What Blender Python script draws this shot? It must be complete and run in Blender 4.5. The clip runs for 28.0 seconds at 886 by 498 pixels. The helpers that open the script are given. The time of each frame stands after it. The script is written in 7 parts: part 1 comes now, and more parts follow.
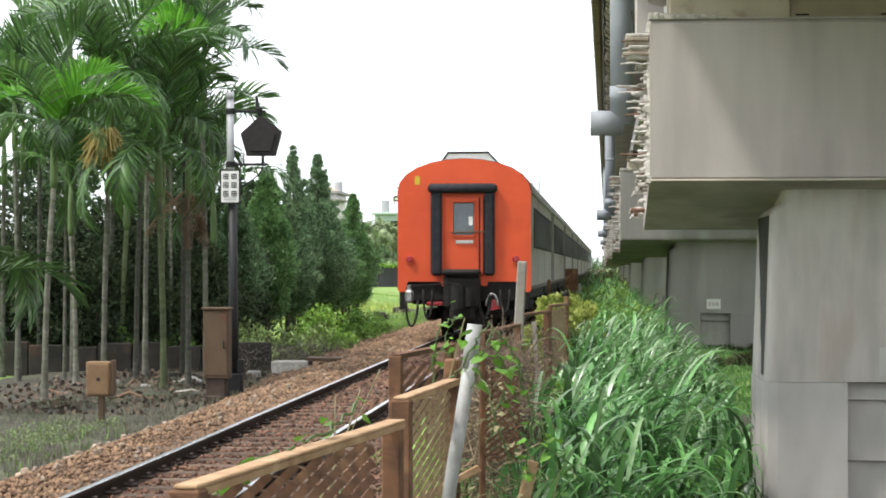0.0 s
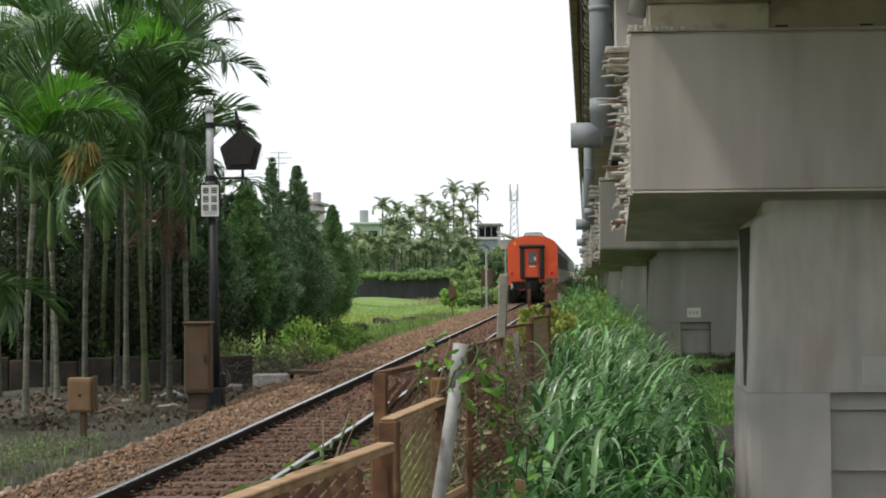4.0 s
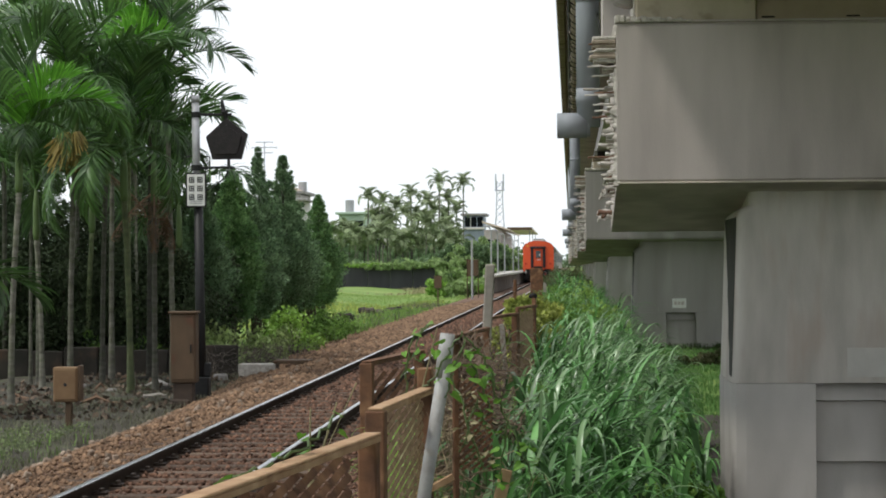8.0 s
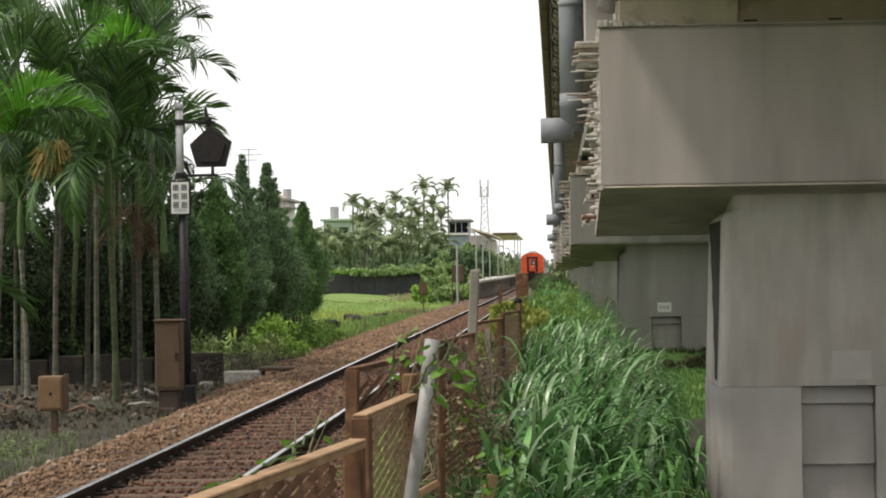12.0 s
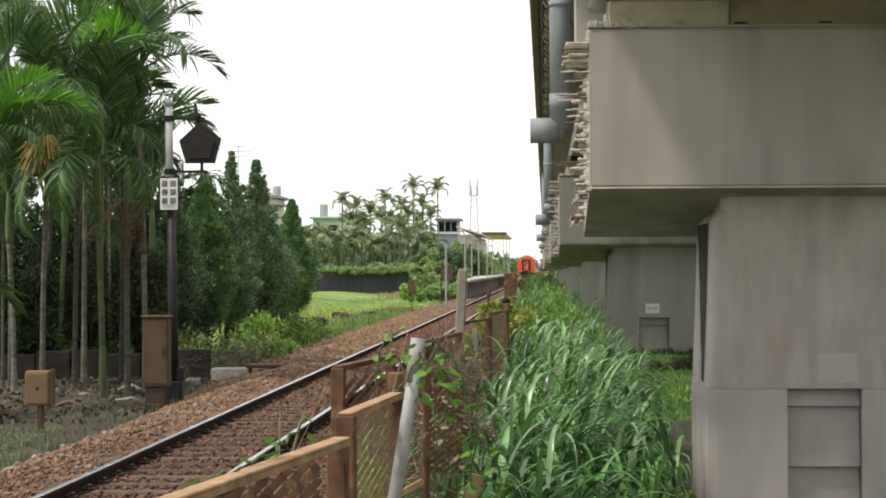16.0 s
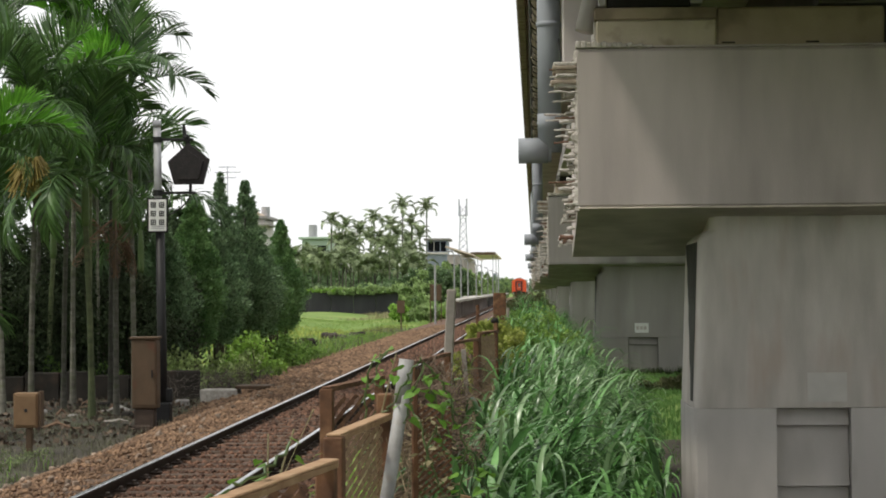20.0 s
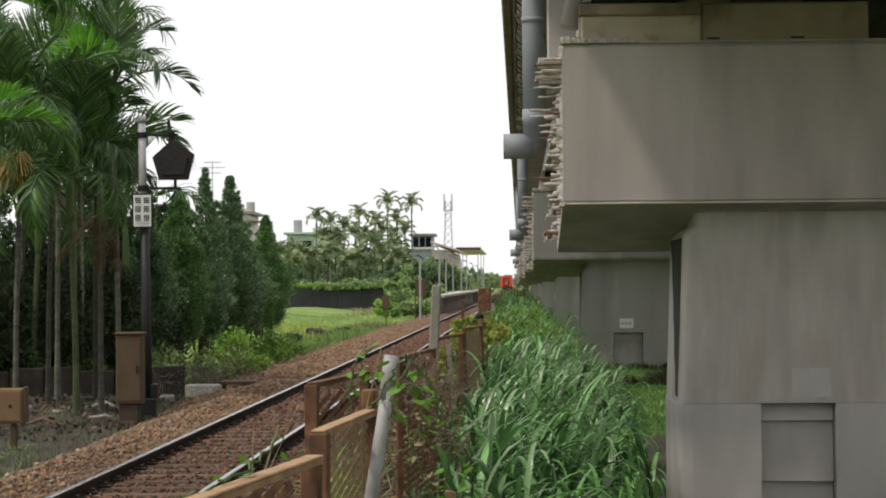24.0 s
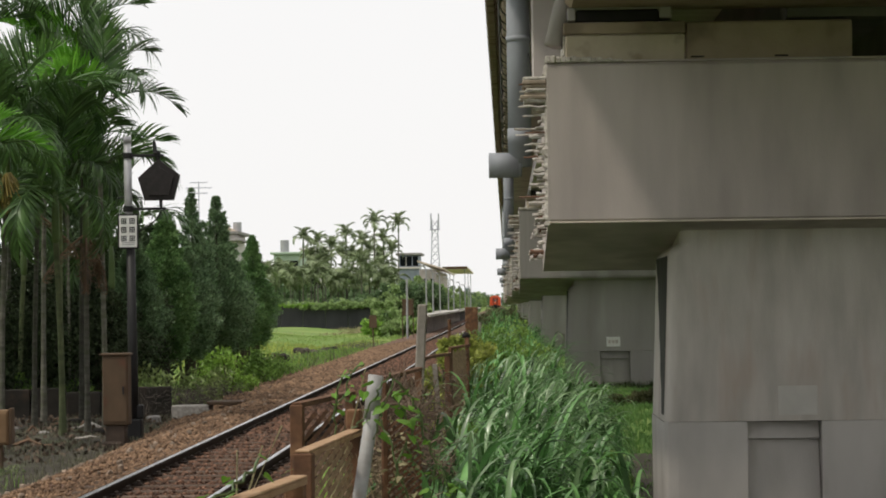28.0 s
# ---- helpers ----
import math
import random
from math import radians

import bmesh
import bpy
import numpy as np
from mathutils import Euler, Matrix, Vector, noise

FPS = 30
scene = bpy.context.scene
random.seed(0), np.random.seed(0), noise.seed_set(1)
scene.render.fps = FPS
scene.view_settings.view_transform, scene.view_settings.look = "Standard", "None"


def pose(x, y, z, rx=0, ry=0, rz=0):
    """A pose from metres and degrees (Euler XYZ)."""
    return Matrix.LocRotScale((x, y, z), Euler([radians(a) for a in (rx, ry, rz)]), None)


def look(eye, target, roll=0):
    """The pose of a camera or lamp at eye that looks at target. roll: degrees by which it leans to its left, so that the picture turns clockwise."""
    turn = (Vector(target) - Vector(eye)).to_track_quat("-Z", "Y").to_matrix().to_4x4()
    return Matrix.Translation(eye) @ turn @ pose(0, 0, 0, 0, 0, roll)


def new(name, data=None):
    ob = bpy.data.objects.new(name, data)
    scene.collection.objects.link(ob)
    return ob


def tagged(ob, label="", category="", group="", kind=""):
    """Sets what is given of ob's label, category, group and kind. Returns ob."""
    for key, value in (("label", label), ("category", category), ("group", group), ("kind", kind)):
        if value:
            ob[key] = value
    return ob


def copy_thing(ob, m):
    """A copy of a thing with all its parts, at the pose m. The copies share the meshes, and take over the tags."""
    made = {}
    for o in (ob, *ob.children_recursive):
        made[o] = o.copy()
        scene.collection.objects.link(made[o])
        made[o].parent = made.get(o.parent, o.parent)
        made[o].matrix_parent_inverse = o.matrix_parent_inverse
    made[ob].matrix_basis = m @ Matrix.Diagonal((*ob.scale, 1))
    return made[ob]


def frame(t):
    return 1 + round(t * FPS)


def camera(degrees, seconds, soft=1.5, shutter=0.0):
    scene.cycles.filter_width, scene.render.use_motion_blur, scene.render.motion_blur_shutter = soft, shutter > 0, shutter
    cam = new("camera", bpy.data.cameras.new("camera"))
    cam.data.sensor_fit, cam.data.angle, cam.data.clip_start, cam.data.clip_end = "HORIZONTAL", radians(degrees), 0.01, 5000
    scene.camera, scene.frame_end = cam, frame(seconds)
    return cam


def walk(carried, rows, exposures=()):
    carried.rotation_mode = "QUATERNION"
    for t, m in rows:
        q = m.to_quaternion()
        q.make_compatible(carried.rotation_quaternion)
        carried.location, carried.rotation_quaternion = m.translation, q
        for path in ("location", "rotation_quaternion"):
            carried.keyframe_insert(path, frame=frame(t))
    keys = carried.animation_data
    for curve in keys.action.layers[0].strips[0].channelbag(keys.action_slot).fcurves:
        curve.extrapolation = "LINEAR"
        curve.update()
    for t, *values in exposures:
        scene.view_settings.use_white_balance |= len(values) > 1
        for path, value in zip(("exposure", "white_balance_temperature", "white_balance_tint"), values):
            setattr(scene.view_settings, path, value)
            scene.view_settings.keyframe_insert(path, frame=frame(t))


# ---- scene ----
cam = camera(22.18, 28.0, soft=1.85)
PATH = [
    (0, (0.023, 0, 1.553), (-7.196, 99.736, 2.357), -0.036),
    (0.5, (0.031, 0, 1.548), (-7.334, 99.723, 2.611), -0.374),
    (1, (0.019, 0, 1.545), (-8.120, 99.652, 3.349), -0.406),
    (1.5, (0.019, 0, 1.548), (-7.790, 99.684, 2.983), -0.775),
    (2, (0.017, 0, 1.564), (-6.888, 99.757, 2.464), -0.224),
    (2.5, (0.014, 0, 1.582), (-6.753, 99.759, 3.110), -0.272),
    (4.5, (-0.012, 0, 1.603), (-6.215, 99.801, 2.692), -0.560),
    (5, (-0.012, 0, 1.601), (-6.396, 99.791, 2.598), -0.410),
    (5.5, (-0.009, 0, 1.605), (-6.174, 99.806, 2.426), -0.470),
    (6, (-0.010, 0, 1.602), (-5.615, 99.839, 2.475), -0.384),
    (6.5, (-0.014, 0, 1.601), (-5.823, 99.829, 2.298), -0.405),
    (7, (-0.016, 0, 1.600), (-5.898, 99.825, 2.159), -0.499),
    (7.5, (-0.019, 0, 1.600), (-5.976, 99.819, 2.429), -0.278),
    (8, (-0.016, 0, 1.603), (-5.654, 99.838, 2.348), -0.424),
    (8.5, (-0.014, 0, 1.605), (-5.313, 99.856, 2.459), -0.499),
    (9, (-0.013, 0, 1.604), (-5.258, 99.858, 2.564), -0.744),
    (9.5, (-0.013, 0, 1.600), (-4.975, 99.876, 1.945), -0.625),
    (10, (-0.011, 0, 1.601), (-5.368, 99.854, 2.279), -0.700),
    (10.5, (-0.011, 0, 1.604), (-4.675, 99.886, 2.606), -0.738),
    (11, (-0.009, 0, 1.603), (-4.574, 99.890, 2.632), -0.967),
    (11.5, (-0.011, 0, 1.603), (-4.614, 99.889, 2.648), -0.909),
    (12, (-0.011, 0, 1.602), (-4.987, 99.871, 2.603), -0.866),
    (12.5, (-0.012, 0, 1.602), (-5.153, 99.864, 2.424), -0.756),
    (14.5, (-0.014, 0, 1.597), (-4.698, 99.890, 1.367), -0.213),
    (15, (-0.015, 0, 1.597), (-4.709, 99.890, 1.532), -0.292),
    (15.5, (-0.006, 0, 1.598), (-4.705, 99.890, 1.650), -0.377),
    (16, (0.000, 0, 1.603), (-4.498, 99.894, 2.549), -0.266),
    (16.5, (0.008, 0, 1.608), (-3.835, 99.921, 2.604), 0.022),
    (17, (0.000, 0, 1.610), (-3.847, 99.918, 2.835), 0.000),
    (17.5, (-0.002, 0, 1.609), (-3.465, 99.933, 2.809), -0.083),
    (18, (-0.006, 0, 1.605), (-3.600, 99.929, 2.714), -0.349),
    (18.5, (-0.002, 0, 1.605), (-3.542, 99.928, 2.978), -0.400),
    (19, (0.000, 0, 1.608), (-3.363, 99.932, 3.109), -0.687),
    (19.5, (0.004, 0, 1.608), (-3.892, 99.911, 3.245), -0.568),
    (20, (0.006, 0, 1.607), (-4.009, 99.903, 3.436), -0.467),
    (20.5, (0.007, 0, 1.607), (-3.876, 99.913, 3.143), -0.349),
    (21, (0.002, 0, 1.606), (-3.810, 99.918, 2.962), -0.099),
    (21.5, (-0.003, 0, 1.606), (-3.854, 99.919, 2.785), 0.042),
    (22, (-0.001, 0, 1.608), (-3.383, 99.936, 2.772), -0.037),
    (22.5, (0.001, 0, 1.606), (-3.165, 99.939, 3.045), -0.087),
    (24.5, (0.012, 0, 1.611), (-3.333, 99.929, 3.355), -0.577),
    (25, (0.020, 0, 1.610), (-3.235, 99.928, 3.552), -0.597),
    (25.5, (0.027, 0, 1.611), (-3.311, 99.928, 3.432), -0.545),
    (26, (0.025, 0, 1.610), (-3.230, 99.935, 3.136), -0.523),
    (26.5, (0.028, 0, 1.612), (-3.208, 99.935, 3.222), -0.640),
    (27, (0.029, 0, 1.614), (-3.012, 99.913, 4.476), -0.366),
    (27.5, (0.027, 0, 1.610), (-2.784, 99.928, 4.149), -0.579),
    (28, (0.021, 0, 1.611), (-2.751, 99.931, 4.069), -0.744),
]
EXPOSURES = [(0, 1.06, 6180, 9), (0.6, 0.76, 6260, 9), (1, 0.58, 6300, 9), (2, 0.4, 6300, 9), (5, 0.12, 6250, 9), (8, 0.17, 6200, 9), (11, 0.24, 6650, 11), (15, 0.39, 6650, 11), (16, 0.47, 6650, 11), (17, 0.48, 6650, 11),
             (19, 0.33, 6600, 11), (20, 0.18, 6550, 10), (25, 0.09, 6600, 11), (27, 0.16, 6650, 11), (28, -0.03, 6650, 11)]
walk(cam, [(t, look(eye, target, roll)) for t, eye, target, roll in PATH],
     exposures=EXPOSURES)

# ---- light: a bright overcast sky with a weak, veiled sun ----
SUN_ELEV, SUN_AZ = radians(60), radians(245)   # azimuth clockwise from +Y
world = bpy.data.worlds.new("overcast_sky")
scene.world = world
world.use_nodes = True
wn = world.node_tree
wn.nodes.clear()
w_out = wn.nodes.new("ShaderNodeOutputWorld")
w_sky = wn.nodes.new("ShaderNodeTexSky")
w_sky.sky_type = "NISHITA"
w_sky.sun_disc = False
w_sky.sun_elevation, w_sky.sun_rotation = SUN_ELEV, SUN_AZ
w_sky.air_density, w_sky.dust_density = 1.0, 3.0
w_bg = wn.nodes.new("ShaderNodeBackground")
w_bg.inputs["Strength"].default_value = 0.06
w_cloud = wn.nodes.new("ShaderNodeBackground")
w_cloud.inputs["Color"].default_value = (0.985, 0.995, 1.0, 1)
w_cloud.inputs["Strength"].default_value = 1.05
w_mix = wn.nodes.new("ShaderNodeMixShader")
w_mix.inputs["Fac"].default_value = 0.9
wn.links.new(w_sky.outputs["Color"], w_bg.inputs["Color"])
wn.links.new(w_bg.outputs[0], w_mix.inputs[1])
wn.links.new(w_cloud.outputs[0], w_mix.inputs[2])
wn.links.new(w_mix.outputs[0], w_out.inputs["Surface"])
sun = new("sun", bpy.data.lights.new("sun", "SUN"))
sun.data.energy, sun.data.angle, sun.data.color = 2.05, radians(4), (1.0, 0.94, 0.84)
s_dir = Vector((math.sin(SUN_AZ) * math.cos(SUN_ELEV), math.cos(SUN_AZ) * math.cos(SUN_ELEV), math.sin(SUN_ELEV)))
sun.matrix_world = look(s_dir * 60, (0, 0, 0))


# ---- materials ----
def mat(name, a, b=None, rough=0.85, scale=4.0, stretch=(1, 1, 1), bump=0.15, fine=40.0, metal=0.0, stain=None,
        stain_scale=0.6, stain_at=0.55, vary=0.0, island=0.0, spec=0.3, trans=0.0):
    """Two tones mixed by noise, a second larger stain, a fine bump; vary: by object, island: by piece of one mesh."""
    m = bpy.data.materials.new(name)
    m.use_nodes = True
    nt = m.node_tree
    n, ln = nt.nodes, nt.links
    bsdf = n["Principled BSDF"]
    bsdf.inputs["Roughness"].default_value = rough
    bsdf.inputs["Metallic"].default_value = metal
    bsdf.inputs["Specular IOR Level"].default_value = spec
    co = n.new("ShaderNodeTexCoord")
    mp = n.new("ShaderNodeMapping")
    mp.inputs["Scale"].default_value = stretch
    ln.new(co.outputs["Object"], mp.inputs["Vector"])

    def nz(sc, detail=6.0):
        t = n.new("ShaderNodeTexNoise")
        t.inputs["Scale"].default_value = sc
        t.inputs["Detail"].default_value = detail
        ln.new(mp.outputs[0], t.inputs["Vector"])
        return t.outputs["Fac"]

    def ramp(src, lo, hi):
        r = n.new("ShaderNodeMapRange")
        r.inputs[1].default_value, r.inputs[2].default_value = lo, hi
        ln.new(src, r.inputs[0])
        return r.outputs[0]

    def mix(fac, c1, c2, kind="MIX"):
        x = n.new("ShaderNodeMix")
        x.data_type, x.blend_type = "RGBA", kind
        for sock, v in ((x.inputs[0], fac), (x.inputs[6], c1), (x.inputs[7], c2)):
            if isinstance(v, (int, float)):
                sock.default_value = v
            elif isinstance(v, tuple):
                sock.default_value = (*v, 1)
            else:
                ln.new(v, sock)
        return x.outputs[2]

    b = b or tuple(c * 0.7 for c in a)
    col = mix(ramp(nz(scale), 0.32, 0.68), a, b)
    if stain:
        col = mix(ramp(nz(stain_scale, 3.0), stain_at, stain_at + 0.2), col, stain)
    for amount, node, sock in ((vary, "ShaderNodeObjectInfo", "Random"), (island, "ShaderNodeNewGeometry", "Random Per Island")):
        if amount:
            rnd = n.new(node)
            f = n.new("ShaderNodeMapRange")
            f.inputs[3].default_value, f.inputs[4].default_value = 1 - amount, 1 + amount
            ln.new(rnd.outputs[sock], f.inputs[0])
            hs = n.new("ShaderNodeHueSaturation")
            ln.new(f.outputs[0], hs.inputs["Value"])
            ln.new(col, hs.inputs["Color"])
            col = hs.outputs[0]
    ln.new(col, bsdf.inputs["Base Color"])
    if bump:
        bp = n.new("ShaderNodeBump")
        bp.inputs["Strength"].default_value = bump
        bp.inputs["Distance"].default_value = 0.02
        ln.new(nz(fine), bp.inputs["Height"])
        ln.new(bp.outputs[0], bsdf.inputs["Normal"])
    if trans:
        tr = n.new("ShaderNodeBsdfTranslucent")
        ln.new(col, tr.inputs["Color"])
        ms = n.new("ShaderNodeMixShader")
        ms.inputs[0].default_value = trans
        ln.new(bsdf.outputs[0], ms.inputs[1])
        ln.new(tr.outputs[0], ms.inputs[2])
        ln.new(ms.outputs[0], n["Material Output"].inputs["Surface"])
    return m


M_CONC = mat("concrete", (0.515, 0.46, 0.43), (0.385, 0.342, 0.318), 0.9, 1.3, (1.6, 1.6, 0.35), 0.12, 60, stain=(0.33, 0.293, 0.266), stain_scale=0.8)
M_CONC_SHAFT = mat("concrete_shaft", (0.53, 0.497, 0.452), (0.4, 0.372, 0.333), 0.9, 3.2, (1.5, 1.5, 0.35), 0.15, 60, stain=(0.42, 0.35, 0.295), stain_scale=2.2, stain_at=0.52)
M_CONC_OLD = mat("sooty_concrete", (0.33, 0.31, 0.295), (0.25, 0.235, 0.22), 0.9, 1.2, (1.6, 1.6, 0.3), 0.12, 60, stain=(0.4, 0.385, 0.365), stain_scale=1.0)
M_CONC_LOW = mat("concrete_lower", (0.51, 0.485, 0.455), (0.42, 0.398, 0.37), 0.9, 2.0, (1.2, 1.2, 0.5), 0.12, 60, stain=(0.37, 0.34, 0.31), stain_scale=1.3)
M_DARK_WEDGE = mat("wedge_black", (0.035, 0.036, 0.03), (0.07, 0.07, 0.06), 0.95, 6, (1, 1, 0.3))
M_CONC_PATCH = mat("concrete_patch", (0.53, 0.515, 0.475), (0.47, 0.455, 0.42), 0.9, 5.0)
M_CONC_RAW = mat("broken_concrete", (0.55, 0.52, 0.47), (0.33, 0.3, 0.26), 0.95, 18, bump=0.8, fine=50)
M_CONC_LIGHT = mat("pale_concrete", (0.6, 0.54, 0.46), (0.46, 0.41, 0.345), 0.9, 3, stain=(0.2, 0.17, 0.12), stain_scale=2.5, stain_at=0.6)
# Shade under the deck is in the inner girders' colour, light in the outer's.
M_GIRDER_SHADED = mat("shaded_girder_concrete", (0.19, 0.178, 0.165), (0.13, 0.122, 0.112), 0.9, 1.2)
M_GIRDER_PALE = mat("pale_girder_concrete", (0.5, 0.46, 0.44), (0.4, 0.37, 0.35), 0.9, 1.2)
M_SEAT = mat("stained_seat", (0.5, 0.44, 0.34), (0.4, 0.345, 0.26), 0.9, 3, bump=0.2, stain=(0.2, 0.165, 0.11), stain_scale=3.2, stain_at=0.55)
M_SEAT_BROWN = mat("brown_stained_concrete", (0.37, 0.3, 0.22), (0.27, 0.215, 0.155), 0.9, 2, bump=0.2, stain=(0.17, 0.135, 0.095), stain_scale=2)
M_FASCIA = mat("fascia_brown", (0.42, 0.35, 0.28), (0.28, 0.23, 0.18), 0.9, 6, stain=(0.09, 0.07, 0.05), stain_scale=3)
M_REBAR = mat("rebar_mortar", (0.62, 0.595, 0.56), (0.38, 0.33, 0.29), 0.85, 14, bump=0.5, fine=90)
M_REBAR_RUST = mat("rebar_rust", (0.22, 0.13, 0.09), (0.12, 0.07, 0.05), 0.9, 20, bump=0.4, fine=90)
M_PVC = mat("grey_pvc", (0.27, 0.29, 0.315), (0.225, 0.24, 0.26), 0.62, 3, bump=0.03, spec=0.4)
M_PVC_WHITE = mat("white_pipe", (0.40, 0.40, 0.395), (0.24, 0.235, 0.225), 0.5, 9, stain=(0.32, 0.28, 0.22), stain_scale=8, stain_at=0.6)
M_CABLE = mat("black_cable", (0.03, 0.03, 0.03), rough=0.6)
M_RAIL = mat("rail_side_rust", (0.045, 0.03, 0.022), (0.025, 0.018, 0.014), 0.8, 12, bump=0.3)
M_RAILTOP = mat("rail_running_face", (0.62, 0.63, 0.65), (0.48, 0.48, 0.5), 0.28, 30, bump=0.02, metal=1.0)
M_SLEEPER = mat("sleeper_wood", (0.15, 0.105, 0.076), (0.075, 0.053, 0.04), 0.95, 6, (1, 8, 1), 0.5, 50, vary=0.3)
M_BALLAST = mat("ballast_bed", (0.17, 0.10, 0.068), (0.09, 0.055, 0.04), 0.98, 20, bump=1.0, fine=30)
M_STONE = mat("ballast_stone", (0.235, 0.148, 0.09), (0.11, 0.068, 0.042), 0.95, 2.5, bump=0.3, island=0.5)
M_STONE_DARK = mat("ballast_stone_dark", (0.165, 0.09, 0.058), (0.075, 0.043, 0.03), 0.95, 6, bump=0.3, island=0.6)
M_PALESTONE = mat("pale_stone", (0.30, 0.235, 0.18), (0.2, 0.15, 0.11), 0.9, 8, bump=0.3, island=0.35)
M_GROUND = mat("grassy_ground", (0.17, 0.26, 0.06), (0.12, 0.20, 0.045), 1.0, 0.8, bump=1.0, fine=14, stain=(0.25, 0.29, 0.09), stain_scale=0.12, stain_at=0.5)
M_DRYSOIL = mat("dry_weedy_soil", (0.071, 0.063, 0.049), (0.040, 0.037, 0.029), 1.0, 2.0, bump=1.0, fine=20, stain=(0.09, 0.11, 0.05), stain_scale=1.2)
M_RUST = mat("rusty_steel", (0.19, 0.095, 0.05), (0.095, 0.05, 0.03), 0.85, 9, bump=0.3, fine=60, stain=(0.30, 0.17, 0.09), stain_scale=5, stain_at=0.55)
# Near rail tops and tan mesh: rust paled, sunlight included in the colour.
M_RUST_TOP = mat("rusty_top_rail", (0.496, 0.336, 0.201), (0.330, 0.195, 0.106), 0.85, 7, bump=0.25, fine=60, stain=(0.2, 0.1, 0.05), stain_scale=6, stain_at=0.62)
M_MESHWIRE = mat("rusty_mesh", (0.500, 0.362, 0.225), (0.250, 0.163, 0.100), 0.85, 12, bump=0.2)
M_POSTCONC = mat("weathered_post", (0.33, 0.30, 0.26), (0.24, 0.22, 0.19), 0.95, 10, bump=0.4)
M_BLADE = mat("grass_blade", (0.165, 0.345, 0.105), (0.038, 0.115, 0.034), 0.36, 2, bump=0.0, island=0.75, spec=0.45, trans=0.3)
M_BLADE_DRY = mat("dry_blade", (0.36, 0.33, 0.19), (0.25, 0.22, 0.12), 0.7, 3, bump=0.0, island=0.3, trans=0.2)
M_VINE = mat("vine_leaf", (0.17, 0.34, 0.045), (0.11, 0.25, 0.035), 0.5, 8, bump=0.1, vary=0.35, trans=0.35)
# Far foliage: the haze of distance is put into these paler leaf colours.
M_FARBUSH = mat("hazed_hedge_leaf", (0.33, 0.44, 0.18), (0.2, 0.3, 0.11), 0.55, 0.6, bump=0.0, island=0.4, trans=0.3)
M_FARDARK = mat("hazed_thicket_leaf", (0.17, 0.25, 0.12), (0.10, 0.17, 0.075), 0.55, 0.6, bump=0.0, island=0.4, trans=0.3)
M_BUSH = mat("bush_leaf", (0.21, 0.35, 0.075), (0.12, 0.22, 0.045), 0.55, 3, bump=0.0, island=0.45, trans=0.3)
M_BUSH_YEL = mat("yellowish_leaf", (0.4, 0.43, 0.1), (0.21, 0.27, 0.06), 0.55, 3, bump=0.0, island=0.4, trans=0.3)
M_CONIFER = mat("conifer_foliage", (0.22, 0.32, 0.17), (0.12, 0.205, 0.1), 0.6, 2, bump=0.0, island=0.55, trans=0.25)
M_CONIFER_FRESH = mat("fresh_conifer_foliage", (0.2, 0.33, 0.12), (0.11, 0.215, 0.08), 0.6, 2, bump=0.0, island=0.5, trans=0.28)
M_FROND = mat("palm_leaflet", (0.09, 0.17, 0.045), (0.034, 0.076, 0.023), 0.42, 3, bump=0.0, vary=0.4, island=0.5, spec=0.45, trans=0.24)
M_FROND_NEW = mat("fresh_palm_leaflet", (0.15, 0.36, 0.04), (0.09, 0.25, 0.03), 0.45, 3, bump=0.0, island=0.35, trans=0.4)
M_FROND_DRY = mat("dead_palm_leaflet", (0.2, 0.125, 0.08), (0.12, 0.075, 0.05), 0.8, 3, bump=0.0, vary=0.3, island=0.3)
M_FROND_YEL = mat("yellow_palm_leaflet", (0.36, 0.28, 0.08), (0.24, 0.19, 0.06), 0.6, 3, bump=0.0, island=0.35, trans=0.3)
M_PTRUNK = mat("palm_trunk", (0.15, 0.145, 0.12), (0.06, 0.058, 0.046), 0.9, 4, (1, 1, 3), 0.4, 12, vary=0.6, stain=(0.09, 0.1, 0.06), stain_scale=2.0, stain_at=0.5)
M_PSHAFT = mat("palm_crownshaft", (0.12, 0.18, 0.06), (0.08, 0.12, 0.045), 0.55, 4, (1, 1, 0.4), 0.1)
M_BARK = mat("dark_bark", (0.09, 0.075, 0.06), (0.05, 0.042, 0.035), 0.95, 9, (1, 1, 0.25), 0.6, 20)
M_BLACK = mat("black_paint", (0.018, 0.017, 0.018), (0.012, 0.012, 0.012), 0.55, 8, bump=0.1)
M_HOOD = mat("hood_paint", (0.024, 0.019, 0.019), (0.014, 0.012, 0.012), 0.6, 14, bump=0.3)
M_POLE = mat("galvanised_pole", (0.4, 0.4, 0.415), (0.32, 0.32, 0.335), 0.5, 8, bump=0.05, metal=0.3)
M_WHITE = mat("white_board", (0.72, 0.72, 0.70), (0.64, 0.64, 0.61), 0.6, 12, bump=0.03)
M_BROWNBOX = mat("brown_cabinet", (0.115, 0.075, 0.045), (0.08, 0.055, 0.034), 0.75, 5, (1, 1, 0.5), stain=(0.12, 0.05, 0.03), stain_scale=5)
M_SOOTFOOT = mat("stained_foot", (0.085, 0.062, 0.048), (0.05, 0.038, 0.03), 0.9, 5, bump=0.3, stain=(0.14, 0.1, 0.075), stain_scale=4)
M_TANBOX = mat("tan_cabinet", (0.2, 0.125, 0.066), (0.15, 0.092, 0.048), 0.75, 5, stain=(0.16, 0.08, 0.04), stain_scale=5)
M_DARKWALL = mat("dark_wall", (0.055, 0.055, 0.06), (0.035, 0.035, 0.04), 0.9, 1.0, (1, 1, 0.3))
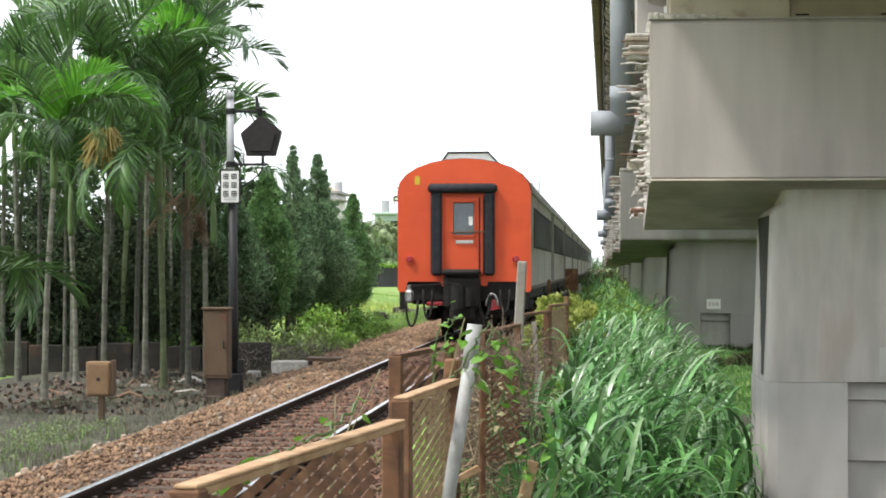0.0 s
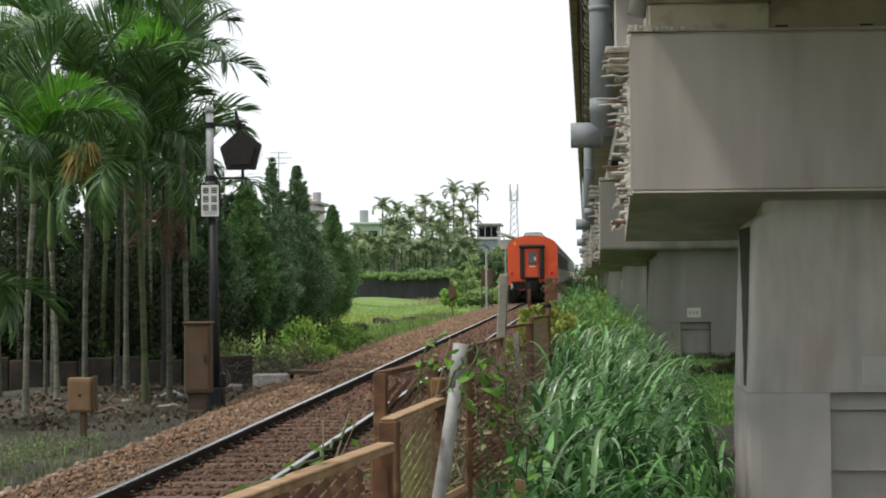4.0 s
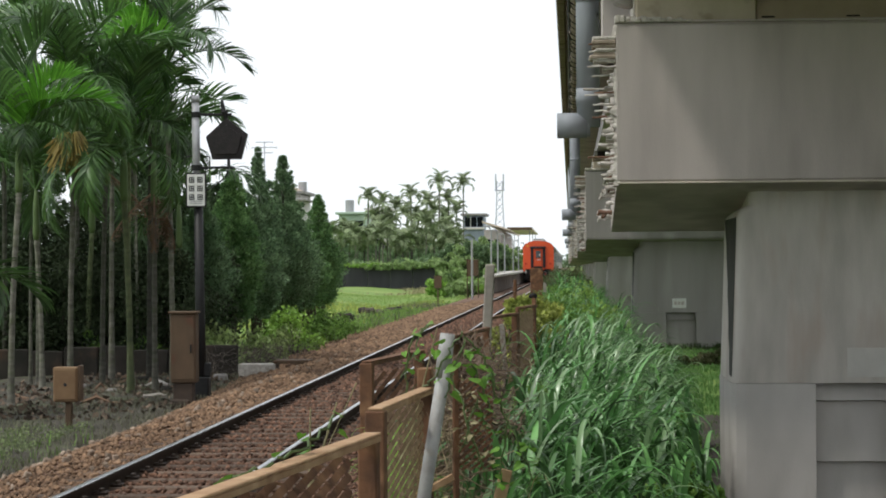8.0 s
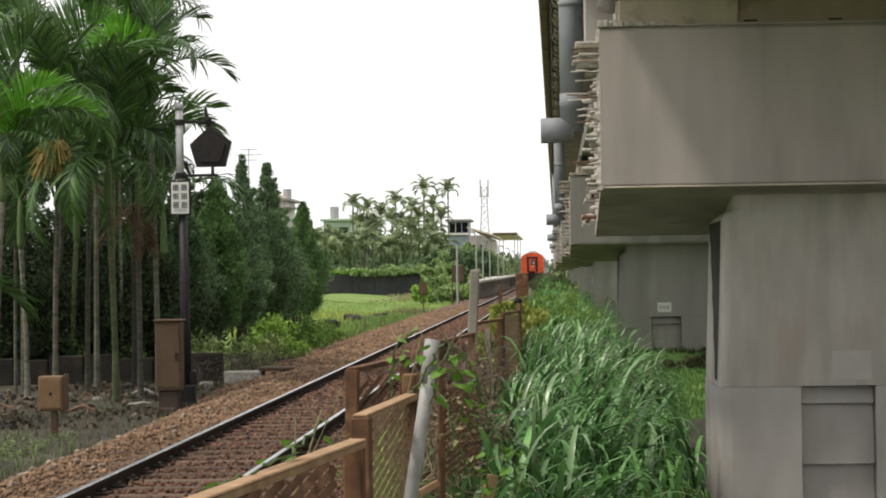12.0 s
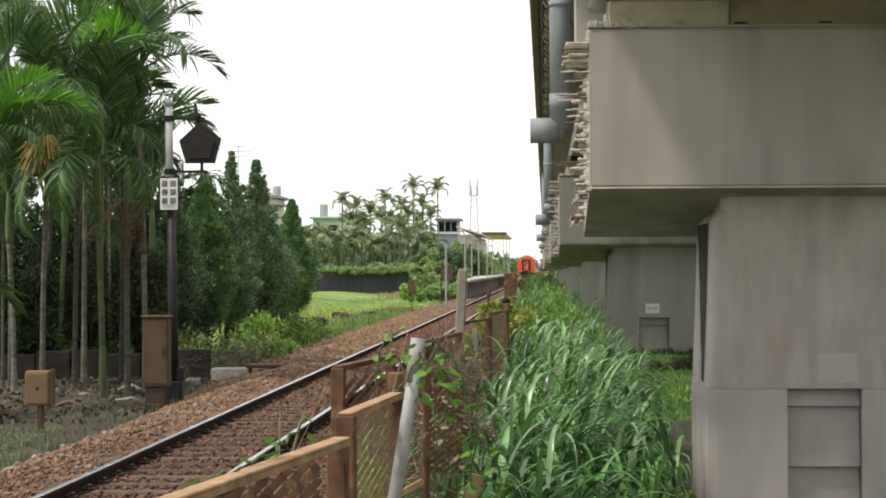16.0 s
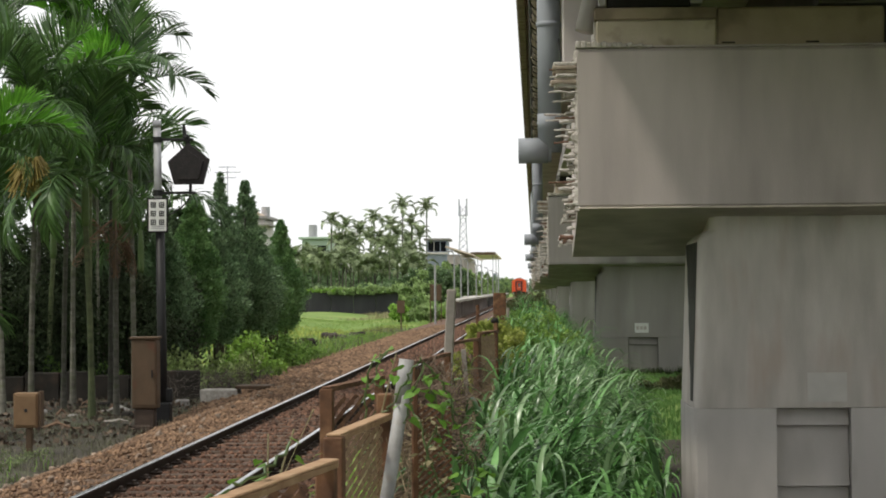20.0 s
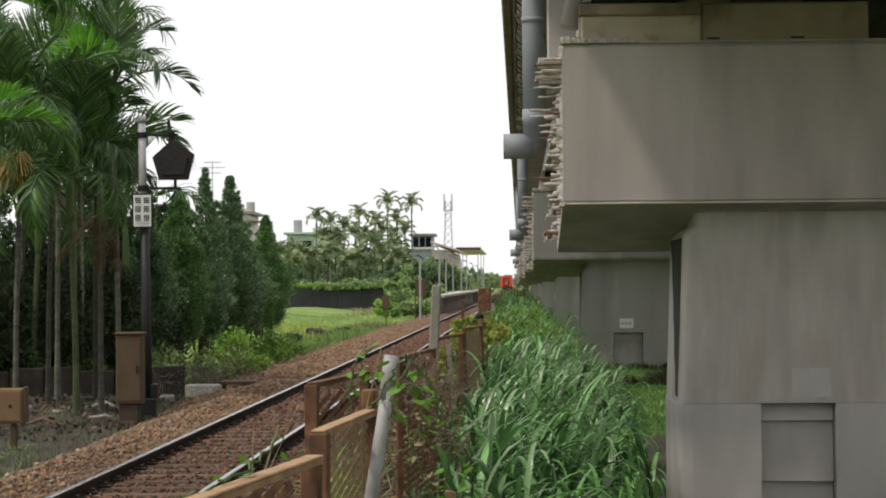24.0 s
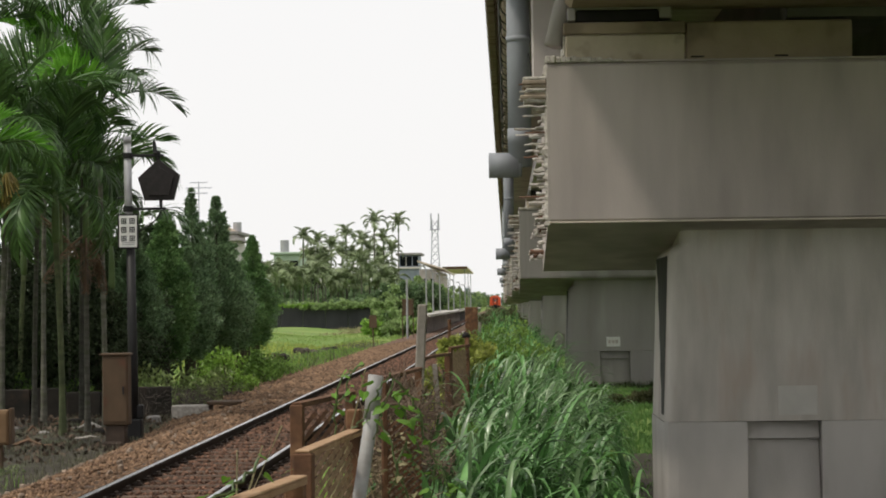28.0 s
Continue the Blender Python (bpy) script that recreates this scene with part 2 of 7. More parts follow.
M_OLDWALL = mat("dark_old_wall", (0.042, 0.036, 0.03), (0.02, 0.019, 0.016), 0.95, 3, bump=0.6, stain=(0.07, 0.045, 0.032), stain_scale=2.5)
M_ORANGE = mat("orange_paint", (0.70, 0.101, 0.033), (0.61, 0.083, 0.029), 0.45, 1.5, bump=0.22, fine=1.4, stain=(0.60, 0.075, 0.025), stain_scale=1.1)
M_COACHSIDE = mat("grey_coach_side", (0.36, 0.315, 0.315), (0.29, 0.25, 0.25), 0.55, 2, bump=0.05, stain=(0.2, 0.16, 0.15), stain_scale=0.8)
M_COACHDOOR = mat("dark_coach_door", (0.1, 0.07, 0.068), (0.07, 0.05, 0.048), 0.6, 2, bump=0.05)
M_COACHROOF = mat("grey_coach_roof", (0.30, 0.29, 0.28), (0.22, 0.21, 0.2), 0.7, 2)
M_GLASS_DARK = mat("tinted_window", (0.012, 0.014, 0.016), rough=0.35, bump=0.0, spec=0.02)
M_GLASS_PANE = mat("door_pane", (0.10, 0.115, 0.13), (0.07, 0.08, 0.09), rough=0.1, bump=0.0, spec=0.6)
M_RUBBER = mat("bellows_rubber", (0.035, 0.035, 0.042), (0.022, 0.022, 0.026), 0.7, 8, spec=0.15)
M_UNDER = mat("underframe_black", (0.02, 0.018, 0.017), (0.012, 0.011, 0.01), 0.8, 6)
M_REDLAMP = mat("tail_lamp_red", (0.35, 0.01, 0.02), rough=0.25, bump=0.0, spec=0.6)
M_YELLOW = mat("yellow_plate", (0.7, 0.5, 0.05), rough=0.5, bump=0.0)
M_STEEL = mat("bare_steel", (0.5, 0.5, 0.5), (0.35, 0.34, 0.33), 0.4, 10, metal=0.8)
M_PLATFORM = mat("platform_concrete", (0.5, 0.48, 0.44), (0.4, 0.38, 0.35), 0.9, 1)
M_HOUSEGREEN = mat("pale_green_render", (0.42, 0.52, 0.42), (0.37, 0.46, 0.37), 0.9, 1)
M_HOUSEWHITE = mat("white_render", (0.6, 0.58, 0.55), (0.5, 0.48, 0.45), 0.9, 1)
M_HOUSEBLUE = mat("blue_grey_cladding", (0.30, 0.34, 0.40), (0.25, 0.28, 0.33), 0.8, 1)
M_ROOFTAN = mat("tan_sheet_roof", (0.66, 0.55, 0.43), (0.55, 0.46, 0.36), 0.7, 1)
# Steel lightened and blued: distance haze is part of this colour.
M_TOWER = mat("hazed_steel", (0.5, 0.5, 0.56), (0.4, 0.4, 0.47), 0.6, 2)


# ---- building helpers ----
class Shape:
    """Collects vertices and faces of one mesh."""

    def __init__(self):
        self.v, self.f = [], []

    def add(self, verts, faces):
        k = len(self.v)
        self.v.extend(tuple(p) for p in verts)
        self.f.extend(tuple(k + i for i in q) for q in faces)
        return self

    def box(self, x0, x1, y0, y1, z0, z1, c=0.0, m=None):
        """A box whose twelve edges are chamfered by c."""
        if c <= 0:
            vs = [(x, y, z) for x in (x0, x1) for y in (y0, y1) for z in (z0, z1)]
            fs = [(0, 1, 3, 2), (4, 6, 7, 5), (0, 4, 5, 1), (2, 3, 7, 6), (0, 2, 6, 4), (1, 5, 7, 3)]
        else:
            lo, hi = (x0, y0, z0), (x1, y1, z1)
            vs, ids = [], {}
            for s in ((a, b, d) for a in (0, 1) for b in (0, 1) for d in (0, 1)):
                for ax in range(3):
                    p = [(hi[i] if s[i] else lo[i]) if i == ax else ((hi[i] - c) if s[i] else (lo[i] + c)) for i in range(3)]
                    ids[(s, ax)] = len(vs)
                    vs.append(tuple(p))
            fs = []
            for ax in range(3):
                o = [i for i in range(3) if i != ax]
                for side in (0, 1):
                    q = []
                    for a, b in ((0, 0), (1, 0), (1, 1), (0, 1)):
                        s = [0, 0, 0]
                        s[ax], s[o[0]], s[o[1]] = side, a, b
                        q.append(ids[(tuple(s), ax)])
                    fs.append(tuple(q))
                for a in (0, 1):
                    for b in (0, 1):
                        s0, s1 = [0, 0, 0], [0, 0, 0]
                        s0[o[0]] = s1[o[0]] = a
                        s0[o[1]] = s1[o[1]] = b
                        s1[ax] = 1
                        s0, s1 = tuple(s0), tuple(s1)
                        fs.append((ids[(s0, o[0])], ids[(s1, o[0])], ids[(s1, o[1])], ids[(s0, o[1])]))
            for s in ((a, b, d) for a in (0, 1) for b in (0, 1) for d in (0, 1)):
                fs.append(tuple(ids[(s, ax)] for ax in range(3)))
        if m is not None:
            vs = [tuple(m @ Vector(p)) for p in vs]
        return self.add(vs, fs)

    def tube(self, pts, radii, n=8, caps=True):
        """A round tube through points."""
        pts = [Vector(p) for p in pts]
        if isinstance(radii, (int, float)):
            radii = [radii] * len(pts)
        vs, fs = [], []
        for i, p in enumerate(pts):
            d = (pts[min(i + 1, len(pts) - 1)] - pts[max(i - 1, 0)]).normalized()
            ref = Vector((0, 0, 1)) if abs(d.z) < 0.9 else Vector((1, 0, 0))
            u = d.cross(ref).normalized()
            w = d.cross(u)
            for k in range(n):
                a = 2 * math.pi * k / n
                vs.append(p + (u * math.cos(a) + w * math.sin(a)) * radii[i])
        for i in range(len(pts) - 1):
            for k in range(n):
                a, b = i * n + k, i * n + (k + 1) % n
                fs.append((a, b, b + n, a + n))
        if caps:
            fs.append(tuple(range(n)))
            fs.append(tuple(range((len(pts) - 1) * n, len(pts) * n)))
        return self.add(vs, fs)

    def prism(self, outline, axis, lo, hi):
        """A closed outline of two coordinates pushed along an axis from lo to hi."""
        o = [i for i in range(3) if i != axis]
        vs = []
        for h in (lo, hi):
            for p in outline:
                q = [0, 0, 0]
                q[axis], q[o[0]], q[o[1]] = h, p[0], p[1]
                vs.append(tuple(q))
        n = len(outline)
        fs = [tuple(range(n)), tuple(range(n, 2 * n))] + [(i, (i + 1) % n, n + (i + 1) % n, n + i) for i in range(n)]
        return self.add(vs, fs)

    def mesh(self, name, material, smooth=False, weld=False):
        me = bpy.data.meshes.new(name)
        me.from_pydata(self.v, [], self.f)
        bm = bmesh.new()
        bm.from_mesh(me)
        if len(bm.faces) < 60000:
            bmesh.ops.recalc_face_normals(bm, faces=bm.faces)
        for fc in bm.faces:
            fc.smooth = smooth
        bm.to_mesh(me)
        bm.free()
        me.materials.append(material)
        return me


def quick_mesh(name, verts, faces, material):
    """Many loose pieces in one mesh, from arrays of vertices and equal-sided faces."""
    me = bpy.data.meshes.new(name)
    verts, faces = np.asarray(verts, np.float32), np.asarray(faces, np.int32)
    k = faces.shape[1]
    me.vertices.add(len(verts))
    me.vertices.foreach_set("co", verts.ravel())
    me.loops.add(faces.size)
    me.loops.foreach_set("vertex_index", faces.ravel())
    me.polygons.add(len(faces))
    me.polygons.foreach_set("loop_start", np.arange(0, faces.size, k, dtype=np.int32))
    me.update(calc_edges=True)
    me.validate()
    me.materials.append(material)
    return me


def thing(name, label, category, x=0, y=0, z=0, rz=0, group="", kind=""):
    ob = new(name)
    ob.matrix_basis = pose(x, y, z, 0, 0, rz)
    return tagged(ob, label, category, group, kind)


def part(name, shape, material, parent, label="", smooth=False, m=None):
    me = shape if isinstance(shape, bpy.types.Mesh) else shape.mesh(name, material, smooth)
    ob = new(name, me)
    ob.parent = parent
    if m is not None:
        ob.matrix_basis = m
    return tagged(ob, label)


def solid(name, shape, material, label, category, kind="", group="", smooth=False, m=None):
    """A thing of one mesh."""
    me = shape if isinstance(shape, bpy.types.Mesh) else shape.mesh(name, material, smooth)
    ob = new(name, me)
    if m is not None:
        ob.matrix_basis = m
    return tagged(ob, label, category, group, kind)


def ground_z(x, y):
    """Height of the ground: it dips beside the first pier of the viaduct."""
    x, y = np.asarray(x, float), np.asarray(y, float)
    swell = np.clip((-8.2 - x) / 2.5, 0, 1) * np.clip((y - 62) / 20, 0, 1) * np.clip((230 - y) / 40, 0, 1)
    return GROUND_Z - 0.42 * np.clip((x - 0.3) / 0.7, 0, 1) * np.clip((37 - y) / 11, 0, 1) + swell * (0.22 * np.sin(0.5 * x + 0.07 * y) + 0.2 * np.sin(0.09 * y + 0.4))


RND = random.Random(7)
NPR = np.random.default_rng(11)
GROUND_Z = -0.5
TRACK_X = -3.08
RAIL_XS = (-3.645, -2.515)


# ---- ground ----
def build_ground():
    """One sheet to the horizon: flat by the line, with a slow swell further off."""
    xs = np.concatenate([np.linspace(-1500, -60, 10), np.linspace(-40, 30, 71), np.linspace(60, 1500, 10)])
    ys = np.concatenate([np.linspace(-300, 0, 6), np.linspace(4, 140, 69), np.linspace(160, 3000, 16)])
    vs = []
    for yy in ys:
        for xx in xs:
            near = 1 if abs(xx) < 41 and 0 <= yy < 150 else 0
            vs.append((xx, yy, float(ground_z(xx, yy)) + near * 0.05 * noise.noise((xx * 0.5, yy * 0.35, 0))))
    nx = len(xs)
    fs = [(j * nx + i, j * nx + i + 1, (j + 1) * nx + i + 1, (j + 1) * nx + i) for j in range(len(ys) - 1) for i in range(nx - 1)]
    tagged(new("ground", quick_mesh("ground", vs, fs, M_GROUND)), "green weedy ground beside a railway line", "ground", kind="structure")
    # Mostly hidden soil sheet, added to cut green bounce onto the concrete.
    yard = [(x, y, float(ground_z(x, y)) + 0.06 + 0.03 * noise.noise((x, y, 9))) for y in np.linspace(-25, 33, 24) for x in np.linspace(-0.6, 12, 14)]
    fs = [(j * 14 + i, j * 14 + i + 1, (j + 1) * 14 + i + 1, (j + 1) * 14 + i) for j in range(23) for i in range(13)]
    tagged(new("ground_yard", quick_mesh("ground_yard", yard, fs, M_DRYSOIL)), "added dry soil sheet that cuts green bounce light under the viaduct", "ground", kind="structure")
    ys = np.linspace(14, 50, 60)
    vs = []
    for yy in ys:
        for i, xx in enumerate(np.linspace(-11, -5.3, 12)):
            edge = 0.0 if 0 < i < 11 else -0.14
            vs.append((xx + 0.2 * noise.noise((yy, i, 3)), yy, GROUND_Z + 0.085 + 0.05 * noise.noise((xx, yy * 0.5, 5)) + edge))
    fs = [(j * 12 + i, j * 12 + i + 1, (j + 1) * 12 + i + 1, (j + 1) * 12 + i) for j in range(59) for i in range(11)]
    tagged(new("ground_verge", quick_mesh("ground_verge", vs, fs, M_DRYSOIL)), "dry weedy soil under the palms beside the track", "ground", kind="structure")


def ballast_foot(y):
    """How much wider the shoulder lies further along the line."""
    f = min(1.0, max(0.0, (y - 27.0) / 26.0))
    return 1.1 * f * f * (3 - 2 * f)


def ballast_height(x):
    d = abs(x - TRACK_X)
    return -0.13 if d < 1.55 else -0.13 - (d - 1.55) * 0.36


def build_track():
    prof = [(-6.05, -0.75), (-5.6, -0.475), (-4.63, -0.13), (-1.53, -0.13), (-0.9, -0.42), (-0.5, -0.75)]
    bed = Shape()
    ys = [-30, 10, 20, 30, 45, 60, 80, 110, 150, 220, 320, 500, 900, 1500]
    vs = [(x - ballast_foot(y) * min(1.0, max(0.0, (-4.63 - x) / 0.97)), y, z) for y in ys for x, z in prof]
    n = len(prof)
    fs = [(j * n + i, j * n + i + 1, (j + 1) * n + i + 1, (j + 1) * n + i) for j in range(len(ys) - 1) for i in range(n - 1)]
    bed.add(vs, fs)
    solid("ballast_bed", bed, M_BALLAST, "rust-brown ballast bed under the railway track", "ballast", kind="structure")
    # stones, thinning out with distance
    octa = np.array([(1, 0, 0), (0, 1, 0), (-1, 0, 0), (0, -1, 0), (0, 0, 1), (0, 0, -1)], float)
    of = np.array([(0, 1, 4), (1, 2, 4), (2, 3, 4), (3, 0, 4), (1, 0, 5), (2, 1, 5), (3, 2, 5), (0, 3, 5)])
    for name, material, x0, x1, cnt, lab in (("ballast_stones", M_STONE, -6.1, -3.72, 46000, "lighter rust-brown ballast stones along the shoulder"),
                                         ("track_stones", M_STONE_DARK, -3.58, -0.9, 40000, "darker brown ballast stones between the rails")):
        u = NPR.random(cnt)
        y = 13 * (110 / 13) ** (u ** 1.0)
        x = NPR.uniform(x0, x1, cnt)
        if name == "ballast_stones":
            x = np.where(x < -5.7, x + 0.25 * NPR.random(cnt), x)
        else:
            on_sleeper = np.abs((y - 12 + 0.31) % 0.62 - 0.31) < 0.13
            keep = (np.abs(x - RAIL_XS[1]) > 0.09) & ~(on_sleeper & (np.abs(x - TRACK_X) < 1.0) & (NPR.random(cnt) < 0.7) & (y < 60))
            x, y = x[keep], y[keep]
        d = np.abs(x - TRACK_X)
        z = np.where(d < 1.55, -0.13, -0.13 - (d - 1.55) * 0.36) + NPR.uniform(-0.01, 0.02, len(x))
        if name == "ballast_stones":
            x = x - np.array([ballast_foot(v) for v in y]) * np.clip((-4.63 - x) / 0.97, 0, 1.3)
        r = NPR.uniform(0.018, 0.046, len(x)) * np.clip(y / 26, 0.8, 2.0)
        p = octa[None] * NPR.uniform(0.6, 1.25, (len(x), 6, 3)) * r[:, None, None]
        p[:, :, 2] *= 0.75
        a = NPR.uniform(0, 6.28, len(x))
        c, s = np.cos(a)[:, None], np.sin(a)[:, None]
        q = np.stack([p[:, :, 0] * c - p[:, :, 1] * s + x[:, None], p[:, :, 0] * s + p[:, :, 1] * c + y[:, None], p[:, :, 2] + z[:, None]], -1)
        fcs = (of[None] + (np.arange(len(x)) * 6)[:, None, None]).reshape(-1, 3)
        tagged(new(name, quick_mesh(name, q.reshape(-1, 3), fcs, material)), lab, "ballast", kind="stuff")
    pale = Shape()
    rs = random.Random(61)
    for i in range(420):
        yy = 15 * (70 / 15) ** rs.random()
        xx = -5.95 + 1.9 * rs.random() ** 1.8
        r = rs.uniform(0.02, 0.05)
        m = pose(xx, yy, ballast_height(xx) + 0.03, rs.uniform(0, 90), rs.uniform(0, 90), rs.uniform(0, 360))
        pale.box(-r, r * rs.uniform(0.6, 1), -r * 0.8, r * 0.7, -r * 0.5, r * 0.5, r * 0.25, m)
    tagged(solid("pale_stones", pale, M_PALESTONE, "pale grey stones strewn on the ballast shoulder", "ballast"), kind="stuff")
    track = thing("railway_track", "narrow-gauge railway track with worn bright rails on sleepers", "track", kind="structure")
    for rx in RAIL_XS:
        web = Shape().prism([(rx - 0.0635, -0.15), (rx + 0.0635, -0.15), (rx + 0.0635, -0.138), (rx + 0.011, -0.12), (rx + 0.011, -0.04), (rx + 0.032, -0.03),
                             (rx + 0.032, -0.004), (rx - 0.032, -0.004), (rx - 0.032, -0.03), (rx - 0.011, -0.04), (rx - 0.011, -0.12), (rx - 0.0635, -0.138)], 1, -20, 1400)
        rail = part("rail", web, M_RAIL, track, "rust-brown steel rail with a bright running face")
        head = Shape().prism([(rx - 0.024, -0.0035), (rx + 0.024, -0.0035), (rx + 0.019, 0.001), (rx - 0.019, 0.001)], 1, -20, 1400)
        part("running_face", head, M_RAILTOP, rail, "polished bright top of the rail")
    sl = Shape().box(-1.05, 1.05, -0.11, 0.11, -0.3, -0.112, 0.02).mesh("sleeper", M_SLEEPER)
    y = 12.0
    while y < 140:
        part("sleeper", sl, M_SLEEPER, track, m=pose(TRACK_X + RND.uniform(-0.03, 0.03), y + RND.uniform(-0.03, 0.03), 0.002 * RND.random(), 0, 0, RND.uniform(-1, 1)))
        y += 0.62
    clip = Shape().box(-0.11, 0.11, -0.05, 0.05, -0.111, -0.085, 0.006).box(-0.09, -0.05, -0.03, 0.03, -0.085, -0.06, 0.006).box(0.05, 0.09, -0.03, 0.03, -0.085, -0.06, 0.006).mesh("rail_clip", M_RAIL)
    for i in range(70):
        for rx in RAIL_XS:
            part("rail_clip", clip, M_RAIL, track, m=pose(rx, 12.0 + 0.62 * i, 0))


build_ground()
build_track()


# ---- viaduct ----
def build_pier(xl, y0, drop, first=False):
    """xl: the left end of the cap; y0: its near face; drop: how much lower the soffit hangs than at the first pier."""
    pier = thing("bridge_pier", "grey concrete viaduct pier with a sloping cap, stained and patched", "pier", xl, y0, 0, group="viaduct piers")
    zf, zb, zt = 2.39 - drop, 1.97 - drop, 3.95 - drop * 0.3
    right, c = 9.0, 0.035
    cap = Shape().prism([(c, zf), (3.5 - c, zb), (3.5, zb + c), (3.5, zt - c), (3.5 - c, zt), (c, zt), (0, zt - c), (0, zf + c)], 0, 0, right)
    part("cap", cap, M_CONC if first else M_CONC_OLD, pier, "wide smooth concrete cap with a slanting soffit")
    bead = Shape()
    for i in range(15):
        x0 = -0.01 + 0.05 * i
        hz = 0.05 * (1 - i / 15) ** 0.7 + 0.008 * math.sin(i * 2.7)
        bead.box(x0, x0 + 0.056, -0.014 - 0.004 * math.sin(i * 1.9), 0.2, zt + 0.002, zt + 0.022 + hz, 0.01)
    part("cap_top_edge", bead, M_CONC_RAW, pier, "pale lumpy mortar bead on top of the cap")
    part("cap_top_edge", Shape().box(0.753, right, -0.006, 0.2, zt + 0.002, zt + 0.022, 0.006), M_CONC, pier)
    part("drip_edge", Shape().box(0.0, right, -0.008, 0.03, zf - 0.004, zf + 0.014, 0.004), M_CONC_LIGHT if first else M_CONC_OLD, pier, "pale mortar line along the lower edge of the cap")
    # shaft: upper and lower lift, with rounded corners, a haunch under the cap and a niche
    a, b, ya, yb, ch = 1.175, 5.6, 0.6, 2.6, 0.1

    def ring(q, rad, zz, n=6):
        out = []
        for cx, cy, a0 in ((b - rad, ya + rad, 270), (b - rad, yb - rad, 0), (q + rad, yb - rad, 90), (q + rad, ya + rad, 180)):
            out += [(cx + rad * math.cos(radians(a0 + 90 * k / n)), cy + rad * math.sin(radians(a0 + 90 * k / n)), zz) for k in range(n + 1)]
        return out

    lift = ((0.412, -0.03), (1.2, 0.0), (zf - 0.34, 0.03), (zf - 0.28, 0.05), (zf - 0.24, 0.085), (zf - 0.215, 0.13), (zf - 0.2, 0.145), (zf, 0.145))
    loft = Shape()
    for zz, dx in lift:
        loft.add(ring(a + dx, 0.11, zz), [])
    k = 28
    loft.f += [tuple(range(k)), tuple(range(k * (len(lift) - 1), k * len(lift)))] + [(k * j + i, k * j + (i + 1) % k, k * j + k + (i + 1) % k, k * j + k + i) for j in range(len(lift) - 1) for i in range(k)]
    part("upper_shaft", loft, M_CONC_SHAFT if first else M_CONC_OLD, pier, "upper lift of the shaft, streaked grey concrete")
    # black wedge on the side face, broad at the top, tapering downwards
    streak = Shape()
    for i in range(13):
        f = i / 12
        zz = zf - 0.32 - 1.6 * f
        xq = a + 0.03 - 0.06 * max(0.0, (zf - 0.34 - zz) / (zf - 0.75)) - 0.003
        streak.add([(xq, ya + 0.13, zz), (xq, ya + 0.13 + (1.72 - 1.35 * f ** 0.8) + 0.05 * math.sin(i * 2.3), zz)], [])
    streak.f += [(2 * i, 2 * i + 1, 2 * i + 3, 2 * i + 2) for i in range(12)]
    part("mould_streak", streak, M_DARK_WEDGE, pier, "black wedge tapering down the side of the shaft")
    nx0, nx1, dep = 1.96, 2.70, 0.28
    low = Shape().prism([(a + ch, ya - 0.004), (nx0, ya - 0.004), (nx0, ya + dep), (nx1, ya + dep), (nx1, ya - 0.004), (b - ch, ya - 0.004), (b, ya + ch), (b, yb - ch), (b - ch, yb),
                         (a + ch - 0.04, yb), (a - 0.04, yb - ch), (a - 0.04, ya + ch + 0.02), (a - 0.03, ya + 0.06), (a, ya + 0.02)], 2, -1.3, 0.408)
    part("lower_shaft", low, M_CONC_LOW if first else M_CONC_OLD, pier, "paler lower lift of the shaft with a niche")
    for z0, z1 in ((0.235, 0.40), (-0.37, 0.228), (-1.3, -0.378)):
        brd = Shape().prism([(ya + 0.09, z0), (ya + 0.17, z1 - 0.004), (ya + dep + 0.01, z1), (ya + dep + 0.01, z0)], 0, nx0 + 0.012, nx1 - 0.012)
        part("board", brd, M_CONC_LOW if first else M_CONC_OLD, pier, "slanting concrete board in the niche")
    if first:
        part("repair_patch", Shape().box(2.27, 2.66, ya - 0.004, ya + 0.05, 0.47, 0.76, 0.003), M_CONC_PATCH, pier, "square paler repair patch")
    else:
        pl = part("plate", Shape().box(2.12, 2.46, ya - 0.02, ya + 0.01, 0.52, 0.76, 0.006), M_WHITE, pier, "small white plate with dark lines")
        for i in range(3):
            part("text_bar", Shape().box(2.16 + 0.09 * i, 2.225 + 0.09 * i, ya - 0.0225, ya - 0.019, 0.6, 0.68), M_CONC, pl)
    # broken end with starter bars
    rr = random.Random(int(y0 * 10))
    nz = 40
    ragged = Shape()
    for i in range(nz + 1):
        z0 = zf - 0.02 + (zt - zf) * i / nz
        dx, dy = -0.012 - 0.05 * rr.random() ** 1.5, 0.02 * rr.random()
        ragged.add([(0.02, 0.004 - 0.012 * rr.random(), z0), (dx, 0.03 + dy, z0), (dx * rr.uniform(0.4, 1.3), 0.4 + dy, z0), (0.02, 0.7, z0)], [])
    ragged.f += [(4 * i + k, 4 * i + (k + 1) % 4, 4 * i + 4 + (k + 1) % 4, 4 * i + 4 + k) for i in range(nz) for k in range(4)]
    part("broken_end", ragged, M_CONC_RAW, pier, "ragged pale mortar on the broken end of the cap")
    z = zf + 0.03
    while z < zt - 0.46:
        ln = rr.choice((0.07, 0.1, 0.14, 0.17, 0.2, 0.28)) * rr.uniform(0.8, 1.1)
        r = 0.009 if ln > 0.16 else 0.014
        yy = rr.uniform(0.04, 0.8)
        pts = [(-0.02 - ln * k / 5, yy + 0.004 * rr.random(), z + 0.004 * rr.uniform(-1, 1) - 0.008 * (k / 5) ** 2 * rr.random()) for k in range(6)]
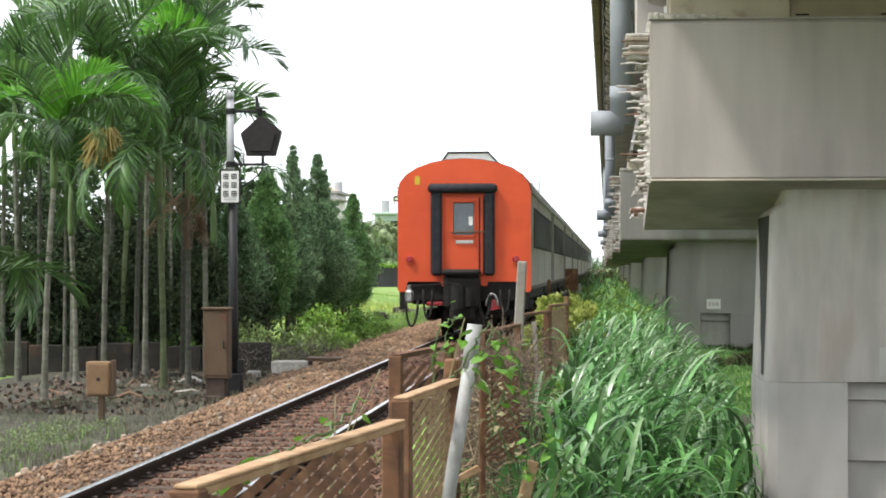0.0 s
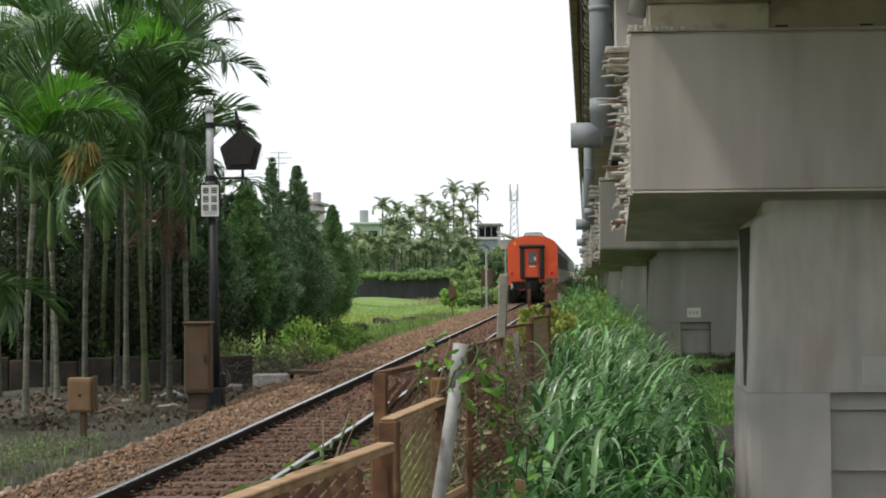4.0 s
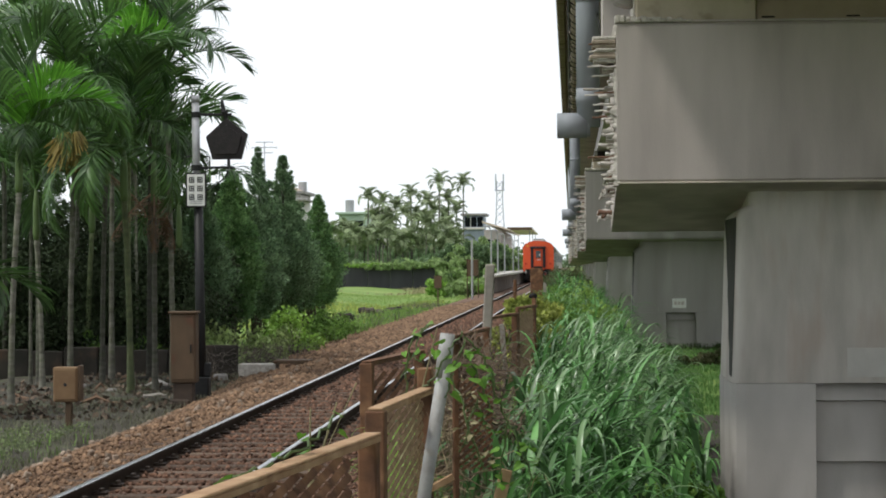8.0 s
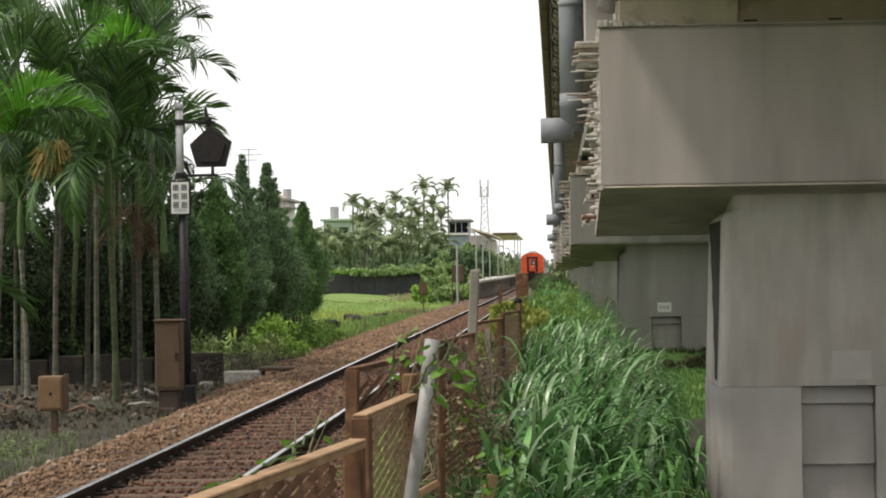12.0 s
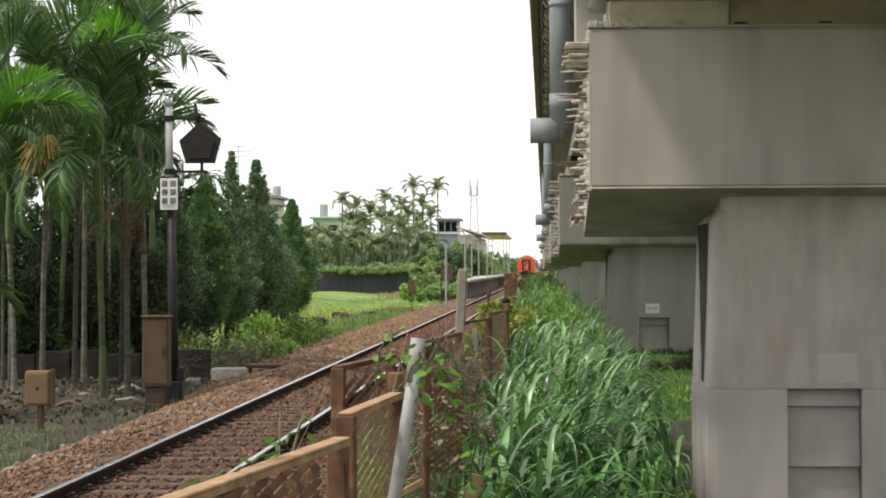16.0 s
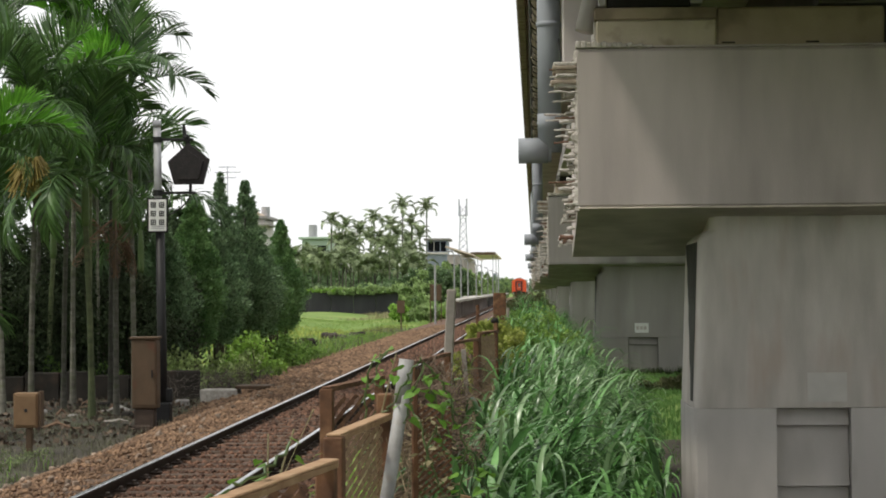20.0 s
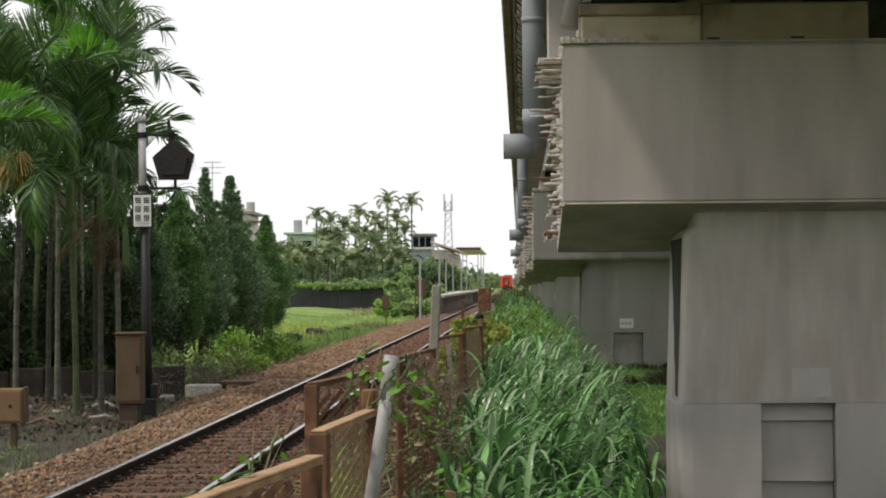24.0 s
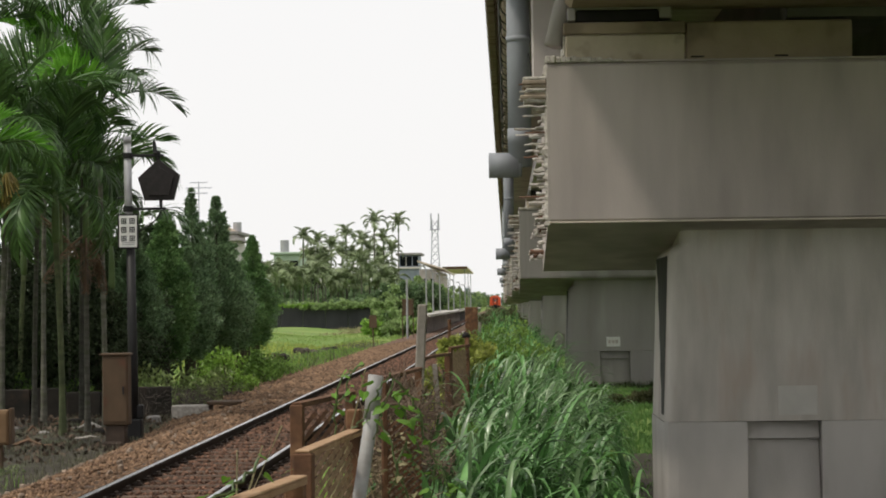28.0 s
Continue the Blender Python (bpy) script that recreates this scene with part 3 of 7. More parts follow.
        part("starter_bar", Shape().tube(pts, [r * rr.uniform(0.9, 1.7) for k in range(6)], 6), M_REBAR if rr.random() < 0.85 else M_REBAR_RUST, pier)
        z += rr.choice((0.02, 0.03, 0.05, 0.085))
    for i in range(16):
        f = rr.random()
        zz, yy = zf + 0.1 - 0.42 * f * 0.9, 3.2 * f
        q = Shape()
        ax = rr.uniform(0.05, 0.15)
        q.tube([(0.0, yy, zz), (-ax * 0.5, yy, zz + rr.uniform(-0.02, 0.03)), (-ax, yy, zz + rr.uniform(-0.02, 0.02)), (-ax - 0.01, yy + 0.02, zz - 0.035)], [0.016, 0.022, 0.026, 0.018], 7)
        part("starter_bar", q, M_REBAR if i % 4 else M_REBAR_RUST, pier)
    for i in range(14):
        zz = zf + (zt - zf - 0.3) * rr.random()
        s0 = rr.uniform(0.015, 0.04)
        part("mortar_lump", Shape().box(-0.05 - s0 - 0.08 * rr.random(), -0.02, 0.02 + 0.3 * rr.random(), 0.35, zz, zz + s0, 0.012), M_CONC_RAW, pier)
    knot = part("broken_block", Shape().box(-0.16, 0.0, 0.05, 0.5, zt - 0.37, zt - 0.15, 0.03), M_FASCIA, pier, "crumbling block caught between starter bars")
    for i in range(7):
        zz = zt - 0.385 + 0.036 * i
        part("layer", Shape().box(-0.2 - 0.07 * rr.random(), 0.0, 0.02 * rr.random(), 0.3, zz, zz + rr.uniform(0.034, 0.046), 0.012), (M_CONC_RAW, M_FASCIA, M_FASCIA)[i % 3], knot)
    for i in range(4):
        zz = zt - 0.42 + 0.075 * i
        x0 = -0.25 - 0.04 * rr.random()
        part("tie_wire", Shape().tube([(x0, 0.03, zz - 0.01 * rr.random()), (x0 * 0.6, 0.02, zz + 0.012 * rr.random()), (x0 * 0.3, 0.02, zz - 0.012 * rr.random()), (0.0, 0.03, zz)], [0.01, 0.014, 0.009, 0.013], 6), (M_REBAR, M_REBAR, M_CONC_RAW, M_REBAR_RUST)[i % 4], knot)
    # bearing seats on the cap
    hs = 0.41 if first else 0.36
    part("bearing_seat", Shape().box(0.19, 1.37, 0.15, 1.2, zt + 0.001, zt + hs - 0.12, 0.02), M_SEAT, pier, "pale bearing seat with water stains")
    part("bearing_seat", Shape().box(0.175, 1.372, 0.135, 1.2, zt + hs - 0.118, zt + hs, 0.012), M_SEAT_BROWN, pier, "brownish upper course of the seat")
    # Pale plate paints the light that falls on the seat's left end.
    part("seat_side", Shape().box(0.172, 0.188, 0.17, 1.18, zt + 0.03, zt + hs - 0.13, 0.004), M_CONC_RAW, pier, "pale plate for the lit end of the seat")
    part("bearing_seat", Shape().box(1.374, 3.0, 0.16, 1.2, zt + 0.001, zt + hs - 0.005, 0.02), M_SEAT_BROWN, pier)
    for x0 in (1.42, 2.24):
        part("drain_slot", Shape().box(x0, x0 + 0.13, 0.152, 0.17, zt + 0.05, zt + 0.066, 0.004), M_UNDER, pier)
    if first:
        part("back_wall", Shape().box(-0.1, 0.62, 2.95, 3.15, zt + 0.001, 5.74, 0.02), M_GIRDER_PALE, pier, "pale upstand wall behind the bearings")
    pad = part("bearing_pad", Shape().box(0.3, 1.12, 0.2, 0.5, zt + hs + 0.001, zt + hs + 0.13, 0.02), M_UNDER, pier, "black rubber bearing pad")
    for x0, x1, z0, z1 in ((0.22, 0.3, 0.02, 0.15), (1.12, 1.24, 0.04, 0.15), (0.22, 1.24, 0.131, 0.155)):
        part("pad_frame", Shape().box(x0, x1, 0.18, 0.45, zt + hs + z0, zt + hs + z1, 0.01), M_CONC_OLD, pad, "grey steel frame round the pad")
    return pier


def build_downpipe(x, y, z_t, top):
    pipe = thing("drain_pipe", "grey plastic drain pipe with a tee, hung beside a viaduct pier", "pipe", x, y, 0, group="viaduct drain pipes")
    part("down_pipe", Shape().tube([(0, 0, z_t - 0.02), (0, 0, top)], 0.135, 20), M_PVC, pipe, smooth=True)
    part("socket", Shape().tube([(0, 0, z_t + 0.22), (0, 0, z_t + 0.42)], 0.139, 20), M_PVC, pipe, smooth=True)
    part("socket", Shape().tube([(0, 0, z_t + 1.42), (0, 0, z_t + 1.48)], 0.145, 20), M_PVC, pipe, smooth=True)
    part("tee", Shape().tube([(0.02, 0, z_t), (-0.03, 0, z_t)], 0.135, 20), M_PVC, pipe, smooth=True)
    part("tee_collar", Shape().tube([(-0.02, 0, z_t), (-0.36, 0, z_t)], 0.145, 20), M_PVC, pipe, smooth=True)
    part("clamp", Shape().box(-0.15, 0.25, -0.02, 0.02, z_t + 0.3, z_t + 0.33, 0.004), M_STEEL, pipe)
    return pipe


PIERS = ((0.44, 22.0, 0.0), (0.36, 55.4, 0.16), (0.24, 88.6, 0.25), (0.05, 121.5, 0.3), (-0.02, 155, 0.35), (-0.05, 188, 0.4), (-0.08, 222, 0.45))
for n_p, (px, py, pd) in enumerate(PIERS):
    build_pier(px, py, pd, n_p == 0)
    if n_p < 5:
        build_downpipe(max(px - 0.24, 0.02), py + 3.95, 3.2 - 0.4 * min(n_p, 1) * 0.7, 5.9)


def build_deck():
    deck = thing("viaduct_deck", "dark concrete viaduct deck on girders, with a stained edge", "bridge deck", group="")
    pts = [(0.44, py) for px, py, _ in PIERS]
    pts = [(0.44, -6.0)] + pts + [(0.44, 256)]
    for i in range(len(pts) - 1):
        (xa, ya), (xb, yb) = pts[i], pts[i + 1]
        ya, yb = ya + (0.55 if i else 0), yb + (0.45 if i < len(pts) - 2 else 0)
        ang = math.degrees(math.atan2(xa - xb, yb - ya))
        ln = (yb - ya)
        mm = pose(xa, ya, 0, 0, 0, ang)
        if not i:
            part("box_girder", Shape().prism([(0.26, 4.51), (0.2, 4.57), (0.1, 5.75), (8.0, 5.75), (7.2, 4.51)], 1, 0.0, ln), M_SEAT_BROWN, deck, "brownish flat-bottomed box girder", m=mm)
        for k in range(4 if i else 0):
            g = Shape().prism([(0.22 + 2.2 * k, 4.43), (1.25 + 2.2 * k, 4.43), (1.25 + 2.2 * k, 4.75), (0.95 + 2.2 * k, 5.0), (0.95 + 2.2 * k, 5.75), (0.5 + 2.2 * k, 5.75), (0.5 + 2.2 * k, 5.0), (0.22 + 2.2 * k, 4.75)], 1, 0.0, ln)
            part("girder", g, M_GIRDER_PALE if k == 0 else M_GIRDER_SHADED, deck, m=mm)
        part("slab", Shape().box(-0.515, 9.2, 0, ln, 5.752, 5.98), M_CONC, deck, m=mm)
        part("edge_beam", Shape().box(-0.652, -0.517, 0, ln, 5.62, 6.0, 0.02).box(-0.516, -0.42, 0, ln, 5.66, 5.75, 0.01), M_FASCIA, deck, "brown stained edge beam", m=mm)
        if i:
            cab = Shape()
            cab.tube([(-0.44, ln * k / 14, 5.50 - 0.07 * (k % 2)) for k in range(15)], 0.04, 6)
            hose = Shape()
            q = [(-0.34 + 0.02 * math.sin(k * 2.1), ln * k / 40, 5.44 - 0.05 * abs(math.sin(k * 0.47))) for k in range(41)]
            hose.tube(q, 0.1, 10)
            wrap = [(p[0] + 0.107 * math.cos(k * 0.9), p[1], p[2] + 0.107 * math.sin(k * 0.9)) for k in range(281) for p in ((-0.34 + 0.02 * math.sin(k * 0.3), ln * k / 280, 5.44 - 0.05 * abs(math.sin(k * 0.067))),)]
            part("tie_wire", Shape().tube(wrap, 0.012, 5), M_CABLE, deck, "dark wire wound round the conduit", m=mm)
            part("conduit", hose, M_FASCIA, deck, "tan conduit wrapped with ties along the deck edge", m=mm)
            part("cable", cab, M_CABLE, deck, "black cables slung under the deck edge", m=mm)
    return deck


build_deck()
hang = Shape().tube([(0.26, 26.2, 5.7), (0.30, 26.0, 4.6), (0.36, 25.4, 3.98)], 0.012, 6)
solid("hanging_cable", hang, M_CABLE, "thin black cable hanging from the viaduct deck", "cable")
spout = thing("deck_spout", "grey-brown drain spout leaning under the viaduct deck", "pipe", 0.52, 22.3, 4.1)
part("tube", Shape().tube([(0.0, 0, 0.05), (0.14, 0.1, 0.6), (0.2, 0.1, 1.62)], 0.095, 14), M_CONC_OLD, spout, smooth=True)


# ---- train ----
COACH_L = 20.0
HALF_W = 1.46


def coach_outline(k=1.0):
    """Half section of a coach: side, shoulder, arched roof."""
    pts = [(-HALF_W, 0.95), (-HALF_W, 3.08)]
    for i in range(1, 12):
        a = math.pi * (1 - i / 12)
        pts.append((HALF_W * math.cos(a) * (0.998), 3.08 + 0.74 * math.sin(a) ** 0.92))
    pts += [(HALF_W, 3.08), (HALF_W, 0.95)]
    return pts


def build_coach(rear):
    nm = "rear_coach" if rear else "coach"
    coach = thing(nm, "rear railway coach with orange end wall and grey sides" if rear else "grey railway coach with a dark window band and grey roof", "train coach", group="train coaches")
    o = coach_outline()
    side = [p for p in o if p[1] <= 3.221]
    shell = Shape()
    n = len(o)
    for yv in (0.02, COACH_L - 0.55):
        shell.add([(x, yv, z) for x, z in o], [])
    shell.f += [(i, i + 1, n + i + 1, n + i) for i in range(n - 1)] + [(n - 1, 0, n, 2 * n - 1), tuple(range(n, 2 * n))]
    if not rear:
        shell.f.append(tuple(range(n)))
    body = part("body", shell, M_COACHSIDE, coach)
    roof = Shape()
    ro = [(x * 1.012, z + 0.012) for x, z in o if z >= 3.06]
    k = len(ro)
    for yv in (0.06, COACH_L - 0.6):
        roof.add([(x, yv, z) for x, z in ro], [])
    roof.f += [(i, i + 1, k + i + 1, k + i) for i in range(k - 1)]
    part("roof", roof, M_COACHROOF, coach, "grey curved roof")
    for sx in (-1, 1):
        for i in range(9):
            y0 = 2.1 + i * 1.78
            part("window", Shape().box(sx * HALF_W - 0.012, sx * HALF_W + 0.012, y0, y0 + 1.62, 1.94, 2.74, 0.008), M_GLASS_DARK, coach)
        part("window_band", Shape().box(sx * HALF_W - 0.006, sx * HALF_W + 0.006, 1.7, COACH_L - 2.2, 1.88, 2.8), M_RUBBER, coach, "dark band round the windows")
        # End door plates coloured dark to stand for open, shaded vestibules.
        for y0 in (0.4, COACH_L - 1.95, COACH_L - 1.05):
            part("side_door", Shape().box(sx * HALF_W - 0.01, sx * HALF_W + 0.008, y0, y0 + 0.85, 1.05, 3.05, 0.006), M_COACHSIDE if rear and y0 < 1 else M_COACHDOOR, coach)
        part("rain_strip", Shape().box(sx * HALF_W - 0.02, sx * HALF_W + 0.03, 0.1, COACH_L - 0.7, 3.06, 3.1, 0.008), M_COACHROOF, coach)
        part("sill_strip", Shape().box(sx * HALF_W - 0.012, sx * HALF_W + 0.016, 0.1, COACH_L - 0.7, 0.95, 1.03, 0.006), M_COACHDOOR, coach)
    part("underframe", Shape().box(-1.2, 1.2, 0.6, COACH_L - 1.1, 0.62, 0.949, 0.03).box(-0.9, 0.9, 7, 11, 0.35, 0.62, 0.04), M_UNDER, coach)
    for yb in (3.0, COACH_L - 3.6):
        bogie = part("bogie", Shape().box(-0.95, -0.75, yb - 1.5, yb + 1.5, 0.24, 0.5, 0.03).box(0.75, 0.95, yb - 1.5, yb + 1.5, 0.24, 0.5, 0.03).box(-0.8, 0.8, yb - 0.3, yb + 0.3, 0.3, 0.62), M_UNDER, coach)
        for yw in (yb - 1.05, yb + 1.05):
            for sx in (-0.565, 0.565):
                part("wheel", Shape().tube([(sx - 0.06, yw, 0.318), (sx + 0.06, yw, 0.318)], 0.425, 20), M_UNDER, bogie)
    part("roof_unit", Shape().prism([(-0.5, 3.74), (-0.37, 3.96), (0.5, 3.96), (0.73, 3.72)], 1, 0.35, 3.6), M_WHITE, coach, "pale ventilation housing on the roof")
    part("roof_unit_rim", Shape().tube([(-0.53, 0.34, 3.74), (-0.38, 0.34, 3.97), (0.51, 0.34, 3.97), (0.76, 0.34, 3.7)], 0.026, 6), M_UNDER, coach, "dark rim of the roof housing")
    part("bellows", Shape().box(-0.55, 0.55, COACH_L - 0.56, COACH_L + 0.01, 1.0, 3.05, 0.03), M_RUBBER, coach)
    if rear:
        skirt = [(1.46, 0.95), (1.42, 0.9), (1.29, 0.91), (1.24, 1.13), (0.52, 1.13), (0.49, 1.03), (0.36, 1.05), (0.33, 1.34)]
        end_o = [(-x, z) for x, z in skirt[:1]] + o[1:-1] + skirt + [(-x, z) for x, z in skirt[:0:-1]]
        part("end_wall", Shape().prism(end_o, 1, -0.03, 0.019), M_ORANGE, coach, "orange painted end wall with soft dents")
        for x0, x1 in ((-0.73, -0.48), (0.44, 0.67)):
            part("vestibule_frame", Shape().box(x0, x1, -0.16, -0.031, 1.26, 3.08, 0.05), M_RUBBER, coach, "black rubber gangway pad")
        part("vestibule_hood", Shape().box(-0.79, 0.73, -0.2, -0.031, 3.06, 3.27, 0.06), M_RUBBER, coach, "rounded black hood above the end door", smooth=True)
        door = part("end_door", Shape().box(-0.42, 0.42, -0.06, -0.031, 1.27, 2.97, 0.012), M_ORANGE, coach, "orange end door with a tall window")
        part("door_window", Shape().box(-0.24, 0.22, -0.072, -0.061, 2.15, 2.85, 0.02), M_GLASS_PANE, door, "dim glass pane")
        for q in ((-0.27, -0.235, 2.1, 2.9), (0.215, 0.25, 2.1, 2.9), (-0.27, 0.25, 2.86, 2.9), (-0.27, 0.25, 2.1, 2.145)):
            part("window_surround", Shape().box(q[0], q[1], -0.082, -0.062, q[2], q[3], 0.006), M_ORANGE, door)
        part("sticker", Shape().box(0.10, 0.19, -0.078, -0.073, 2.36, 2.55, 0.01), M_WHITE, door, "small pale sticker")
        part("kick_plate", Shape().box(-0.18, 0.2, -0.072, -0.061, 1.96, 2.03, 0.005), M_WHITE, door, "pale strip below the window")
        part("guard_rail", Shape().tube([(-0.3, -0.13, 2.2), (0.47, -0.13, 2.22)], 0.018, 8), M_BROWNBOX, coach, "thin rail across the end door")
        for hx in (0.34, 0.44):
            part("hand_rail", Shape().tube([(hx, -0.06, 1.3), (hx, -0.12, 1.36), (hx, -0.12, 2.9), (hx, -0.06, 2.95)], 0.018, 8), M_UNDER, coach)
        for sx in (-1.19, 1.13):
            lamp = part("tail_lamp", Shape().tube([(sx, -0.028, 1.62), (sx, -0.08, 1.62)], 0.1, 18), M_ORANGE, coach, "round red tail lamp")
            part("lens", Shape().tube([(sx, -0.08, 1.62), (sx, -0.1, 1.62)], [0.075, 0.055], 16), M_REDLAMP, lamp)
        part("badge", Shape().box(-1.08, -0.97, -0.036, -0.029, 3.25, 3.44, 0.01), M_YELLOW, coach, "small yellow plate")
        part("step_plate", Shape().box(-0.47, 0.38, -0.42, -0.02, 1.26, 1.4, 0.05), M_UNDER, coach)
        coupler = part("coupler", Shape().box(-0.19, 0.19, -0.62, 0.5, 0.62, 0.98, 0.07).tube([(-0.1, -0.6, 0.55), (-0.1, -0.6, 1.05)], [0.15, 0.15], 14).tube([(0.12, -0.56, 0.6), (0.12, -0.56, 1.0)], [0.12, 0.12], 14), M_UNDER, coach, "black knuckle coupler")
        part("uncoupling_rod", Shape().tube([(-0.05, -0.6, 1.06), (-0.3, -0.35, 1.1), (-1.2, -0.14, 1.02)], 0.014, 6), M_UNDER, coupler)
        part("drag_box", Shape().box(-0.44, 0.36, -0.34, 0.4, 0.5, 1.3, 0.1), M_UNDER, coach)
        part("brake_rigging", Shape().box(-0.46, 0.42, -0.1, 0.9, 0.1, 0.56, 0.1).box(-0.3, 0.25, -0.45, 0.3, 0.26, 0.62, 0.09).box(0.5, 0.97, 0.0, 0.5, 0.32, 0.8, 0.09), M_UNDER, coach)
        part("pilot_bar", Shape().box(-1.26, 1.26, 0.03, 0.3, 0.68, 1.16, 0.05), M_UNDER, coach)
        for sx in (-1, 1):
            part("corner_step", Shape().box(sx * 1.35 - 0.07, sx * 1.35 + 0.07, -0.02, 0.4, 0.52, 0.93, 0.02), M_UNDER, coach)
        part("jumper_bracket", Shape().box(-0.82, -0.45, -0.22, -0.05, 0.6, 0.69, 0.02), M_REDLAMP, coach, "dull red jumper bracket")
        part("jumper_bracket", Shape().prism([(0.56, 0.5), (0.8, 0.54), (0.72, 0.76), (0.6, 0.74)], 1, -0.22, -0.06), M_REDLAMP, coach, "dull red jumper bracket")
        for hx, w, top_z, fall in ((-1.13, 0.13, 0.72, 0.56), (0.46, 0.13, 0.9, 0.55), (-0.78, 0.1, 0.95, 0.62), (0.9, 0.1, 0.95, 0.5)):
            pts = [(hx - w * math.cos(a), -0.2 - 0.1 * math.sin(a), top_z - fall * math.sin(a)) for a in [math.pi * i / 12 for i in range(13)]]
            part("brake_hose", Shape().tube(pts, 0.026, 8), M_UNDER, coach, smooth=True)
        pts = [(0.62 - 0.13 * math.cos(a), -0.26, 0.6 + 0.27 * math.sin(a)) for a in [math.pi * i / 10 for i in range(11)]]
        part("jumper_cable", Shape().tube(pts, 0.02, 8), M_STEEL, coach, "pale grey jumper cable", smooth=True)
        part("valve", Shape().box(-1.29, -1.1, -0.2, -0.02, 0.66, 0.95, 0.05).tube([(-1.2, -0.1, 0.95), (-1.2, -0.1, 1.06)], 0.05, 10), M_STEEL, coach, "grey air valve")
        part("rain_gutter", Shape().tube([(-HALF_W - 0.02, 0.1, 2.9), (-HALF_W - 0.09, 0.02, 2.92), (-HALF_W - 0.09, 0.02, 2.98), (-HALF_W - 0.02, 0.1, 3.0)], 0.02, 6), M_UNDER, coach)
    return coach


COACHES = []
rear_coach = build_coach(True)
COACHES.append((rear_coach, 0.0))
mid_coach = build_coach(False)
COACHES.append((mid_coach, COACH_L))
for n_c in range(2, 10):
    COACHES.append((copy_thing(mid_coach, pose(0, 0, 0)), COACH_L * n_c))


def motions():
    """The train draws away along the straight at about 75 km/h."""
    for ob, off in COACHES:
        walk(ob, [(t, pose(TRACK_X, 49.3 + 20.7 * t + off, 0.108)) for t in (0, 7, 14, 21, 28)])
    # the grass leans in the train's draught, then stirs in a light breeze
    for ob, (x, y, z), seed in SWAYING:
        r = random.Random(seed)
        ph, sp = r.uniform(0, 6.28), r.uniform(1.5, 2.2)
        rows = []
        for k in range(57):
            t = 0.5 * k
            gust = 3.5 * math.exp(-t / 1.5) + 0.7 + 0.7 * math.sin(0.55 * t + 0.12 * x + 0.08 * y)
            rows.append((t, pose(x, y, z, 0.5 * gust * math.sin(sp * 0.8 * t + ph + 1), gust * (1.0 + 0.5 * math.sin(sp * t + ph)) - 1.0, 0)))
        walk(ob, rows)


# ---- plants: generators ----
def leaf_cloud(name, centers, radii, per, size, material, squash=1.0, up=0.3, slim=1.0):
    """Many small leaves spread through rounded clumps; each leaf a folded diamond."""
    centers, radii = np.asarray(centers, float), np.asarray(radii, float)
    idx = np.repeat(np.arange(len(centers)), per)
    n = len(idx)
    d = NPR.normal(size=(n, 3))
    d /= np.linalg.norm(d, axis=1, keepdims=True)
    rad = NPR.random(n) ** 0.45
    p = centers[idx] + d * (rad * radii[idx])[:, None] * np.array([1, 1, squash])
    ax = d * 0.6 + NPR.normal(size=(n, 3)) * 0.7 + np.array([0, 0, up])
    ax /= np.linalg.norm(ax, axis=1, keepdims=True)
    sd = np.cross(ax, NPR.normal(size=(n, 3)))
    sd /= np.linalg.norm(sd, axis=1, keepdims=True) + 1e-9
    nr = np.cross(ax, sd)
    L = size * NPR.uniform(0.6, 1.3, n)[:, None]
    w = L * slim * NPR.uniform(0.28, 0.42, n)[:, None]
    a, b = p - ax * L * 0.5, p + ax * L * 0.5
    c1, c2 = p + sd * w + nr * w * 0.3, p - sd * w + nr * w * 0.3
    v = np.stack([a, c1, b, c2], 1).reshape(-1, 3)
    k = np.arange(n)[:, None] * 4
    f = np.concatenate([k + np.array([0, 1, 2]), k + np.array([0, 2, 3])], 0)
    return quick_mesh(name, v, f, material)


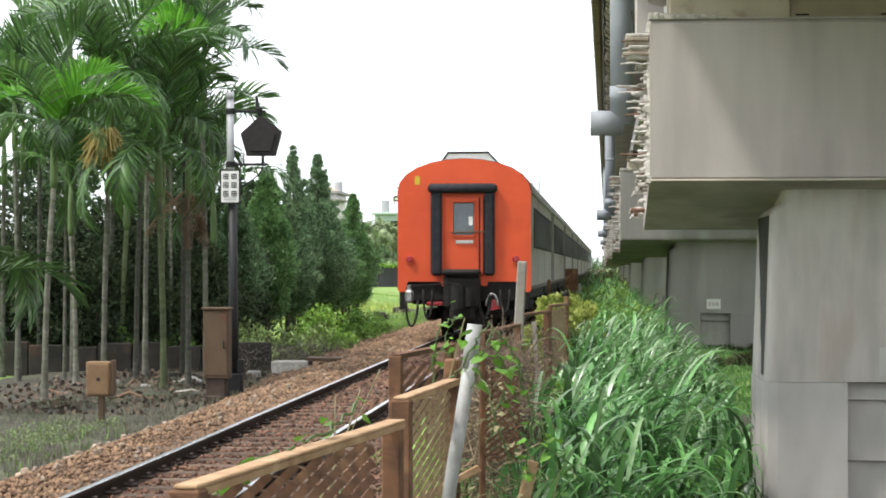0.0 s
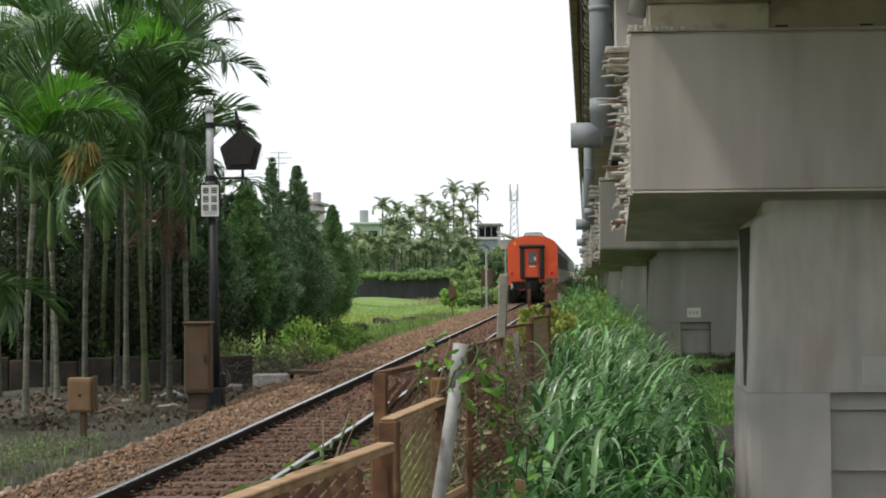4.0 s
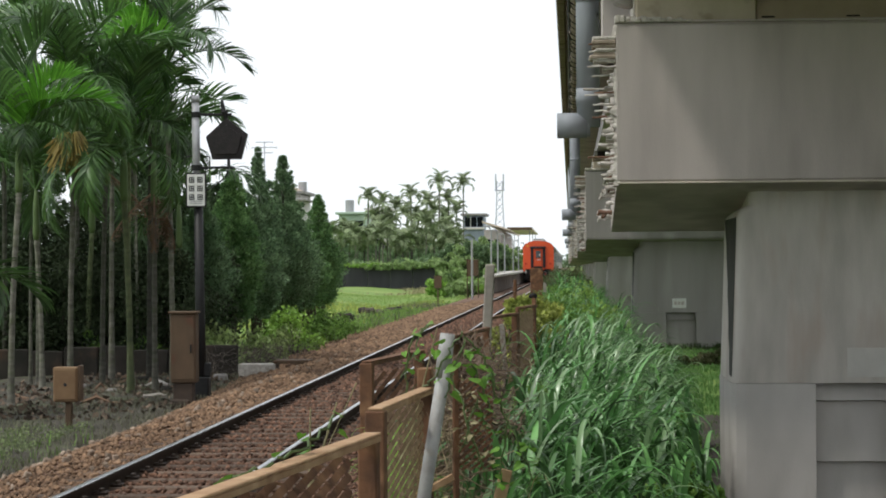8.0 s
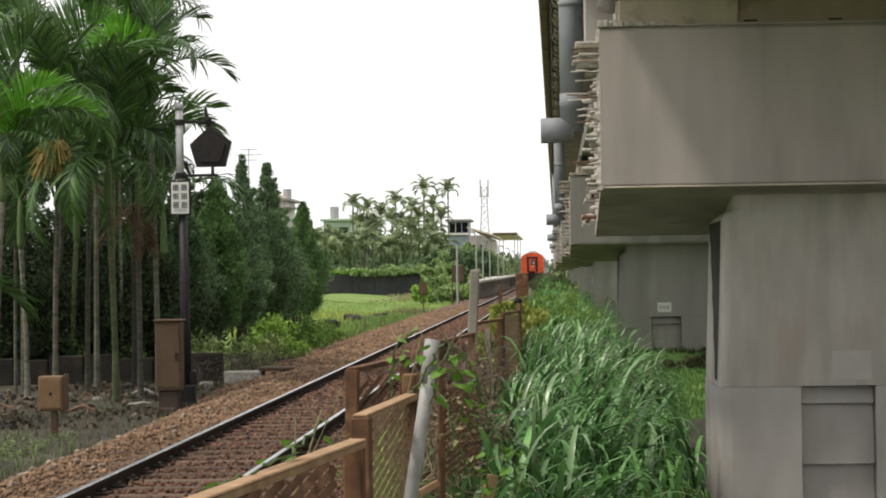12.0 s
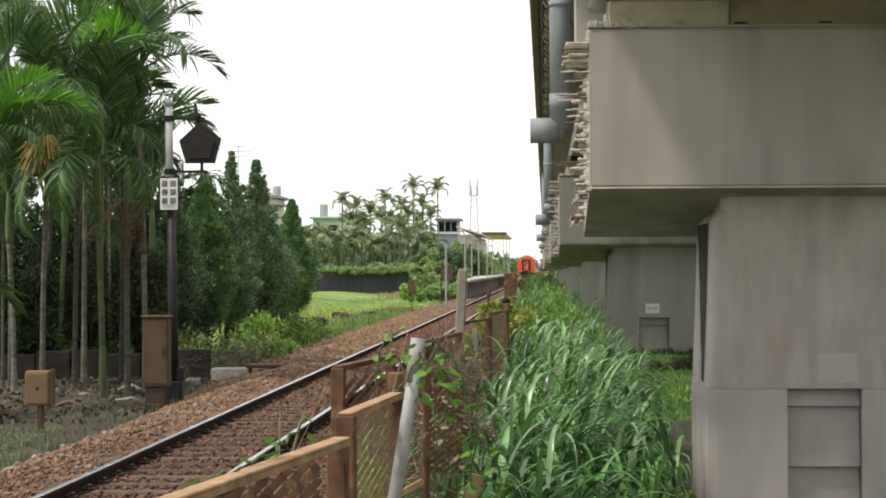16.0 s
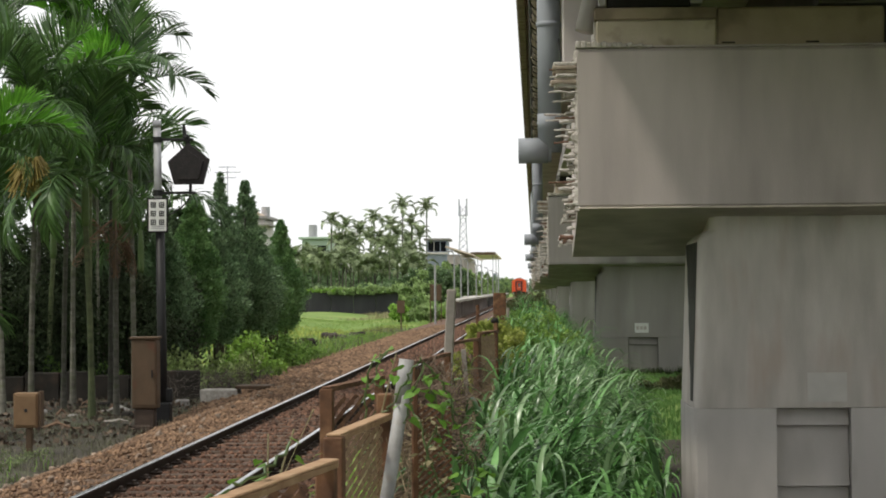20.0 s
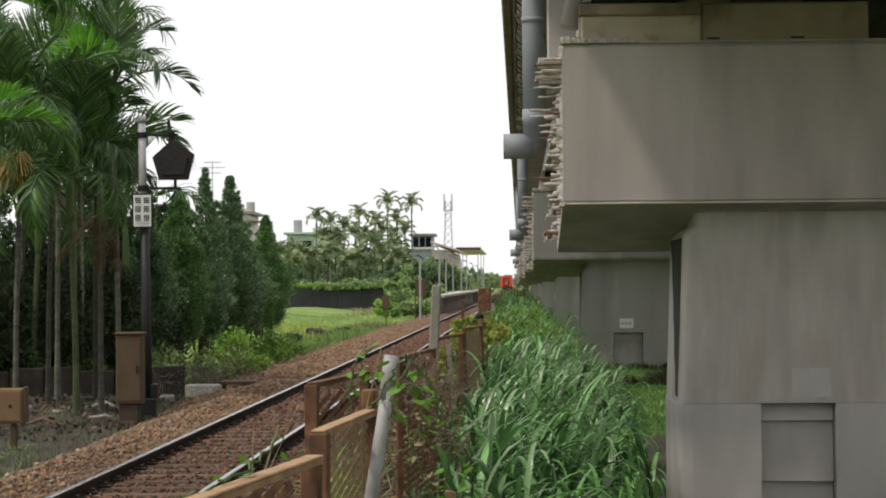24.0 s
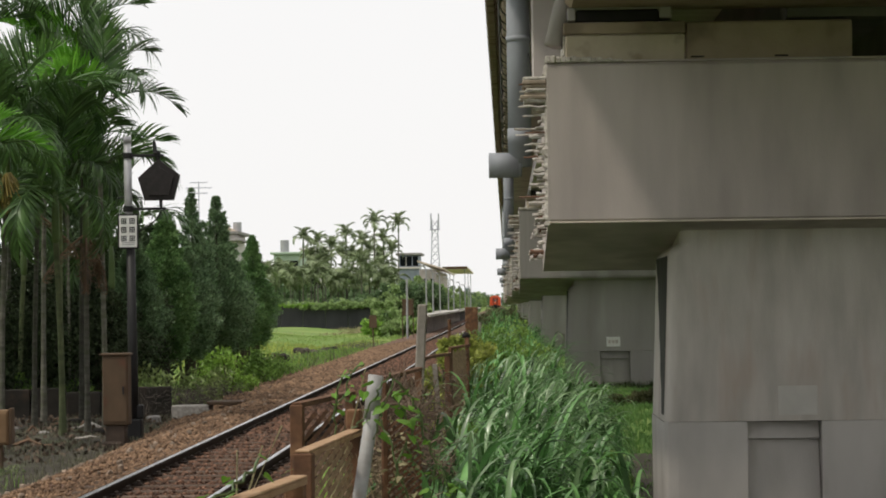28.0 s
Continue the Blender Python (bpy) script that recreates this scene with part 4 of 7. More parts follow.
def frond_mesh(name, length, material, droop=0.9, leaflets=34, seed=0, lf=0.6, wide=0.03, hang=0.35, lift=0.3, start=76):
    """A feather frond that rises along +X and arches over; broad pleated leaflets close together in two rows."""
    r = np.random.default_rng(seed)
    s = np.linspace(0, 1, 14)
    ang = np.radians(start) - s ** 1.5 * np.radians(start + 70 * droop)
    step = length / 13
    x = np.concatenate([[0], np.cumsum(np.cos(ang[:-1]) * step)])
    z = np.concatenate([[0], np.cumsum(np.sin(ang[:-1]) * step)])
    sh = Shape()
    sh.tube([(x[i], 0, z[i]) for i in range(14)], [0.026 * (1 - 0.85 * i / 13) + 0.003 for i in range(14)], 5)
    vs, fs = list(sh.v), [q for q in sh.f if len(q) == 4]
    for i in range(leaflets):
        t = 0.16 + 0.84 * (i + 0.5) / leaflets
        k = min(int(t * 13), 12)
        u = t * 13 - k
        px, pz = x[k] * (1 - u) + x[k + 1] * u, z[k] * (1 - u) + z[k + 1] * u
        an = ang[k]
        tang = np.array([np.cos(an), 0, np.sin(an)])
        nrm = np.array([-np.sin(an), 0, np.cos(an)])
        ll = lf * (0.55 + 0.6 * math.sin(math.pi * min(1, 0.12 + 0.78 * t))) * r.uniform(0.85, 1.12)
        for side in (-1, 1):
            if r.random() < 0.05:
                continue
            lat = np.array([0, side, 0])
            d0 = lat * (0.95 - 0.55 * t) + tang * (0.4 + 0.65 * t) + nrm * (lift + r.uniform(-0.12, 0.16))
            d0 /= np.linalg.norm(d0)
            pts, d = [np.array([px, 0, pz])], d0
            for q, (seg, hg) in enumerate(((0.3, 0.55), (0.28, 0.9), (0.24, 1.1), (0.18, 1.1))):
                pts.append(pts[-1] + d * ll * seg)
                d = d + np.array([0, 0, -hang * hg * r.uniform(0.5, 1.5)])
                d /= np.linalg.norm(d)
            wv = (tang - d0 * float(tang @ d0)) + nrm * side * r.uniform(-0.15, 0.5)
            wv = wv / (np.linalg.norm(wv) + 1e-6) * wide * r.uniform(0.7, 1.2)
            b0 = len(vs)
            for p, f in zip(pts, (0.35, 1.0, 0.95, 0.6, 0.08)):
                vs += [tuple(p - wv * f), tuple(p + wv * f)]
            fs += [(b0 + 2 * q, b0 + 2 * q + 1, b0 + 2 * q + 3, b0 + 2 * q + 2) for q in range(4)]
    return quick_mesh(name, vs, fs, material)


# from the stiff young leaves of a crown to its drooping old ones
FRONDS = [frond_mesh("frond", L, M_FROND, d, 34, i, 0.6, 0.021, hg, li) for i, (L, d, hg, li) in enumerate(
    ((1.65, -0.25, 0.05, 0.45), (1.9, 0.0, 0.1, 0.45), (2.05, 0.25, 0.2, 0.35), (2.05, 0.5, 0.32, 0.25), (2.0, 0.75, 0.5, 0.1), (1.85, 0.95, 0.75, 0.0)))]
FROND_NEW = [frond_mesh("frond", L, M_FROND_NEW, d, 34, 20 + i, 0.58, 0.025, hg, li) for i, (L, d, hg, li) in enumerate(((1.3, -0.75, 0.02, 0.15), (1.7, 0.1, 0.08, 0.5)))]
FROND_DRY = [frond_mesh("frond", L, M_FROND_DRY, d, 30, 40 + i, 0.4, 0.012, 3.0, -0.2) for i, (L, d) in enumerate(((1.35, -0.7), (1.2, -0.5)))]


M_PTRUNK_GREEN = mat("green_palm_trunk", (0.12, 0.14, 0.065), (0.06, 0.075, 0.036), 0.8, 3, (1, 1, 3), 0.4, 8, vary=0.4)


def build_palm(x, y, h, seed, r=0.058, fronds=9, spear=False, dead=0, label="slender areca palm with a ringed grey trunk and feathery crown", base=GROUND_Z, scale=1.0, group="areca palms beside the track", flowers=False, extra=(), kinds=None, green=False, turn=None):
    """extra: azimuth, tilt, kind and size of leaves set by hand; kinds: other leaf meshes, young to old."""
    rr = random.Random(seed)
    palm = thing("areca_palm", label, "palm tree", x, y, base, group=group)
    lx, ly = rr.uniform(-0.12, 0.12) * scale, rr.uniform(-0.15, 0.15) * scale
    hh = h - base
    n = 26
    pts = [(lx * ((i / n) ** 2 - 1), ly * ((i / n) ** 2 - 1), -0.05 + (hh - 0.75) * i / n) for i in range(n + 1)]
    part("trunk", Shape().tube(pts, [r * (1.25 - 0.4 * min(1, i / 6) - 0.1 * i / n) * (1.05 if i % 2 else 1.0) for i in range(n + 1)], 10), M_PTRUNK_GREEN if green else M_PTRUNK, palm, smooth=True)
    part("crownshaft", Shape().tube([(0, 0, hh - 0.82), (0, 0, hh - 0.7), (0, 0, hh - 0.3), (0, 0, hh + 0.1)], [r * 0.9, r * 1.12, r * 1.0, r * 0.5], 10), M_PSHAFT, palm, smooth=True)
    a0 = rr.uniform(0, 360) if turn is None else turn
    kinds = kinds or FRONDS
    for i in range(fronds):
        f = i / max(1, fronds - 1)
        me = kinds[min(len(kinds) - 1, int(f * len(kinds) + rr.uniform(-0.4, 0.4)))] if i else kinds[0]
        m = pose(0, 0, hh + 0.06 * (1 - f), 0, 0, a0 + 137.5 * i + rr.uniform(-14, 14)) @ pose(0, 0, 0, rr.uniform(-10, 10), -16 + 62 * f ** 1.4 + rr.uniform(-7, 7), 0) @ Matrix.Scale(scale * rr.uniform(0.88, 1.1), 4)
        part("frond", me, None, palm, m=m)
    if spear:
        part("frond", FROND_NEW[0], None, palm, "bright fresh leaf still folded", m=pose(0, 0, hh + 0.1, 0, 0, a0 + 60) @ pose(0, 0, 0, 0, 8, 0) @ Matrix.Scale(0.72, 4))
        part("frond", FROND_NEW[1], None, palm, "bright fresh leaf", m=pose(0, 0, hh + 0.06, 0, 0, a0 + 60 + rr.uniform(-70, 70)) @ pose(0, 0, 0, 0, 8, 0) @ Matrix.Scale(0.8, 4))
    for az, tl, k, sc in extra:
        part("frond", FROND_NEW[1] if k < 0 else FRONDS[k], None, palm, m=pose(0, 0, hh + 0.02, 0, 0, az) @ pose(0, 0, 0, 0, tl, 0) @ Matrix.Scale(sc, 4))
    if flowers:
        tassel = Shape()
        for i in range(150):
            a, q = rr.uniform(2.4, 5.6), rr.uniform(0.08, 0.46)
            p = Vector((-0.04, -0.06, hh - 0.72))
            e = p + Vector((math.cos(a) * q, math.sin(a) * q, -0.1 - 0.55 * rr.random()))
            tassel.tube([p, (p + e) / 2 + Vector((0, 0, 0.09)), e], [0.01, 0.015, 0.01], 5)
        part("flower_tassel", tassel, M_FROND_YEL, palm, "yellow-brown hanging flower tassel")
    for i in range(dead):
        part("frond", FROND_DRY[i % 2], None, palm, "dead brown frond hanging down the trunk", m=pose(0, 0, hh - 0.6, 0, 0, a0 + 80 + 80 * i) @ pose(0, 0, 0, 0, 112 + 12 * (i % 3), 0) @ Matrix.Scale(0.75 + 0.15 * (i % 2), 4))
    return palm


# Back conifers: foliage green darkened, with the palms' shade put into the colour.
M_CONIFER_SHADED = mat("shaded_conifer_foliage", (0.085, 0.13, 0.06), (0.045, 0.078, 0.035), 0.7, 2, bump=0.0, island=0.5, trans=0.15)


def spray_cloud(name, sprays, per, size, material, seed):
    """Foliage of boughs: every spray (start, tip, half width) carries short needles-like scales that fan out along it."""
    r = np.random.default_rng(seed)
    a, b = np.array([q[0] for q in sprays], float), np.array([q[1] for q in sprays], float)
    w = np.array([q[2] for q in sprays], float)
    idx = np.repeat(np.arange(len(sprays)), per)
    n = len(idx)
    t = r.random(n) ** 0.75
    ax = b[idx] - a[idx]
    ln = np.linalg.norm(ax, axis=1, keepdims=True)
    ax = ax / (ln + 1e-9)
    off = r.normal(size=(n, 3))
    off -= ax * np.sum(off * ax, 1, keepdims=True)
    off *= (w[idx] * (1.2 - 0.8 * t) * 0.7)[:, None] * np.array([1, 1, 0.8])
    p = a[idx] + ax * ln * t[:, None] + off
    d = ax * 0.8 + off / (w[idx][:, None] + 1e-6) * 0.9 + r.normal(size=(n, 3)) * 0.35 + np.array([0, 0, 0.25])
    d /= np.linalg.norm(d, axis=1, keepdims=True)
    sd = np.cross(d, r.normal(size=(n, 3)))
    sd /= np.linalg.norm(sd, axis=1, keepdims=True) + 1e-9
    L = size * r.uniform(0.6, 1.4, n)[:, None]
    W = L * r.uniform(0.16, 0.26, n)[:, None]
    nr = np.cross(d, sd)
    v = np.stack([p - d * L * 0.4, p + sd * W + nr * W * 0.3, p + d * L * 0.6, p - sd * W + nr * W * 0.3], 1).reshape(-1, 3)
    k = np.arange(n)[:, None] * 4
    f = np.concatenate([k + np.array([0, 1, 2]), k + np.array([0, 2, 3])], 0)
    return quick_mesh(name, v, f, material)


def build_conifer(x, y, top, width, seed, label="dark green conical conifer in a row", front=True, sparse=0.0, clear=0.55, fresh=False):
    """Boughs sweep out and up from the stem in uneven whorls; sparse: how open the upper crown is."""
    rr = random.Random(seed)
    tree = thing("conifer", label, "tree", x, y, GROUND_Z, group="conifers in a row")
    h = top - GROUND_Z
    part("trunk", Shape().tube([(0, 0, -0.05), (0.02, 0, h * 0.4), (0, 0, h * 0.985)], [0.075, 0.055, 0.01], 8), M_BARK, tree, smooth=True)
    for i in range(2):
        a = rr.uniform(0, 6.28)
        part("side_stem", Shape().tube([(0.1 * math.cos(a), 0.1 * math.sin(a), -0.05), (0.22 * math.cos(a), 0.22 * math.sin(a), 0.8), (0.2 * math.cos(a), 0.2 * math.sin(a), h * 0.5)], [0.04, 0.03, 0.01], 6), M_BARK, tree, smooth=True)
    sprays, limbs = [], Shape()
    z = clear
    lobe = [rr.uniform(0.72, 1.15) for i in range(9)]
    while z < h - 0.03:
        f = (z - clear) / (h - clear)
        env = width * 0.5 * (0.62 + 1.5 * f if f < 0.25 else (1 - (f - 0.25) / 0.75) ** (0.74 + 0.5 * sparse) + 0.01)
        m = max(4, int((10 if front else 6) * env / (width * 0.5)))
        a0 = rr.uniform(0, 6.28)
        for i in range(m):
            a = a0 + 6.28 * i / m + rr.uniform(-0.3, 0.3)
            k = a / 6.2832 * 9
            lb = lobe[int(k) % 9] * (1 - k % 1) + lobe[(int(k) + 1) % 9] * (k % 1)
            q = env * lb * rr.uniform(0.68, 1.14)
            if f > 0.5 and rr.random() < sparse * (f - 0.3):
                continue
            rise = rr.uniform(0.2, 0.5) * q + 0.05
            base = (0.25 * q * math.cos(a), 0.25 * q * math.sin(a), z - 0.12 * q)
            tip = (q * math.cos(a), q * math.sin(a), z + rise)
            sprays.append((base, tip, (0.14 + 0.12 * rr.random()) * (0.22 + 0.9 * env / (width * 0.5)) * (1 - 0.3 * sparse * f)))
            if i % 2 == 0:
                limbs.tube([(0, 0, max(0.2, z - 0.25 * q)), base, tip], [0.016, 0.01, 0.003], 4)
        z += (0.13 - 0.04 * f if front else 0.19) * (1 + 0.6 * sparse * f) * rr.uniform(0.8, 1.25)
    part("limb_frame", limbs, M_BARK, tree)
    part("crown", spray_cloud("crown", sprays, 190 if front else 70, 0.07 if front else 0.12, (M_CONIFER_FRESH if fresh else M_CONIFER) if front else M_CONIFER_SHADED, seed), None, tree)
    return tree


def build_bush(name, x, y, w, h, seed, material, label, size=0.08, per=70, base=GROUND_Z, blobs=16):
    rr = random.Random(seed)
    bush = thing(name, label, "bush", x, y, base)
    cs, rs = [], []
    st = Shape()
    for i in range(blobs):
        a, q = rr.uniform(0, 6.28), rr.random() ** 0.6
        c = (w * 0.5 * q * math.cos(a), w * 0.4 * q * math.sin(a), h * rr.uniform(0.18, 0.9) * (1 - 0.45 * q * q))
        cs.append(c)
        rs.append(rr.uniform(0.14, 0.28) * min(w, h * 1.4))
        st.tube([(c[0] * 0.15, c[1] * 0.15, -0.05), (c[0] * 0.6, c[1] * 0.6, c[2] * 0.6), c], [0.014, 0.01, 0.004], 4)
    tagged(part("woody_base", st, M_BARK, bush), kind="stuff")
    part("foliage", leaf_cloud("foliage", cs, rs, per, size, material, 0.8, 0.3), None, bush)
    return bush


# ---- the palm grove and conifers beside the line ----
# x, y, height of the crown, leaves, fresh leaf, dead leaves, flowers, green trunk, azimuth of the first leaf
GROVE = ((-7.18, 36.0, 3.5, 7, True, 0, False, True, 10), (-6.88, 37.0, 3.45, 4, False, 4, False, False, 120), (-6.76, 37.6, 4.95, 6, True, 0, False, False, 130),
         (-7.85, 35.5, 4.45, 8, True, 0, True, False, 60), (-8.15, 33.0, 3.55, 5, True, 0, False, False, 330), (-7.55, 40.5, 5.9, 7, True, 0, False, False, 130),
         (-8.35, 41.0, 6.0, 7, True, 0, False, False, 200), (-9.35, 39.0, 5.6, 6, True, 1, False, False, 120),
         (-10.2, 38.5, 4.4, 7, True, 0, False, False, 45), (-8.95, 31.0, 1.6, 4, False, 0, False, False, 20),
         (-9.2, 43.0, 3.1, 6, False, 0, False, True, 95), (-7.6, 43.5, 2.8, 5, False, 0, False, True, 300), (-10.9, 43.0, 5.2, 6, False, 0, False, False, 70),
         (-8.95, 30.2, 0.75, 6, False, 0, False, False, 355), (-8.7, 44.5, 4.4, 9, False, 0, False, False, 20), (-8.3, 45.0, 3.7, 7, False, 0, False, False, 100), (-9.9, 45.0, 4.0, 9, False, 0, False, False, 250),
         (-8.9, 37.2, 2.9, 8, False, 0, False, False, 215), (-11.2, 41.5, 3.9, 8, False, 0, False, False, 15), (-8.2, 39.5, 3.9, 8, False, 1, False, False, 300))
LEAVES_BY_HAND = {0: ((75, 14, -1, 0.8), (-4, 30, 2, 0.95), (-110, 66, 5, 1.0), (175, 60, 5, 1.0), (205, 76, 4, 1.0), (-30, 70, 5, 0.9)), 2: ((-6, 44, 2, 0.74), (20, 10, 1, 0.5), (-120, 30, -1, 0.9)), 3: ((-10, 24, 3, 1.1), (172, 4, 2, 1.0), (-75, 52, 5, 0.8), (-20, 64, 5, 0.85)),
                  4: ((-70, 46, 5, 0.62), (-20, 40, 5, 0.6), (25, 26, -1, 0.85), (150, 22, -1, 0.8), (-40, 14, -1, 0.6))}
for k_p, (px, py, ph, nf, sp, dd, fl, gr, az) in enumerate(GROVE):
    build_palm(px, py, ph, 100 + k_p, spear=sp, dead=dd, fronds=nf, flowers=fl, green=gr, turn=az, scale=0.88 if px > -7.0 else 1.0, r=0.06 if gr else 0.052,
               extra=LEAVES_BY_HAND.get(k_p, ()))
# slim bare stems further back in the grove
rs8 = random.Random(88)
for k_p in range(4):
    px, py = -7.6 - 0.8 * k_p + rs8.uniform(-0.1, 0.1), rs8.uniform(37.5, 44)
    build_palm(px, py, rs8.uniform(3.0, 5.2), 140 + k_p, r=rs8.uniform(0.03, 0.042), fronds=3, turn=rs8.uniform(0, 360), scale=0.85, green=k_p % 3 == 0, label="thin young areca palm in the shade of the grove")
CONIFERS = ((-7.24, 48, 3.65, 1.5, 0.0, True), (-7.78, 56, 4.6, 1.5, 0.45, False), (-7.36, 57.5, 4.5, 1.6, 0.3, False), (-7.35, 60, 3.3, 1.2, 0.1, False), (-7.62, 68, 3.75, 1.3, 0.1, True), (-8.1, 73, 3.0, 1.3, 0.1, False), (-7.5, 45.5, 3.0, 1.25, 0.0, False),
            (-7.35, 52, 3.0, 1.4, 0.0, False), (-7.5, 64, 2.4, 1.25, 0.0, True),
            (-8.3, 50, 3.6, 1.8, 0.0, False), (-8.9, 54, 3.9, 2.0, 0.0, False), (-9.2, 60, 3.9, 1.8, 0.2, False), (-9.0, 66, 3.5, 1.8, 0.0, False), (-8.5, 47, 3.6, 1.8, 0.0, False), (-9.5, 49, 4.6, 2.3, 0.0, False), (-10.8, 51, 4.9, 2.5, 0.0, False), (-12.0, 50, 5.0, 2.6, 0.0, False),
            (-10.2, 56, 4.9, 2.5, 0.0, False), (-13.2, 53, 5.1, 2.6, 0.0, False), (-12, 58, 5.2, 2.6, 0.0, False), (-14.5, 56, 5.2, 2.7, 0.0, False), (-9.4, 72, 3.3, 1.9, 0.0, False), (-8.1, 51.5, 3.6, 1.6, 0.0, False), (-8.2, 64.5, 3.5, 1.6, 0.0, False))
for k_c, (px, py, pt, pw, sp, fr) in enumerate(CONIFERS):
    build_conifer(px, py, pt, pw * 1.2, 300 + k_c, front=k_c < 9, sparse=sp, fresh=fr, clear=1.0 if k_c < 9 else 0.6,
                  label=("slender conifer with an open feathery top" if sp > 0.5 else "dark green conical conifer in a row") if k_c < 9 else "back conifer with the grove's shade in its colour")
M_FRESH = mat("fresh_shrub_leaf", (0.30, 0.48, 0.09), (0.18, 0.33, 0.055), 0.5, 3, bump=0.0, island=0.4, trans=0.35)
M_SHRUB = mat("pale_shrub_leaf", (0.40, 0.48, 0.2), (0.26, 0.36, 0.12), 0.5, 3, bump=0.0, island=0.45, trans=0.3)
for k_b, (px, py, pw, ph, mt, lb) in enumerate(((-6.5, 43.5, 1.2, 1.05, M_SHRUB, "bushy shrub with pale yellow-green leaves beside the ballast"), (-6.15, 47, 1.3, 1.1, M_SHRUB, "bushy shrub with pale yellow-green leaves beside the ballast"),
                                                (-5.95, 51, 1.1, 1.35, M_FRESH, "rounded bright green shrub beside the ballast"), (-6.5, 54, 1.2, 1.1, M_FRESH, "rounded bright green shrub beside the ballast"),
                                                (-6.2, 60, 1.3, 0.85, M_BUSH, "low green shrub at the edge of the meadow"), (-6.8, 66, 1.5, 1.0, M_BUSH, "low green shrub at the edge of the meadow"), (-7.2, 49, 1.3, 0.8, M_BUSH, "low green shrub under the conifers"),
                                                (-7.75, 42.9, 0.6, 0.95, M_BUSH, "small green shrub behind the palm trunks"), (-8.9, 42.9, 0.6, 1.0, M_BUSH, "small green shrub behind the palm trunks"))):
    build_bush("shrub", px - 0.35, py, pw, ph, 500 + k_b, mt, lb, 0.095, 70)
# Leaf colour kept near black to stand for the shade among the trunks.
M_UNDERGROWTH_SHADED = mat("shaded_undergrowth_leaf", (0.042, 0.06, 0.026), (0.022, 0.034, 0.015), 0.95, 2, bump=0.0, island=0.4)
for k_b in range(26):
    build_bush("undergrowth", -7.8 - 0.36 * k_b, 47.0 if k_b % 2 else 43.6, 2.0, 4.3 if k_b % 2 else 2.9, 560 + k_b, M_UNDERGROWTH_SHADED, "undergrowth with the grove's shade in its dark colour", 0.07, 230, blobs=34)


def weeds(name, n, x0, x1, y0, y1, h, material, label, seed, base, wide=1.0):
    """Short upright weed blades."""
    r = np.random.default_rng(seed)
    x, y = r.uniform(x0, x1, n), r.uniform(y0, y1, n)
    keep = r.random(n) < 0.35 + 0.65 * (np.sin(x * 2.1 + np.cos(y * 0.8) * 2) * np.sin(y * 0.9) > -0.1)
    x, y = x[keep], y[keep]
    n = len(x)
    z = base(x, y)
    a = r.uniform(0, 6.28, n)
    hh = h * r.uniform(0.4, 1.2, n)
    ln = r.uniform(0.1, 0.6, n) * hh
    w = wide * (0.008 + 0.01 * r.random(n))
    ca, sa = np.cos(a), np.sin(a)
    p0 = np.stack([x - sa * w, y + ca * w, z], 1)
    p1 = np.stack([x + sa * w, y - ca * w, z], 1)
    p2 = np.stack([x + ca * ln * 0.4 + sa * w * 0.7, y + sa * ln * 0.4 - ca * w * 0.7, z + hh * 0.6], 1)
    p3 = np.stack([x + ca * ln * 0.4 - sa * w * 0.7, y + sa * ln * 0.4 + ca * w * 0.7, z + hh * 0.6], 1)
    p4 = np.stack([x + ca * ln, y + sa * ln, z + hh], 1)
    v = np.stack([p0, p1, p2, p3, p4], 1).reshape(-1, 3)
    k = np.arange(n)[:, None] * 5
    f = np.concatenate([k + np.array([0, 1, 2]), k + np.array([0, 2, 3]), k + np.array([3, 2, 4])])
    return tagged(new(name, quick_mesh(name, v, f, material)), label, "grass", kind="stuff")


M_LITTER = mat("leaf_litter", (0.15, 0.11, 0.08), (0.06, 0.045, 0.034), 0.9, 3, bump=0.0, island=0.7)
M_WEED = mat("grey_weeds", (0.17, 0.165, 0.115), (0.105, 0.112, 0.07), 0.8, 3, bump=0.0, island=0.4, trans=0.2)
M_MEADOW = mat("meadow_grass", (0.25, 0.36, 0.10), (0.19, 0.30, 0.075), 0.8, 0.25, bump=0.0, island=0.15, trans=0.3, stain=(0.33, 0.33, 0.13), stain_scale=0.15)
weeds("verge_weeds", 26000, -8.2, -5.6, 19, 48, 0.11, M_WEED, "dry grey weeds along the foot of the ballast", 3, lambda x, y: np.full(len(x), GROUND_Z + 0.05), 0.35)
weeds("verge_grass", 420, -7.4, -5.6, 19, 27, 0.14, M_BUSH, "fresh green weeds at the foot of the ballast", 4, lambda x, y: np.full(len(x), GROUND_Z + 0.05), 0.5)
weeds("meadow", 80000, -22, -6.2, 55, 200, 0.085, M_MEADOW, "bright green meadow grass beside the railway", 5, ground_z)
weeds("dry_meadow", 9000, -30, -8, 165, 199, 0.3, M_BLADE_DRY, "pale dry grass at the foot of the boundary wall", 51, ground_z, 2.0)
weeds("meadow_tufts", 5000, -16, -7.2, 60, 130, 0.22, M_BUSH_YEL, "yellowish tufts in the meadow", 52, ground_z, 1.6)
weeds("track_scrub", 7000, -8.4, -6.2, 46, 105, 0.26, M_BUSH, "low green scrub between the ballast and the meadow", 8, ground_z)
weeds("dry_scrub", 2600, -8.6, -6.2, 46, 120, 0.3, M_WEED, "greyish dry scrub between the ballast and the meadow", 9, ground_z)
